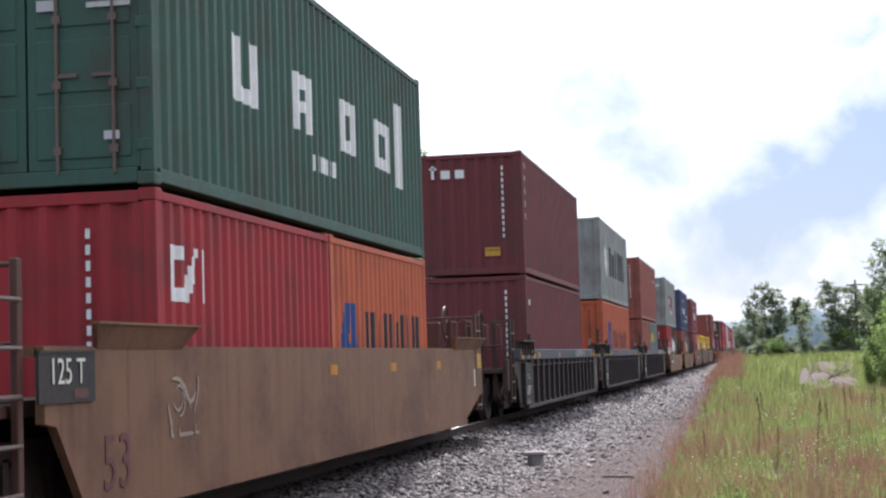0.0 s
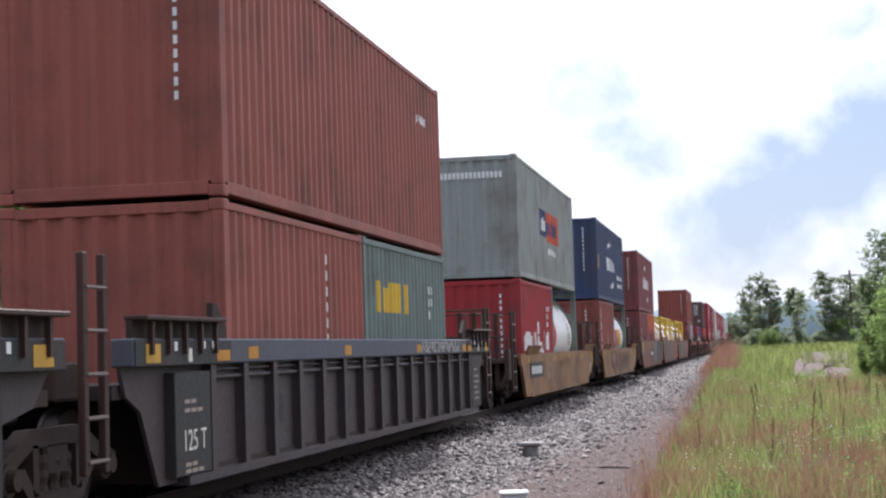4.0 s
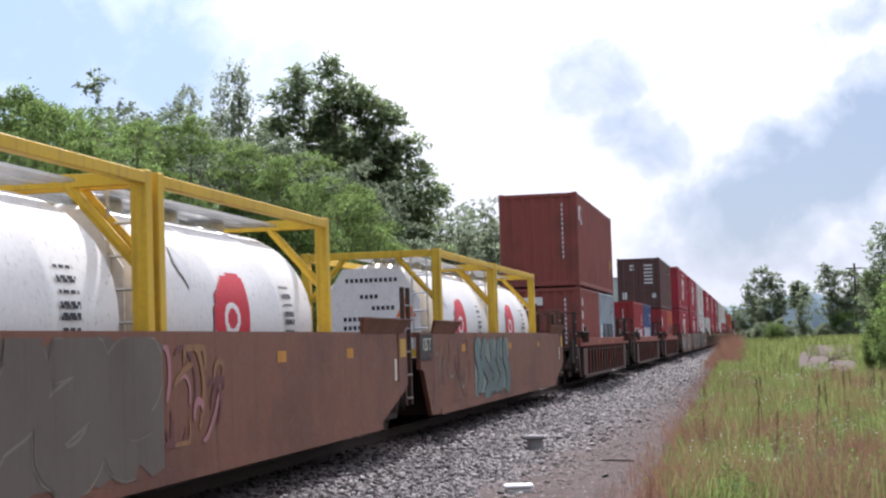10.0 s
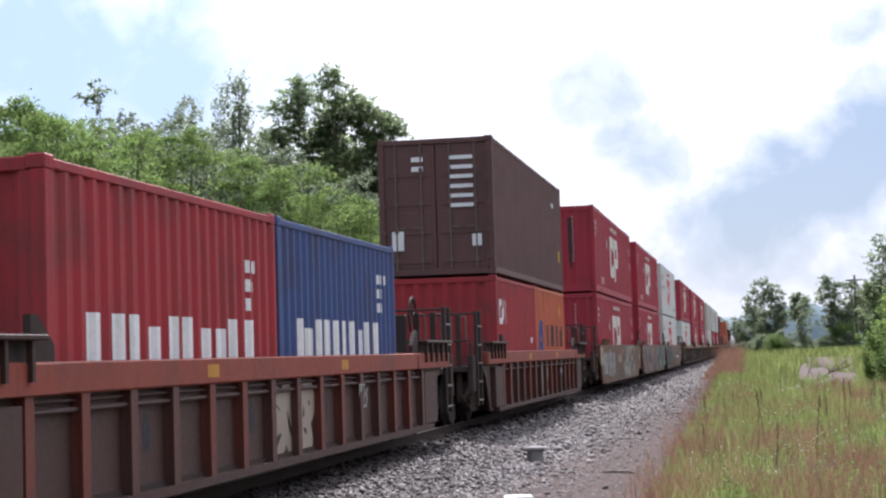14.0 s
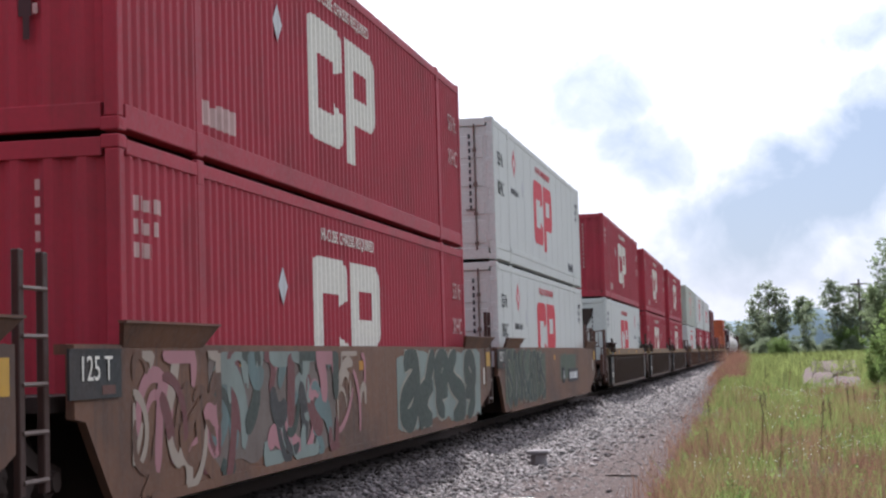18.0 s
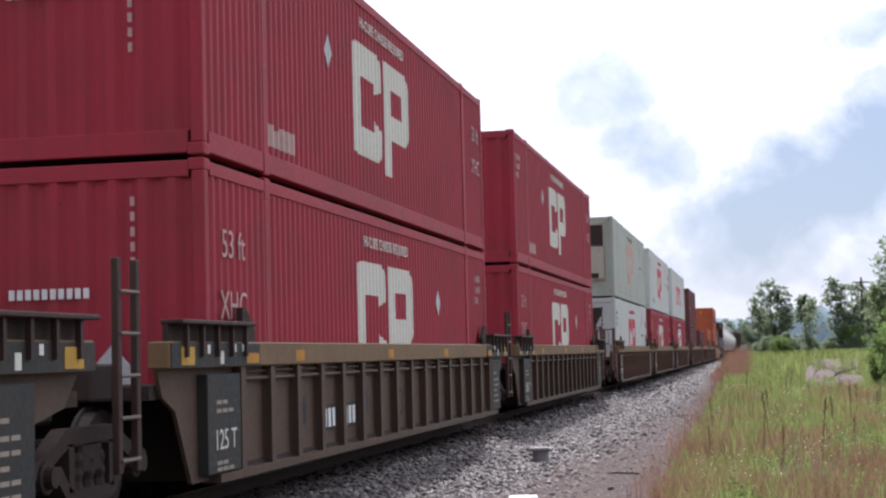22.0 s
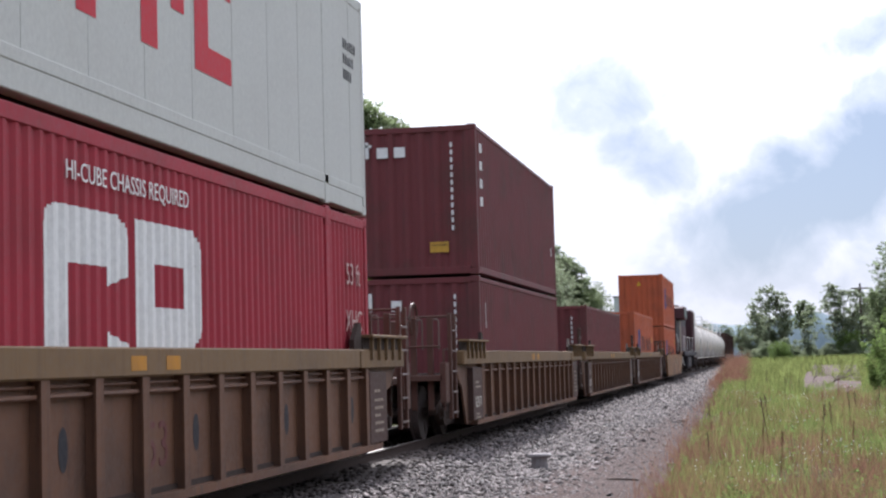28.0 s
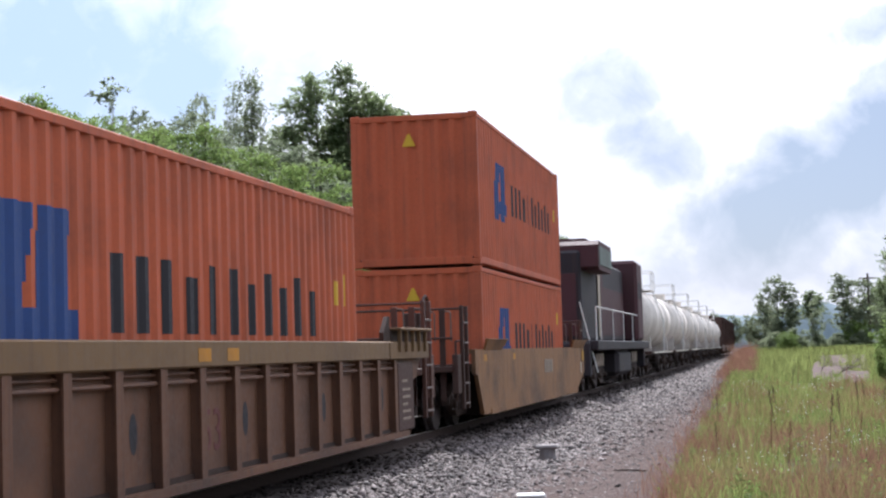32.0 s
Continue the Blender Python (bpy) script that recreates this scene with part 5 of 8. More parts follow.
for c, seed in ((105.7, 21), (125.9, 22)):
    w = well_car([c], 8.2, "smooth", CAR_OCHRE, CAR_OCHRE, "ochre smooth-sided well car with rust and graffiti", top=1.16, wheel_end=1 if c < 110 else 0, plate=False)
    orange_tabs(w, 0, 8.2, (-7.0, -1.8, 1.6, 5.0), 1.02)
    scribble(w, 1.478, -3.9, 0.55, 1.5, 0.36, GRAFFITI[5:6], seed, 18 if c < 110 else 6, 0.01, 0.018)
    scribble(w, 1.478, -0.8, 0.6, 2.6, 0.4, [GRAFFITI[8], CAR_TAN], seed + 5, 16, 0.02, 0.05)
    scribble(w, 1.474, 3.2, 0.68, 1.0, 0.3, [MARK_BLACK], seed + 9, 6, 0.02, 0.035)

    if c < 110:
        b = part("number_board", "number_board", lambda bm: block(bm, 0, 0.012, -1.15, 1.15, -0.17, 0.17), MARK_BLACK, w, "black number panel", m=pose(1.474, -5.6, 0.78))
        part("number_marking", "car_number_bars", lambda bm: [block(bm, 0.012, 0.018, -0.95 + i * 0.21, -0.83 + i * 0.21, -0.09, 0.09) for i in range(9)], MARK_WHITE, b)
    else:
        part("number_marking", "faint_number_bars", lambda bm: [block(bm, 0, 0.004, i * 0.23, i * 0.23 + 0.13, -0.12, 0.12) for i in range(9) if i != 4], GRAFFITI[5], w, m=pose(1.474, -4.09, 0.84))
        scribble(w, 1.474, -4.6, 0.35, 3.0, 0.7, [CAR_TAN, GRAFFITI[8], paint("graffiti_blush", (0.29, 0.16, 0.13), 0.6, 0.5)], 91, 16, 0.05, 0.16)
        scribble(w, 1.4745, -1.2, 0.3, 4.4, 0.75, [CAR_TAN, GRAFFITI[8], FERN_SMEAR], 92, 18, 0.04, 0.12)
k = twenty(102.65, BASE, CAI_RED, "red twenty-foot container with white lettering shapes")
number_down(k, n=13), number_side(k, 2.0, 1.9, n=4)
fit_word(k, -2.6, -0.3, 0.9, 1.35, 7, MARK_WHITE, 9), fit_word(k, 1.26, 2.32, 0.9, 1.37, 3, MARK_WHITE, 10)
mark("running_shape", [(-0.1, 0.3, 1.0, 1.25), (0.2, 0.9, 0.85, 1.1), (0.0, 0.25, 1.3, 1.6), (0.8, 1.1, 0.75, 0.9)], k, MARK_WHITE)
t = tank_container(108.8, BASE, TEAL_GREY, "white tank container with a red block mark in a pale frame", frame=False)
tank_patch(t, "bent_bar_shape", MARK_RED, lambda s, q: not 0.1 < abs(s - 0.5 * math.sin(2.7 * q)) < 0.32, -2.65, -1.65, -16, 34)
tank_patch(t, "text_marking", MARK_BLACK, lambda s, q: int((q + 1) * 7) % 2 == 0 and math.sin(s * 9 + q * 20) > -0.75, 1.4, 1.82, -14, 20)
k = forty(105.72, over(STD), HIGH, GREY, "grey corrugated forty-foot container streaked with rust")
end_mark("word_bars", [(-0.6 + i * 0.1, -0.53 + i * 0.1, 2.35, 2.5) for i in range(15)], k, MARK_WHITE)
mark("dark_square_shape", [(-1.95, -0.64, 1.25, 1.95)], k, paint("slate_blue", (0.05, 0.06, 0.14)))
mark("orange_square_shape", [(-0.64, 2.24, 1.15, 1.95)], k, paint("coral_marking", (0.55, 0.10, 0.05)))
fit_word(k, -1.75, -0.75, 1.4, 1.75, 3, MARK_WHITE, 12, 1), fit_word(k, -0.5, 1.9, 1.35, 1.75, 5, paint("slate_blue", (0.05, 0.06, 0.14)), 11, 1), fit_word(k, -0.4, 1.4, 0.82, 0.98, 9, MARK_WHITE, 13)
k = twenty(122.85, BASE, RUST, "rust-red corrugated twenty-foot container")
number_down(k, n=12)
mark("number_marking", [(-2.35, -2.1, 1.95 - i * 0.42, 2.25 - i * 0.42) for i in range(4)], k, MARK_WHITE)
mark("pale_patch", [(0.3, 0.9, 0.75, 1.4)], k, paint("faded_patch", (0.31, 0.16, 0.14), 0.4))
t = tank_container(129.0, BASE, TEAL_GREY, "white tank container with a yellow and red label", frame=False)
tank_patch(t, "yellow_panel", SIGN_YELLOW, lambda s, q: True, -0.5, 1.16, -18, 16)
tank_patch(t, "bent_bar_shape", MARK_RED, lambda s, q: not 0.1 < abs(s - 0.5 * math.sin(2.7 * q)) < 0.32, -1.41, -0.55, -18, 16)
tank_patch(t, "text_marking", MARK_BLACK, lambda s, q: int((q + 1) * 6) % 2 == 0, -2.6, -2.11, -8, 9)
k = forty(125.9, over(STD), HIGH, NAVY, "dark navy forty-foot container with white block marks")
number_down(k, n=11)
end_mark("warning_sign", [(-0.55, -0.3, 0.62, 0.98)], k, SIGN_YELLOW, "yellow warning plate")
end_mark("warning_triangle", [(-0.5, -0.38, 2.2, 2.32)], k, SIGN_YELLOW)
mark("warning_strip", [(-5.6, -5.3, 1.1, 1.6)], k, SIGN_YELLOW)
fit_word(k, -1.85, 1.61, 1.2, 1.68, 6, MARK_WHITE, 14), fit_word(k, 2.39, 5.05, 0.98, 1.14, 8, MARK_WHITE, 15), fit_word(k, 2.7, 5.05, 0.66, 0.84, 7, MARK_WHITE, 16)
mark("swoosh_shape", [(-0.49, 0.4, 0.56, 0.66), (0.1, 0.7, 0.62, 0.74), (0.5, 0.92, 0.7, 0.84)], k, MARK_WHITE), mark("swoosh_shape", [(-1.0, -0.1, 2.16, 2.26), (-1.3, -0.8, 2.06, 2.18)], k, MARK_WHITE)

# three plain-sided wells, two of them with tank containers
CAR_RUSSET = paint("car_russet", (0.19, 0.082, 0.05), 0.85, 0.8, (0.11, 0.05, 0.034), chips=0.9)
W5 = well_car([147.6, 167.05, 186.65], 9.2, "smooth", CAR_RUSSET, CAR_RUSSET, "three-unit russet smooth-sided well car covered in graffiti", wheel_end=1)
part("air_tank", "air_tank", lambda bm: lathe(bm, (-0.75, 0, 1.98), (0.75, 0, 1.98), ((0, 0.05), (0.05, 0.15), (0.95, 0.15), (1, 0.05)), 16), CAR_END, W5, "brown air reservoir", m=pose(0, 39.05 + 9.75, 0), smooth=True)
orange_tabs(W5, 0, 9.2, (-7.6, -3.0, 1.5), 1.22), orange_tabs(W5, 19.45, 9.2, (-5.5, -1.0, 3.0, 6.0)), orange_tabs(W5, 39.05, 9.2, (-5.5, 0.0, 4.5))
SAGE, PEWTER, WORN_RIM = paint("graffiti_sage", (0.165, 0.14, 0.08), 0.6, 0.5), paint("graffiti_pewter", (0.062, 0.052, 0.045), 0.5, 0.4), paint("graffiti_worn_rim", (0.24, 0.2, 0.17), 0.5, 0.5)
SPRAY_BLUE = paint("graffiti_sky", (0.125, 0.215, 0.245), 0.35, 0.3)
paint_field(W5, 1.4735, 0.95, 0.26, 2.6, 1.2, SAGE, 39)


def sprayed_shape(parent, x, pts, material, line):
    """One flat painted figure with a dark outline."""
    part("graffiti_shape", ("graffiti_shape", pts), lambda bm: bm.faces.new([bm.verts.new((x, y, z)) for y, z in pts]), material, parent, "spray-painted figure")
    loop = []
    for (a, b), (c, d) in zip(pts, pts[1:] + pts[:1]):
        loop += [(a + (c - a) * i / 4, b + (d - b) * i / 4) for i in range(4)]
    part("graffiti_outline", ("graffiti_edge", pts), lambda bm: ribbon(bm, loop + loop[:1], 0.022, x + 0.001, 0.2, 1.46), line, parent, "spray-painted stroke")


sprayed_shape(W5, 1.4765, ((1.32, 1.45), (1.55, 1.36), (1.72, 1.45), (2.4, 1.45), (2.45, 1.05), (2.52, 1.0), (2.44, 0.79), (2.5, 0.66), (2.12, 0.53), (2.06, 0.27), (1.28, 0.27), (0.96, 0.52), (1.6, 0.77), (1.55, 1.05), (1.36, 1.25)), SPRAY_BLUE, GRAFFITI[6])
sprayed_shape(W5, 1.4785, ((2.42, 1.4), (2.72, 1.45), (2.76, 1.12), (2.5, 0.98)), GRAFFITI[9], GRAFFITI[6])
sprayed_shape(W5, 1.4785, ((2.44, 0.9), (2.74, 0.86), (2.6, 0.66), (2.48, 0.7)), GRAFFITI[9], GRAFFITI[6])
sprayed_shape(W5, 1.4785, ((1.62, 0.74), (2.4, 0.74), (2.36, 0.69), (1.66, 0.69)), GRAFFITI[6], GRAFFITI[6])
paint_field(W5, 1.4738, 3.35, 0.3, 4.35, 1.12, PEWTER, 43)
graffiti(W5, 1.4745, 3.4, 0.3, 4.2, 1.1, PEWTER, WORN_RIM, 31, 5, 0.17, 0.022)
scribble(W5, 1.479, 3.4, 0.3, 4.2, 1.05, [WORN_RIM, GRAFFITI[7], GRAFFITI[9]], 44, 20, 0.01, 0.025)
STONE_GREY, DIM_RIM = paint("graffiti_stone", (0.135, 0.112, 0.09), 0.5, 0.5), paint("graffiti_rim", (0.21, 0.185, 0.15), 0.5, 0.5)
paint_field(W5, 1.474, 19.45 - 6.9, 0.26, 6.3, 1.2, STONE_GREY, 40)
graffiti(W5, 1.475, 19.45 - 6.7, 0.28, 6.0, 1.12, STONE_GREY, DIM_RIM, 33, 5, 0.2, 0.028)
scribble(W5, 1.474, 19.45 - 0.6, 0.5, 1.6, 0.85, [GRAFFITI[7], GRAFFITI[8], CAR_OCHRE], 38, 14, 0.02, 0.05)
scribble(W5, 1.474, 39.05 - 8.4, 0.35, 3.4, 1.0, [DIM_RIM, GRAFFITI[8]], 35, 16, 0.012, 0.03)
paint_field(W5, 1.4735, 39.05 - 4.4, 0.3, 4.1, 1.1, GRAFFITI[9], 41)
graffiti(W5, 1.4745, 39.05 - 4.4, 0.3, 4.2, 1.08, GRAFFITI[1], GRAFFITI[6], 34, 5, 0.14, 0.06)
b = part("number_board", "number_board", lambda bm: None, MARK_BLACK, W5, "black number panel", m=pose(1.474, -1.6, 0.82))
part("number_marking", "car_number_bars", lambda bm: None, MARK_WHITE, b)
k = twenty(144.5, BASE, BURGUNDY, "burgundy corrugated twenty-foot container with a green hook mark")
number_down(k, n=9, x=0.62)
mark("hook_shape", [(-2.2, -2.1, 0.85, 1.6), (-2.1, -1.6, 0.75, 0.88), (-1.9, -1.5, 1.6, 1.72)], k, paint("green_marking", (0.15, 0.4, 0.08)))
mark("letter_bar", [(-1.95, -1.85, 1.05, 1.45), (-1.75, -1.55, 1.05, 1.3), (-1.45, -1.25, 1.05, 1.3)], k, MARK_WHITE)
k = twenty(150.65, BASE, ORANGE, "orange corrugated twenty-foot container with a blue mark and dark bars")
liner_logo(k, -2.48, -1.58, 0.95, 1.75), fit_word(k, -1.16, 2.68, 1.1, 1.66, 10, MARK_BLACK, 17, fill=0.5)
k = forty(147.6, over(STD), HIGH, BURGUNDY, "burgundy forty-foot container with white block marks")
number_down(k, n=11)
end_mark("warning_sign", [(-0.2, 0.12, 0.75, 1.15)], k, SIGN_YELLOW, "yellow warning plate")
fit_word(k, -2.35, 2.28, 1.17, 1.77, 6, MARK_WHITE, 18)
mark("swoosh_shape", [(-0.9, -0.1, 2.22, 2.34), (-1.2, -0.7, 2.1, 2.24)], k, MARK_WHITE), mark("swoosh_shape", [(0.4, 1.2, 0.56, 0.68), (1.0, 1.5, 0.64, 0.8)], k, MARK_WHITE)
for c in (163.95, 170.15, 183.58, 189.75):
    t = tank_container(c, BASE, YELLOW, "white tank container in a yellow frame with a red half-round mark")
    tank_patch(t, "half_round_mark", MARK_RED, lambda s, q: s * s + q * q < 1 and s < 0.35, -1.3, 0.45, -24, 26, label="red half-round sign")
    tank_patch(t, "ring_shape", MARK_WHITE, lambda s, q: 0.35 < s * s + q * q < 0.9, -1.0, -0.45, -8, 10)
    tank_patch(t, "text_marking", MARK_BLACK, lambda s, q: int((q + 1) * 7) % 2 == 0 and math.sin(s * 9 + q * 20) > -0.75, 1.2, 1.58, -12, 24)
    tank_patch(t, "warning_diamond", SILVER, lambda s, q: abs(s) + abs(q) < 1, -2.1, -1.7, 14, 42)

# three single cars with ribs below a red top sill
for c, seed in ((209.55, 41), (232.0, 42), (254.0, 43)):
    w = well_car([c], 9.0, "ribbed", CAR_DARK, CAR_RED_SILL, "dark ribbed well car with a faded red top sill", top=1.34, wheel_end=1 if c < 250 else 0, plate=False)
    orange_tabs(w, 0, 9.0, (-8.4, -3.0, 2.0, 8.2), 1.22)
    graffiti(w, 1.354, -0.9, 0.26, 1.8, 0.78, GRAFFITI[5], GRAFFITI[6], seed, 3, 0.1, 0.03)
    scribble(w, 1.452, 2.75, 0.68, 0.5, 0.28, GRAFFITI[:1], seed + 7, 7, 0.012, 0.022)
k = twenty(206.5, BASE, RUST, "rust-red twenty-foot container with pale bars")
number_down(k, n=10)
end_mark("word_bars", [(-0.85, -0.77, 2.05, 2.4), (-0.6, -0.35, 2.05, 2.3), (-0.2, 0.05, 2.05, 2.3)], k, MARK_WHITE)
mark("number_marking", [(-2.4, -2.2, 2.0 - i * 0.4, 2.25 - i * 0.4) for i in range(3)], k, MARK_WHITE)
k = twenty(212.6, BASE, PALE_BLUE, "pale blue-grey twenty-foot container with a star mark and dark bars")
mark("square_shape", [(-2.61, -1.9, 0.9, 1.64)], k, SKY_BLUE)
star(k, -2.255, 1.27, 0.33, MARK_WHITE, 1)
fit_word(k, -1.57, 2.26, 0.98, 1.5, 6, MARK_BLACK, 19), number_side(k, 1.9, 2.1, MARK_BLACK, 3, 3)
k = forty(209.57, over(STD), HIGH, RUST, "rust-red corrugated forty-foot container with a white hook mark")
number_down(k, n=12)
mark("hook_shape", [(-5.5, -5.3, 2.05, 2.5), (-5.3, -4.9, 2.4, 2.5), (-5.1, -4.7, 1.95, 2.1), (-4.85, -4.7, 1.95, 2.5)], k, MARK_WHITE)
mark("pale_patch", [(4.9, 5.3, 0.9, 1.25)], k, YELLOW)
k = twenty(228.95, BASE, CAI_RED, "red twenty-foot container with white lettering shapes")
number_down(k, n=13), number_side(k, 1.9, 1.9, n=4), fit_word(k, -2.2, 2.3, 0.9, 1.4, 10, MARK_WHITE, 20)
k = twenty(235.1, BASE, BLUE, "blue twenty-foot container with white lettering shapes")
fit_word(k, -2.3, 2.0, 0.9, 1.45, 10, MARK_WHITE, 21), number_side(k, 2.0, 2.0, n=4)
k = twenty(250.95, BASE, CAI_RED, "red twenty-foot container with white shapes")
white_blocks(k)
number_side(k, 2.2, 1.2, n=2)
k = twenty(257.1, BASE, ORANGE, "orange twenty-foot container with a blue mark and dark bars")
liner_logo(k, -2.48, -1.58, 0.95, 1.75), fit_word(k, -1.16, 2.68, 1.1, 1.66, 10, MARK_BLACK, 22, fill=0.5)
mark("warning_triangle", [(1.3, 1.42, 1.98, 2.08), (1.33, 1.39, 2.08, 2.14)], k, YELLOW), mark("warning_strip", [(2.0, 2.1, 1.92, 2.18)], k, YELLOW)
k = forty(254.05, over(STD), HIGH, DARK, "dark brown forty-foot container with its doors facing", doors=True)
end_mark("number_marking", bars_down(-0.5, 2.5, 2, 0.25, 0.1, 0.1) + bars_down(0.3, 2.5, 6, 0.5, 0.08, 0.12) + [(-0.95, -0.7, 0.55, 0.95), (0.75, 0.95, 0.6, 0.85)], k, MARK_WHITE)
number_side(k, 3.8, 2.2, rows=1), mark("pale_patch", [(5.3, 5.5, 0.8, 1.1)], k, YELLOW)

# long domestic containers: red, white, red over white
RIBBED_RED = "scarlet ribbed fifty-three-foot container with a cream bracket mark"
WHITE_BOX = "white insulated fifty-three-foot container with a red bracket mark"
UP53 = BASE + DOM + 0.03
W9 = well_car([277.3, 297.4, 317.4], 9.45, "smooth", CAR_BROWN, CAR_BROWN, "three-unit brown smooth-sided well car covered in graffiti", wheel_end=0)
FOREST, PALE_RIM = paint("graffiti_forest", (0.045, 0.06, 0.048), 0.3, 0.25), paint("graffiti_bone", (0.3, 0.28, 0.22), 0.3, 0.3)
graffiti(W9, 1.474, -8.45, 0.42, 1.8, 0.8, GRAFFITI[0], GRAFFITI[6], 51, 5, 0.075, 0.035)
graffiti(W9, 1.474, -6.55, 0.36, 2.9, 0.88, GRAFFITI[0], GRAFFITI[6], 52, 7, 0.07, 0.035)
scribble(W9, 1.474, 0.3, 0.26, 5.2, 1.15, [PALE_RIM, GRAFFITI[0], PALE_RIM, GRAFFITI[6], GRAFFITI[5]], 53, 54, 0.03, 0.12)
scribble(W9, 1.474, 20.1 - 8.3, 0.26, 2.1, 1.15, [GRAFFITI[7], GRAFFITI[8], GRAFFITI[5], CAR_BROWN], 54, 30, 0.03, 0.1)
paint_field(W9, 1.4735, 20.1 - 6.5, 0.28, 4.6, 1.14, paint("graffiti_clay", (0.15, 0.12, 0.1), 0.4, 0.3), 55)
scribble(W9, 1.4745, 20.1 - 6.5, 0.28, 4.6, 1.12, [GRAFFITI[1], GRAFFITI[9], GRAFFITI[6], GRAFFITI[7], FOREST, GRAFFITI[8], GRAFFITI[9]], 56, 56, 0.04, 0.15)
scribble(W9, 1.474, 20.1 - 1.8, 0.3, 1.4, 1.1, [GRAFFITI[7], GRAFFITI[5], CAR_BROWN], 57, 10, 0.02, 0.07)
paint_field(W9, 1.474, 20.1 + 1.5, 0.26, 6.9, 1.2, GRAFFITI[9], 58)
graffiti(W9, 1.475, 20.1 + 1.7, 0.28, 6.2, 1.13, FOREST, PALE_RIM, 59, 5, 0.19, 0.05)
paint_field(W9, 1.474, 40.1 - 8.6, 0.3, 6.3, 1.2, GRAFFITI[10], 60)
graffiti(W9, 1.475, 40.1 - 8.4, 0.28, 5.9, 1.13, FOREST, PALE_RIM, 61, 8, 0.1, 0.04)
paint_field(W9, 1.474, 40.1 + 0.6, 0.62, 3.6, 0.75, GRAFFITI[10], 62)
for c in (0, 20.1, 40.1):
    orange_tabs(W9, c, 9.45, (-5.6, -0.5, 3.5), 1.24)
part("number_marking", "wide_number_bars", lambda bm: [block(bm, 0, 0.008, i * 0.24, i * 0.24 + 0.15, -0.15, 0.15) for i in range(6)], GRAFFITI[5], W9, m=pose(1.474, -2.3, 0.98))
b = part("number_board", "number_board", lambda bm: None, MARK_BLACK, W9, "black number panel", m=pose(1.474, 43.59, 0.76))
part("letter_board", "letter_board", lambda bm: block(bm, 0, 0.012, -0.22, 0.22, -0.2, 0.2), MARK_BLACK, W9, "black panel with a white letter", m=pose(1.474, 41.37, 0.78))
words("A", 0.34, MARK_WHITE, W9, pose(1.488, 41.37, 0.78) @ SIDE)
part("number_marking", "car_number_bars", lambda bm: None, MARK_WHITE, b)
for c in (277.3, 297.4):
    for z in (BASE, UP53):
        k = fifty(c, z, "dom", SCARLET, RIBBED_RED)
        domestic_marks(k, MARK_CREAM)
        end_diamond(k, -0.6, 1.0 if z < 1 else 2.1, 0.45, 0.5)
        if z > 1:
            end_mark("dark_streak", [(-0.62, -0.5, 0.75, 2.1), (-0.66, -0.48, 1.3, 1.9), (-0.58, -0.52, 0.5, 2.3)], k, STREAK, "dark rubbed streak")
            end_mark("dark_streak", [(0.42, 0.54, 1.0, 2.3), (0.4, 0.56, 1.3, 2.5), (0.46, 0.52, 0.8, 2.5)], k, STREAK, "dark rubbed streak")
for z in (BASE, UP53):
    k = fifty(317.4, z, "smooth", WHITE, WHITE_BOX, doors=True)
    domestic_marks(k, MARK_RED, True, MARK_BLACK)
    if z > 1:
        end_mark("placard", [(-0.9, -0.5, 1.55, 2.0)], k, MARK_ORANGE, "orange placard")


def cooler(c, full):
    """The refrigeration unit in the near end of an insulated container."""
    L = c["l"] / 2
    if full:
        def case(bm):
            block(bm, -0.98, 0.98, -L - 0.02, -L + 0.1, 0.55, 2.75, 0.05)
            block(bm, -0.98, 0.98, -L - 0.07, -L, 0.6, 1.85, 0.06)
        part("cooling_unit", ("cooling_unit", 1), case, CREAM, c["ob"], "cream refrigeration unit")

        for i, (x0, x1, z0, z1, y) in enumerate(((-0.35, 0.93, 1.8, 2.6, 0.02), (-0.9, -0.45, 2.2, 2.45, 0.02), (0.45, 0.75, 0.68, 0.85, 0.06))):
            part("grille", ("cooling_grille", i), lambda bm, q=(x0, x1, z0, z1, y): block(bm, q[0], q[1], -L - q[4] - 0.03, -L - q[4], q[2], q[3], 0.015), IRON, c["ob"])
        end_mark("label_patch", [(-0.05, 0.08, 0.9, 1.0), (0.2, 0.3, 0.85, 1.02), (0.12, 0.4, 1.1, 1.16)], c, MARK_RED)

        def diamond(bm):
            bm.faces.new([bm.verts.new(p) for p in ((0.2, -L - 0.055, 1.95), (0.45, -L - 0.055, 2.2), (0.2, -L - 0.055, 2.45), (-0.05, -L - 0.055, 2.2))])
        part("diamond_sign", ("cooler_diamond",), diamond, CREAM, c["ob"])
    else:
        def mouth(bm):
            pts = [(-0.85, 2.55), (-0.8, 2.3), (-0.6, 1.95), (-0.52, 1.1), (0.52, 1.1), (0.6, 1.95), (0.8, 2.3), (0.85, 2.55)]
            a = [bm.verts.new((x, -L + 0.005, z)) for x, z in pts]
            b = [bm.verts.new((x, -L + 0.03, z)) for x, z in pts]
            bm.faces.new(a)
            for i in range(len(pts)):
                bm.faces.new((a[i], b[i], b[(i + 1) % len(pts)], a[(i + 1) % len(pts)]))
        part("dark_grille", ("dark_grille",), mouth, IRON, c["ob"], "black cooling unit opening")


# ribbed cars with tan top sills
W10 = well_car([341.5, 362.2, 382.6], 9.55, "ribbed", CAR_UMBER, CAR_TAN_SILL, "three-unit dark ribbed well car with a deep tan top sill", wheel_end=-1)
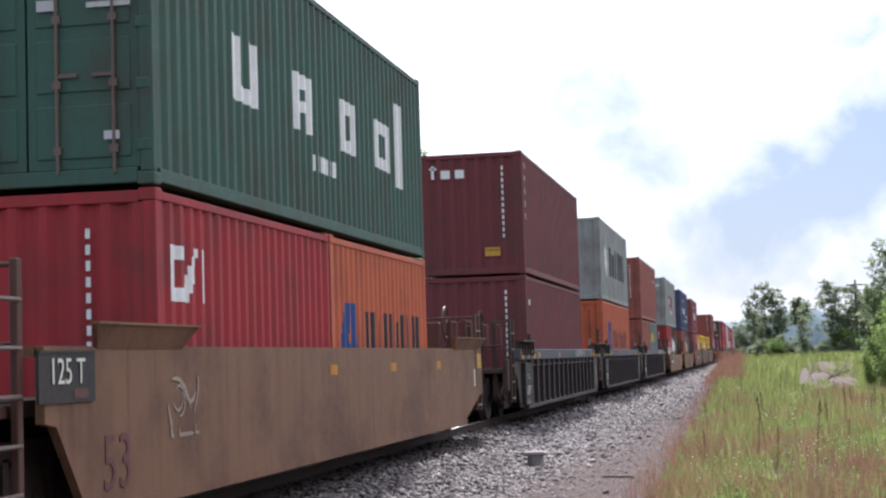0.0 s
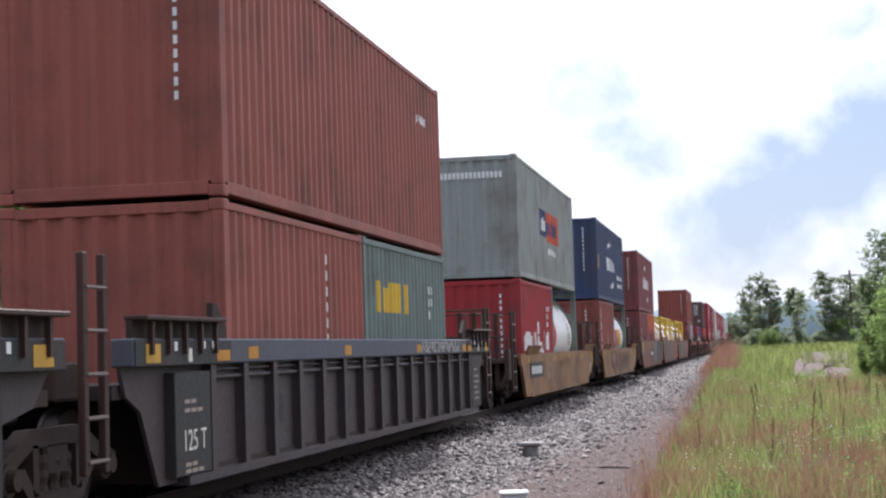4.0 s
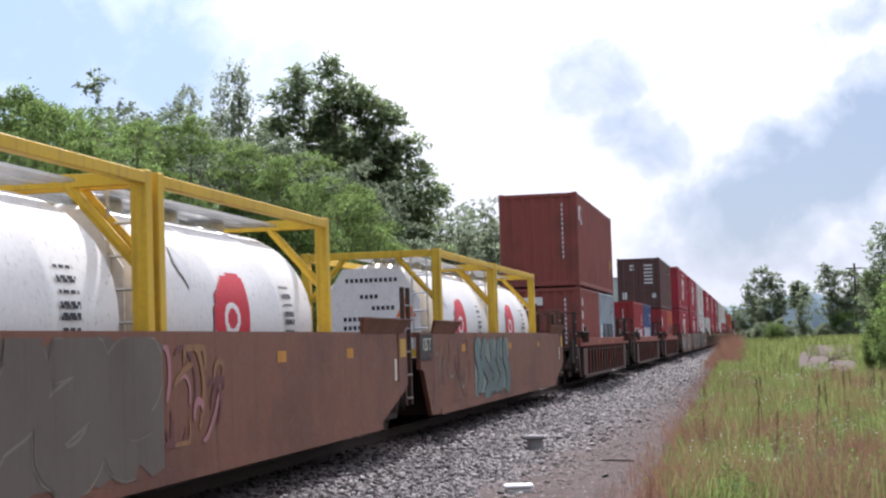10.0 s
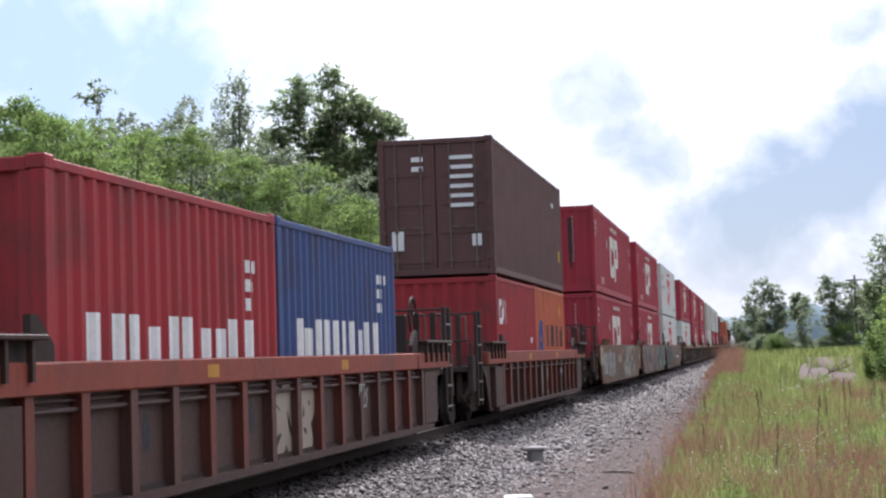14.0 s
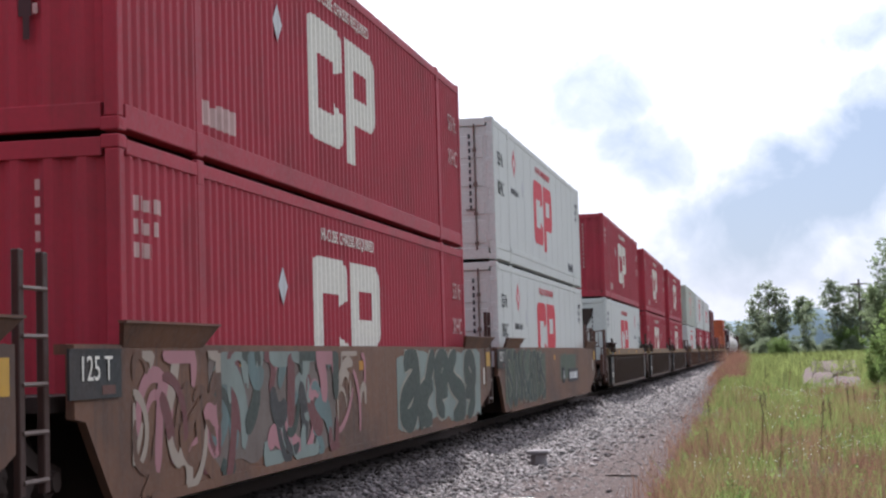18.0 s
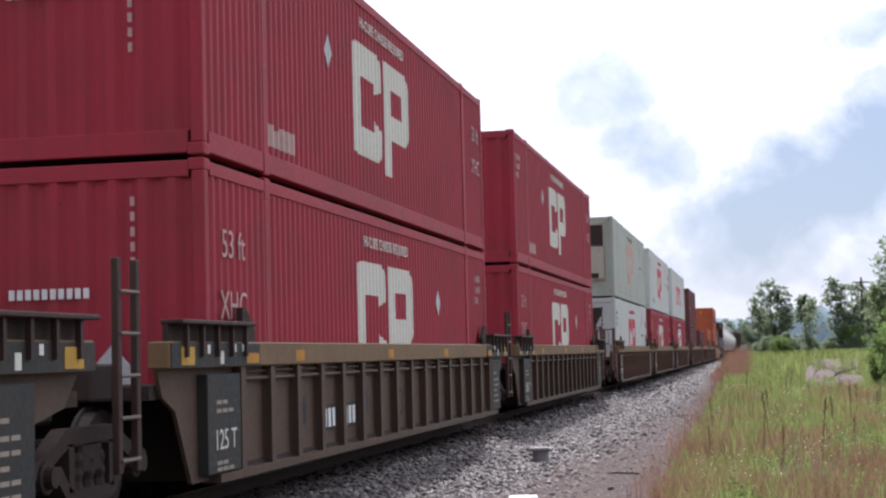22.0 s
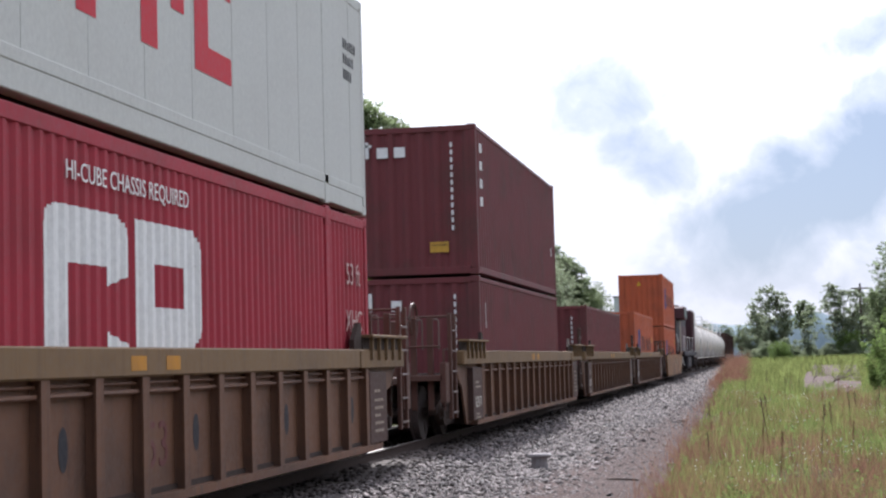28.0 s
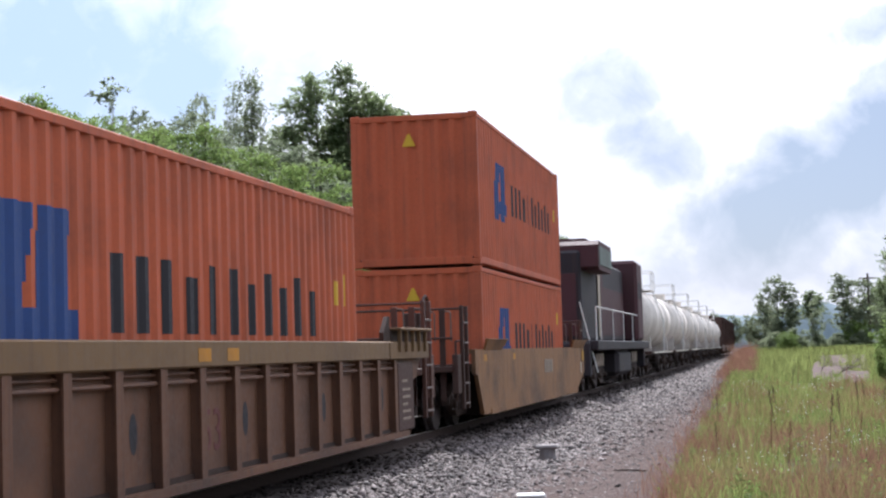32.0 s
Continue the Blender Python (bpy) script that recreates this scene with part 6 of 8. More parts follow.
for c in (0, 20.7, 41.1):
    orange_tabs(W10, c, 9.55, (-8.8, -5.5, -1.0, 3.0, 8.7), 1.34)
    for y in ((-4.4, -3.41) if c < 30 else (1.56, 2.55)):
        b = part("number_board", "plate_board", lambda bm: block(bm, 0, 0.008, 0, 0.84, -0.15, 0.15), MARK_BLACK, W10, "black number panel on the side plate", m=pose(1.352, c + y, 0.6))
        part("number_marking", "plate_bars", lambda bm: [block(bm, 0.008, 0.012, 0.06 + i * 0.19, 0.18 + i * 0.19, -0.11, 0.11) for i in range(4)], MARK_WHITE, b)
k = fifty(341.5, BASE, "smooth", WHITE, "white insulated fifty-three-foot container with a dark cooling unit recess")
cooler(k, False), domestic_marks(k, MARK_RED, small=MARK_BLACK)
for c, z in ((341.5, UP53), (362.2, BASE), (362.2, UP53), (382.6, BASE), (382.6, UP53)):
    k = fifty(c, z, "dom", SCARLET, RIBBED_RED)
    domestic_marks(k, MARK_CREAM, z < 1)
    end_diamond(k, 0.35 if z < 1 else -0.85, 0.85 if z < 1 else 2.2, 0.55, 0.6)
    end_mark("number_marking", [(-0.7 + i * 0.085, -0.64 + i * 0.085, 1.6, 1.7) for i in range(10)], k, MARK_WHITE)
W11 = well_car([406.9, 426.6, 446.6], 9.4, "ribbed", CAR_BROWN, CAR_TAN_SILL, "three-unit brown ribbed well car with a tan top sill", wheel_end=1)
W12 = well_car([470.2, 490.0, 509.7], 9.4, "ribbed", CAR_BROWN, CAR_TAN_SILL, "three-unit brown ribbed well car with a tan top sill", wheel_end=-1)
for w in (W11, W12):
    for c in (0, 19.7, 39.6):
        orange_tabs(w, c, 9.4, (-8.9, -0.6, 0.2), 1.35)
k = fifty(406.9, BASE, "smooth", WHITE, "white insulated fifty-three-foot container with a dark cooling unit recess")
cooler(k, False), domestic_marks(k, MARK_RED, small=MARK_BLACK)
k = fifty(406.9, UP53, "smooth", OLD_WHITE, "aged white insulated container with a cream cooling unit")
cooler(k, True), domestic_marks(k, paint("faded_red", (0.55, 0.30, 0.24)))
for c in (426.6, 446.6):
    k = fifty(c, BASE, "dom", SCARLET, RIBBED_RED)
    domestic_marks(k, MARK_CREAM if c < 430 else MARK_WHITE)
    k = fifty(c, UP53, "smooth", WHITE, "white insulated fifty-three-foot container with a cream cooling unit")
    cooler(k, True)
    if c < 430:
        domestic_marks(k, MARK_RED, small=MARK_BLACK)
    else:
        for i in range(4):
            mark("slab_shape", [(-2.85 + i * 1.38, -2.45 + i * 1.38, 0.85, 2.0), (-2.45 + i * 1.38, -1.75 + i * 1.38, 1.7, 2.0)] + ([(-2.45 + i * 1.38, -1.75 + i * 1.38, 0.85, 1.12)] if i % 3 == 0 else [(-2.1 + i * 1.38, -1.75 + i * 1.38, 1.3, 1.7)]), k, MARK_RED)
        number_side(k, 7.0, 2.1, MARK_BLACK)
k = forty(470.2, BASE, STD, MAROON, "maroon forty-foot container, lower of two")
number_down(k, n=10)
end_mark("word_bars", [(-0.95, -0.88, 1.95, 2.3), (-0.5, -0.3, 1.95, 2.15)], k, MARK_WHITE)
mark("number_marking", [(-5.4, -5.3, 1.6, 2.1), (-5.3, -5.2, 1.3, 1.4)], k, MARK_WHITE)
k = forty(470.2, over(STD), HIGH, MAROON, "maroon forty-foot container with pale bars and a caution plate")
number_down(k, n=12), caution(k)
end_mark("word_bars", [(-0.95, -0.88, 2.3, 2.62), (-0.99, -0.82, 2.52, 2.57), (-0.72, -0.5, 2.3, 2.5), (-0.38, -0.16, 2.3, 2.5)], k, MARK_WHITE)
mark("number_marking", [(-5.5, -5.25, 2.4 - i * 0.35, 2.58 - i * 0.35) for i in range(4)] + [(5.2, 5.4, 1.0, 1.2)], k, MARK_WHITE)
k = forty(490.0, BASE, STD, MAROON, "maroon forty-foot container riding alone in its well")
number_down(k, n=11), mark("number_marking", [(5.0, 5.1, 0.6 + i * 0.18, 0.72 + i * 0.18) for i in range(7)], k, MARK_WHITE)
ORANGE_FORTY = "orange forty-foot container with a blue mark and dark bars"
for c, z, h in ((509.7, BASE, HIGH), (531.5, BASE, STD), (531.5, over(STD), HIGH)):
    k = forty(c, z, h, ORANGE, ORANGE_FORTY)
    liner_logo(k, -4.2, -2.65, h - 1.9, h - 0.74), fit_word(k, -1.97, 4.58, h - 1.68, h - 1.02, 11, MARK_BLACK, 23, fill=0.5)
    end_mark("warning_triangle", [(-0.21 + 0.018 * i, 0.03 - 0.018 * i, h - 0.62 + 0.04 * i, h - 0.58 + 0.04 * i) for i in range(6)], k, YELLOW)
    mark("warning_triangle", [(5.1, 5.3, 1.6, 1.9)], k, YELLOW), mark("warning_strip", [(5.5, 5.65, 1.6, 2.0)], k, YELLOW)
W13 = well_car([531.5], 8.4, "smooth", CAR_OCHRE, CAR_OCHRE, "ochre smooth-sided well car, grimy", top=1.35, wheel_end=-1, plate=False)
orange_tabs(W13, 0, 8.4, (-7.4, -4.0), 1.2)
part("number_marking", "wide_number_bars", lambda bm: None, GRAFFITI[5], W13, m=pose(1.474, 0.5, 0.95))


# ---- the engine in the middle of the train, and the tank cars behind it ----
def engine(u):
    ob = thing("locomotive", "dark diesel locomotive with overhanging radiator and pale handrails", "locomotive")
    TRAIN.append((ob, u, TRACK_X, RAIL_TOP))

    def frame_(bm):
        block(bm, -1.52, 1.52, -10.6, 10.6, 1.25, 1.55, 0.03)
        block(bm, -1.3, 1.3, -10.9, -10.5, 0.5, 1.5, 0.04)
        block(bm, -1.3, 1.3, 10.5, 10.9, 0.5, 1.5, 0.04)
    part("main_frame", "engine_frame", frame_, LOCO_BLACK, ob)

    def hood(bm):
        block(bm, -0.95, 0.95, -9.6, 5.2, 1.55, 4.3, 0.08)
    part("long_hood", "engine_hood", hood, LOCO_BLACK, ob)

    def wings(bm):
        prism(bm, [(-9.5, 3.8), (-9.2, 3.7), (-5.6, 3.7), (-5.3, 3.8), (-5.3, 4.45), (-5.5, 4.58), (-9.3, 4.58), (-9.5, 4.45)], -1.5, 1.5)
        block(bm, -1.1, 1.1, -9.1, -5.7, 4.58, 4.68, 0.03)
    part("radiator", "engine_radiator", wings, LOCO_RED, ob, "overhanging radiator housing")
    part("radiator_screen", "engine_screen", lambda bm: block(bm, 1.5, 1.53, -9.3, -5.5, 3.85, 4.42, 0.01), TEAL_GREY, ob)

    def cab(bm):
        block(bm, -1.5, 1.5, 5.3, 8.0, 1.55, 4.7, 0.12)
        block(bm, -0.9, 0.9, 8.0, 9.8, 1.55, 3.1, 0.15)
    part("cab", "engine_cab", cab, LOCO_RED, ob)
    for y in (5.7, 6.8):
        part("cab_window", "engine_window", lambda bm: block(bm, 1.5, 1.512, 0, 0.8, 3.2, 3.85), LOCO_BLACK, ob, m=pose(0, y, 0))
    for i in range(9):
        part("hood_door", "engine_door", lambda bm: block(bm, 0.95, 0.975, 0.04, 0.9, 1.75, 3.4, 0.01), LOCO_RED, ob, m=pose(0, -3.1 + i * 0.88, 0))
    part("end_panel", "engine_end_panel", lambda bm: block(bm, -0.8, 0.8, -9.63, -9.6, 1.7, 3.6, 0.01), LOCO_RED, ob, "dark red end panel")
    for i, y in enumerate((-4.9, -4.0)):
        part("side_panel", "engine_side_panel", lambda bm: block(bm, 0.975, 1.0, 0, 0.7, 1.7, 4.1, 0.01), CREAM if i == 0 else LOCO_RED, ob, "faded hood side panel", m=pose(0, y, 0))
    part("exhaust_stack", "engine_stack", lambda bm: block(bm, -0.35, 0.35, -0.6, 0.6, 4.4, 4.8, 0.03), LOCO_BLACK, ob)
    part("fuel_tank", "engine_fuel", lambda bm: block(bm, -1.4, 1.4, -2.6, 2.6, 0.35, 1.25, 0.15), LOCO_BLACK, ob)

    def rails(bm):
        for sx in (-1, 1):
            pts = [(sx * 1.46, -10.4, 1.55), (sx * 1.46, -10.4, 2.55), (sx * 1.46, 5.1, 2.55)]
            tube(bm, pts, 0.022, 6)
            tube(bm, [(sx * 1.0, -10.6, 2.7), (sx * 1.46, -10.4, 0.6)], 0.022, 6)
            for i in range(4):
                tube(bm, [(sx * 1.46, -9.0 + i * 4, 1.55), (sx * 1.46, -9.0 + i * 4, 2.55)], 0.02, 6)
    part("handrail", "engine_rails", rails, MARK_WHITE, ob, "pale tubular handrail")
    for sy in (-1, 1):
        for dy in (-1.0, 1.0):
            truck(ob, sy * 6.9 + dy * 0.95)

        def stripe(bm, sy=sy):
            for i in range(5):
                prism(bm, [(-1.0 + i * 0.5, 0.75), (-0.75 + i * 0.5, 0.75), (-0.6 + i * 0.5, 1.15), (-0.85 + i * 0.5, 1.15)], 1.12, 1.17)
        part("bogie_cover", "engine_cover", stripe, GRAFFITI[5], ob, m=pose(0, sy * 6.9, 0))
    return ob


def tank_car(u, dirt):
    ob = thing("tank_car", "pale grey tank car streaked with dirt, with a railed top platform", "tank car", "tank cars of the train")
    TRAIN.append((ob, u, TRACK_X, RAIL_TOP))

    def shell(bm):
        lathe(bm, (0, -8.0, 2.62), (0, 8.0, 2.62), ((0, 0.3), (0.006, 0.8), (0.022, 1.2), (0.045, 1.42), (0.25, 1.42), (0.252, 1.45), (0.258, 1.45), (0.26, 1.42), (0.5, 1.42), (0.502, 1.45), (0.508, 1.45),
                                                 (0.51, 1.42), (0.75, 1.42), (0.752, 1.45), (0.758, 1.45), (0.76, 1.42), (0.955, 1.42), (0.978, 1.2), (0.994, 0.8), (1, 0.3)), 36)
    part("tank", "tank_car_shell", shell, TANK_GREY, ob, smooth=True)

    def frame_(bm):
        block(bm, -0.35, 0.35, -8.6, 8.6, 0.9, 1.2, 0.02)
        for sy in (-1, 1):
            block(bm, -1.45, 1.45, sy * 7.0, sy * 8.6, 1.0, 1.12, 0.01)
        block(bm, 1.3, 1.42, -8.4, 8.4, 1.0, 1.1)
        block(bm, -1.42, -1.3, -8.4, 8.4, 1.0, 1.1)
    part("underframe", "tank_car_frame", frame_, CAR_DARK, ob)
    for sy in (-1, 1):
        part("saddle", ("tank_car_saddle", sy), lambda bm, sy=sy: prism(bm, [(sy * 6.0, 1.0), (sy * 6.4, 1.0), (sy * 6.35, 1.9), (sy * 6.05, 1.9)], -1.25, 1.25), TANK_GREY, ob)
    part("side_sill", "tank_car_sill", lambda bm: block(bm, 1.42, 1.45, -8.3, 8.3, 1.02, 1.08), MARK_CREAM, ob, "pale running board edge")

    def dome(bm):
        lathe(bm, (0, 0, 3.95), (0, 0, 4.45), ((0, 0.5), (0.8, 0.5), (0.85, 0.55), (1, 0.5)), 18)
        block(bm, -1.0, 1.0, -1.3, 1.3, 4.0, 4.05)
    part("dome", "tank_car_dome", dome, TANK_GREY, ob)

    def cage(bm):
        for x in (-1.0, 1.0):
            for y in (-1.3, 0, 1.3):
                tube(bm, [(x, y, 4.0), (x, y, 4.95)], 0.025, 5)
            for z in (4.5, 4.95):
                tube(bm, [(x, -1.3, z), (x, 1.3, z)], 0.022, 5)
        for y in (-1.3, 1.3):
            tube(bm, [(-1, y, 4.95), (1, y, 4.95)], 0.022, 5)
        for x in (1.47,):
            for y in (-0.25, 0.25):
                tube(bm, [(x, y, 1.1), (x, y, 2.6), (1.0, y, 4.0)], 0.025, 5)
            for i in range(6):
                tube(bm, [(x, -0.25, 1.3 + i * 0.25), (x, 0.25, 1.3 + i * 0.25)], 0.018, 5)
    part("platform_railing", "tank_car_cage", cage, MARK_WHITE, ob)
    for sy in (-1, 1):
        truck(ob, sy * 6.4)
        part("coupler", ("coupler", sy), lambda bm: None, IRON, ob, m=pose(0, sy * 7.4, 0))
    return ob


def hopper_car(u):
    ob = thing("hopper_car", "dark covered hopper car with ribbed sides", "hopper car", "hopper cars of the train")
    TRAIN.append((ob, u, TRACK_X, RAIL_TOP))

    def body(bm):
        prism(bm, [(-7.6, 1.3), (-5.5, 0.6), (5.5, 0.6), (7.6, 1.3), (7.6, 4.4), (-7.6, 4.4)], -1.5, 1.5)
        block(bm, -0.5, 0.5, -7.2, 7.2, 4.4, 4.55)
        for i in range(14):
            block(bm, 1.5, 1.58, -7.2 + i * 1.1, -7.1 + i * 1.1, 1.3, 4.4)
    part("body", "hopper_body", body, CAR_DARK, ob)
    for sy in (-1, 1):
        truck(ob, sy * 6.6)
        part("coupler", ("coupler", sy), lambda bm: None, IRON, ob, m=pose(0, sy * 7.0, 0))
    return ob


engine(554.3)
for i in range(6):
    tank_car(575.9 + i * 18.4, i)
for i in range(4):
    hopper_car(685.6 + i * 17.6)

# ---- ground, track and ballast ----
rng = np.random.default_rng(7)


def from_arrays(name, verts, faces, material, smooth=False):
    me = bpy.data.meshes.new(name)
    me.from_pydata(verts, [], faces)
    me.materials.append(material)
    if smooth:
        for p in me.polygons:
            p.use_smooth = True
    return new(name, me)


def fast_mesh(name, verts, quads, material):
    """A mesh of equal-sided faces from arrays."""
    me = bpy.data.meshes.new(name)
    n, k = quads.shape
    me.vertices.add(len(verts))
    me.vertices.foreach_set("co", np.asarray(verts, np.float32).ravel())
    me.loops.add(n * k)
    me.loops.foreach_set("vertex_index", quads.astype(np.int32).ravel())
    me.polygons.add(n)
    me.polygons.foreach_set("loop_start", np.arange(0, n * k, k, dtype=np.int32))
    me.polygons.foreach_set("loop_total", np.full(n, k, np.int32))
    me.materials.append(material)
    me.update()
    me.validate()
    return me


BED = [(-11.5, 0.0), (-9.6, 0.0), (-8.3, 0.24), (-4.75, 0.24), (-3.9, 0.10), (-3.0, 0.03), (-1.2, 0.015), (-0.4, 0.0)]


def bed_height(x):
    for (x0, z0), (x1, z1) in zip(BED, BED[1:]):
        if x0 <= x <= x1:
            return z0 + (z1 - z0) * (x - x0) / (x1 - x0)
    return 0.0


g = from_arrays("ground", [(-2500, -900, -0.02), (2500, -900, -0.02), (2500, 4500, -0.02), (-2500, 4500, -0.02)], [(0, 1, 2, 3)], SOIL)
tagged(g, "flat weedy ground beside the railway", "ground", kind="structure")
ys = [-560, -300, -120, -40, 0, 10, 20, 35, 60, 100, 160, 260, 420, 700, 1100]
bed = from_arrays("ballast_bed", [(x, y, z + 0.004) for y in ys for x, z in BED],
                  [(r * len(BED) + i, r * len(BED) + i + 1, (r + 1) * len(BED) + i + 1, (r + 1) * len(BED) + i) for r in range(len(ys) - 1) for i in range(len(BED) - 1)], BALLAST_BED)
tagged(bed, "grey crushed-stone ballast bed under the track", "ballast", kind="structure")


def stones(n, x0, x1, y0, y1, size, seed):
    r = np.random.default_rng(seed)
    # more stones where the camera is nearer
    q = r.random(n)
    y = y0 * (y1 / y0) ** q
    x = r.uniform(x0, x1, n) + np.abs(r.normal(0, 0.45, n)) * (x1 > -4)
    z = np.interp(x, [b[0] for b in BED], [b[1] for b in BED])
    s = size * r.uniform(0.5, 1.25, n) ** 1.0 * np.where(r.random(n) < 0.12, 1.6, 1.0) * (y / y0) ** 0.35
    base = np.array([(1, 0, 0), (0, 1, 0), (-1, 0, 0), (0, -1, 0), (0, 0, 0.8), (0, 0, -0.8)], float)
    v = base[None] * r.uniform(0.55, 1.25, (n, 6, 3)) + r.normal(0, 0.16, (n, 6, 3))
    a, t = r.uniform(0, 6.28, n), r.uniform(-0.7, 0.7, n)
    ct, st = np.cos(t)[:, None], np.sin(t)[:, None]
    vx, vy, vz = v[..., 0], v[..., 1] * ct - v[..., 2] * st, v[..., 1] * st + v[..., 2] * ct
    ca, sa = np.cos(a)[:, None], np.sin(a)[:, None]
    vx, vy = vx * ca - vy * sa, vx * sa + vy * ca
    out = np.stack([vx * s[:, None] + x[:, None], vy * s[:, None] + y[:, None], vz * s[:, None] * 0.8 + z[:, None] + s[:, None] * 0.3], -1)
    f = np.array([(0, 1, 4), (1, 2, 4), (2, 3, 4), (3, 0, 4), (1, 0, 5), (2, 1, 5), (3, 2, 5), (0, 3, 5)])
    faces = (f[None] + 6 * np.arange(n)[:, None, None]).reshape(-1, 3)
    return out.reshape(-1, 3), faces


dirt = [(-3.25, 0), (-1.9, 0.006), (-0.5, 0.004)]
rows = [-60, -30, -12, -4, 0, 4, 9, 13, 17, 20, 23, 26, 29, 32, 36, 40, 45, 50, 56, 63, 71, 80, 95, 120, 160, 260]
v = [(x + (0.25 * math.sin(y * 0.9) + 0.15 * math.sin(y * 2.3) if i == 0 else -0.013 * y if i == 2 else -0.006 * y), y, float(np.interp(x, [b[0] for b in BED], [b[1] for b in BED])) + 0.010 + z) for y in rows for i, (x, z) in enumerate(dirt)]
tagged(from_arrays("cess_path", v, [(r * 3 + i, r * 3 + i + 1, r * 3 + i + 4, r * 3 + i + 3) for r in range(len(rows) - 1) for i in range(2)], CESS), "trodden brown dirt beside the ballast", "dirt", kind="structure")

# the stones along the rails carry the train's shade in their colour
for label, n, x0, x1, y0, y1, size, stone in (("grey crushed stones of the ballast shoulder", 52000, -4.9, -3.05, 13.0, 190.0, 0.031, GRAVEL), ("sparse crushed stones on the trodden cess", 15000, -3.3, -2.2, 14.0, 120.0, 0.018, GRAVEL),
                                       ("scattered stones on the trodden dirt", 5000, -2.4, -1.0, 14.0, 90.0, 0.016, GRAVEL), ("crushed stones along the rails, darkened for the train's shade", 15000, -8.2, -4.7, 10.0, 120.0, 0.03, SHADE_GRAVEL)):
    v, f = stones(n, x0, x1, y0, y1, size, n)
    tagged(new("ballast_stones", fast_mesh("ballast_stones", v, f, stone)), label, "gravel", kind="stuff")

for label, n, x0, x1, stone in (("crushed stones of the near shoulder", 5000, -4.72, -3.2, GRAVEL), ("stones on the near cess", 1000, -3.2, -0.9, GRAVEL), ("stones of the near track, darkened for the train's shade", 4000, -8.2, -4.6, SHADE_GRAVEL)):
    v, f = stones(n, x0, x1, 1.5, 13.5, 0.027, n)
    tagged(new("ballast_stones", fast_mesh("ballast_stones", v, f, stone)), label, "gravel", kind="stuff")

# a dark sheet laid where the train's shade falls
shade_strip = from_arrays("oily_bed", [(x, y, 0.25) for y in ys for x in (-8.2, -4.85)], [(2 * r, 2 * r + 1, 2 * r + 3, 2 * r + 2) for r in range(len(ys) - 1)], SHADE_GRAVEL)
tagged(shade_strip, "ballast between and beside the rails with the train's shade painted in", "ballast", kind="structure")

track = thing("railway_track", "standard railway track of worn steel rails on timber sleepers", "railway track", kind="structure")
for sx in (-1, 1):
    def rail(bm, sx=sx):
        x = TRACK_X + sx * 0.755
        prof = [(-0.07, 0.23), (0.07, 0.23), (0.07, 0.245), (0.012, 0.27), (0.012, 0.36), (0.036, 0.37), (0.036, 0.395), (0.028, 0.4), (-0.028, 0.4), (-0.036, 0.395), (-0.036, 0.37), (-0.012, 0.36), (-0.012, 0.27), (-0.07, 0.245)]
        a = [bm.verts.new((x + p, -560, z)) for p, z in prof]
        b = [bm.verts.new((x + p, 1100, z)) for p, z in prof]
        for i in range(len(prof)):
            bm.faces.new((a[i], a[(i + 1) % len(prof)], b[(i + 1) % len(prof)], b[i]))
    top = part("rail", ("rail", sx), rail, RAIL_RUST, track)
    part("running_surface", ("running_surface", sx), lambda bm, x=TRACK_X + sx * 0.755: block(bm, x - 0.022, x + 0.022, -560, 1100, 0.401, 0.403), STEEL, top)
for i in range(150):
    part("sleeper", "sleeper", lambda bm: block(bm, -1.3, 1.3, -0.11, 0.11, 0.1, 0.255, 0.012), TIMBER, track, m=pose(TRACK_X, 6 + i * 0.53, 0, 0, 0, 0.6 * math.sin(i * 7.1)))

# small concrete markers on the gravel
mk = thing("concrete_marker", "weathered concrete stub with a wider pale cap", "marker", at=pose(-3.3, 24.6, 0.03))
part("stub", "marker_stub", lambda bm: lathe(bm, (0, 0, 0), (0, 0, 0.2), ((0, 0.17), (0.1, 0.13), (1, 0.12)), 12), CONCRETE, mk)
part("cap", "marker_cap", lambda bm: block(bm, -0.17, 0.17, -0.15, 0.15, 0.2, 0.26, 0.02), CONCRETE, mk)
mk = thing("white_block", "pale painted block lying on the gravel", "marker", at=pose(-2.63, 18.1, 0.02, 0, 0, 12))
part("body", "white_block_body", lambda bm: block(bm, -0.14, 0.14, -0.12, 0.12, 0.0, 0.07, 0.02), MARK_WHITE, mk)
part("cap", "white_block_cap", lambda bm: block(bm, -0.16, 0.16, -0.14, 0.14, 0.07, 0.11, 0.015), MARK_WHITE, mk)

for x, y, turn, s in ((-2.3, 19.5, 20, 0.4), (-1.9, 22.5, 75, 0.5), (-2.5, 27.0, -35, 0.45), (-1.8, 31.0, 10, 0.5), (-2.6, 36.0, 60, 0.6), (-2.2, 17.0, -60, 0.35), (-2.0, 42.0, 30, 0.6)):
    o = part("timber_splinter", "timber_splinter", lambda bm: prism(bm, [(-0.5, 0.0), (0.42, 0.0), (0.5, 0.03), (0.2, 0.07), (-0.45, 0.05)], -0.05, 0.05), TIMBER, None, m=pose(x, y, 0.03, 0, 0, turn))
    o.scale = (s, s, s)
    tagged(o, "dark splinter of old sleeper timber on the dirt", "splinter", "timber splinters")

# the pale clearing on the right, with sticks
LEFT_EDGE = [(61, 2.3), (76, 1.9), (86, 2.1), (100, 2.5), (130, 3.4), (165, 4.9), (205, 6.3), (330, 11.5)]
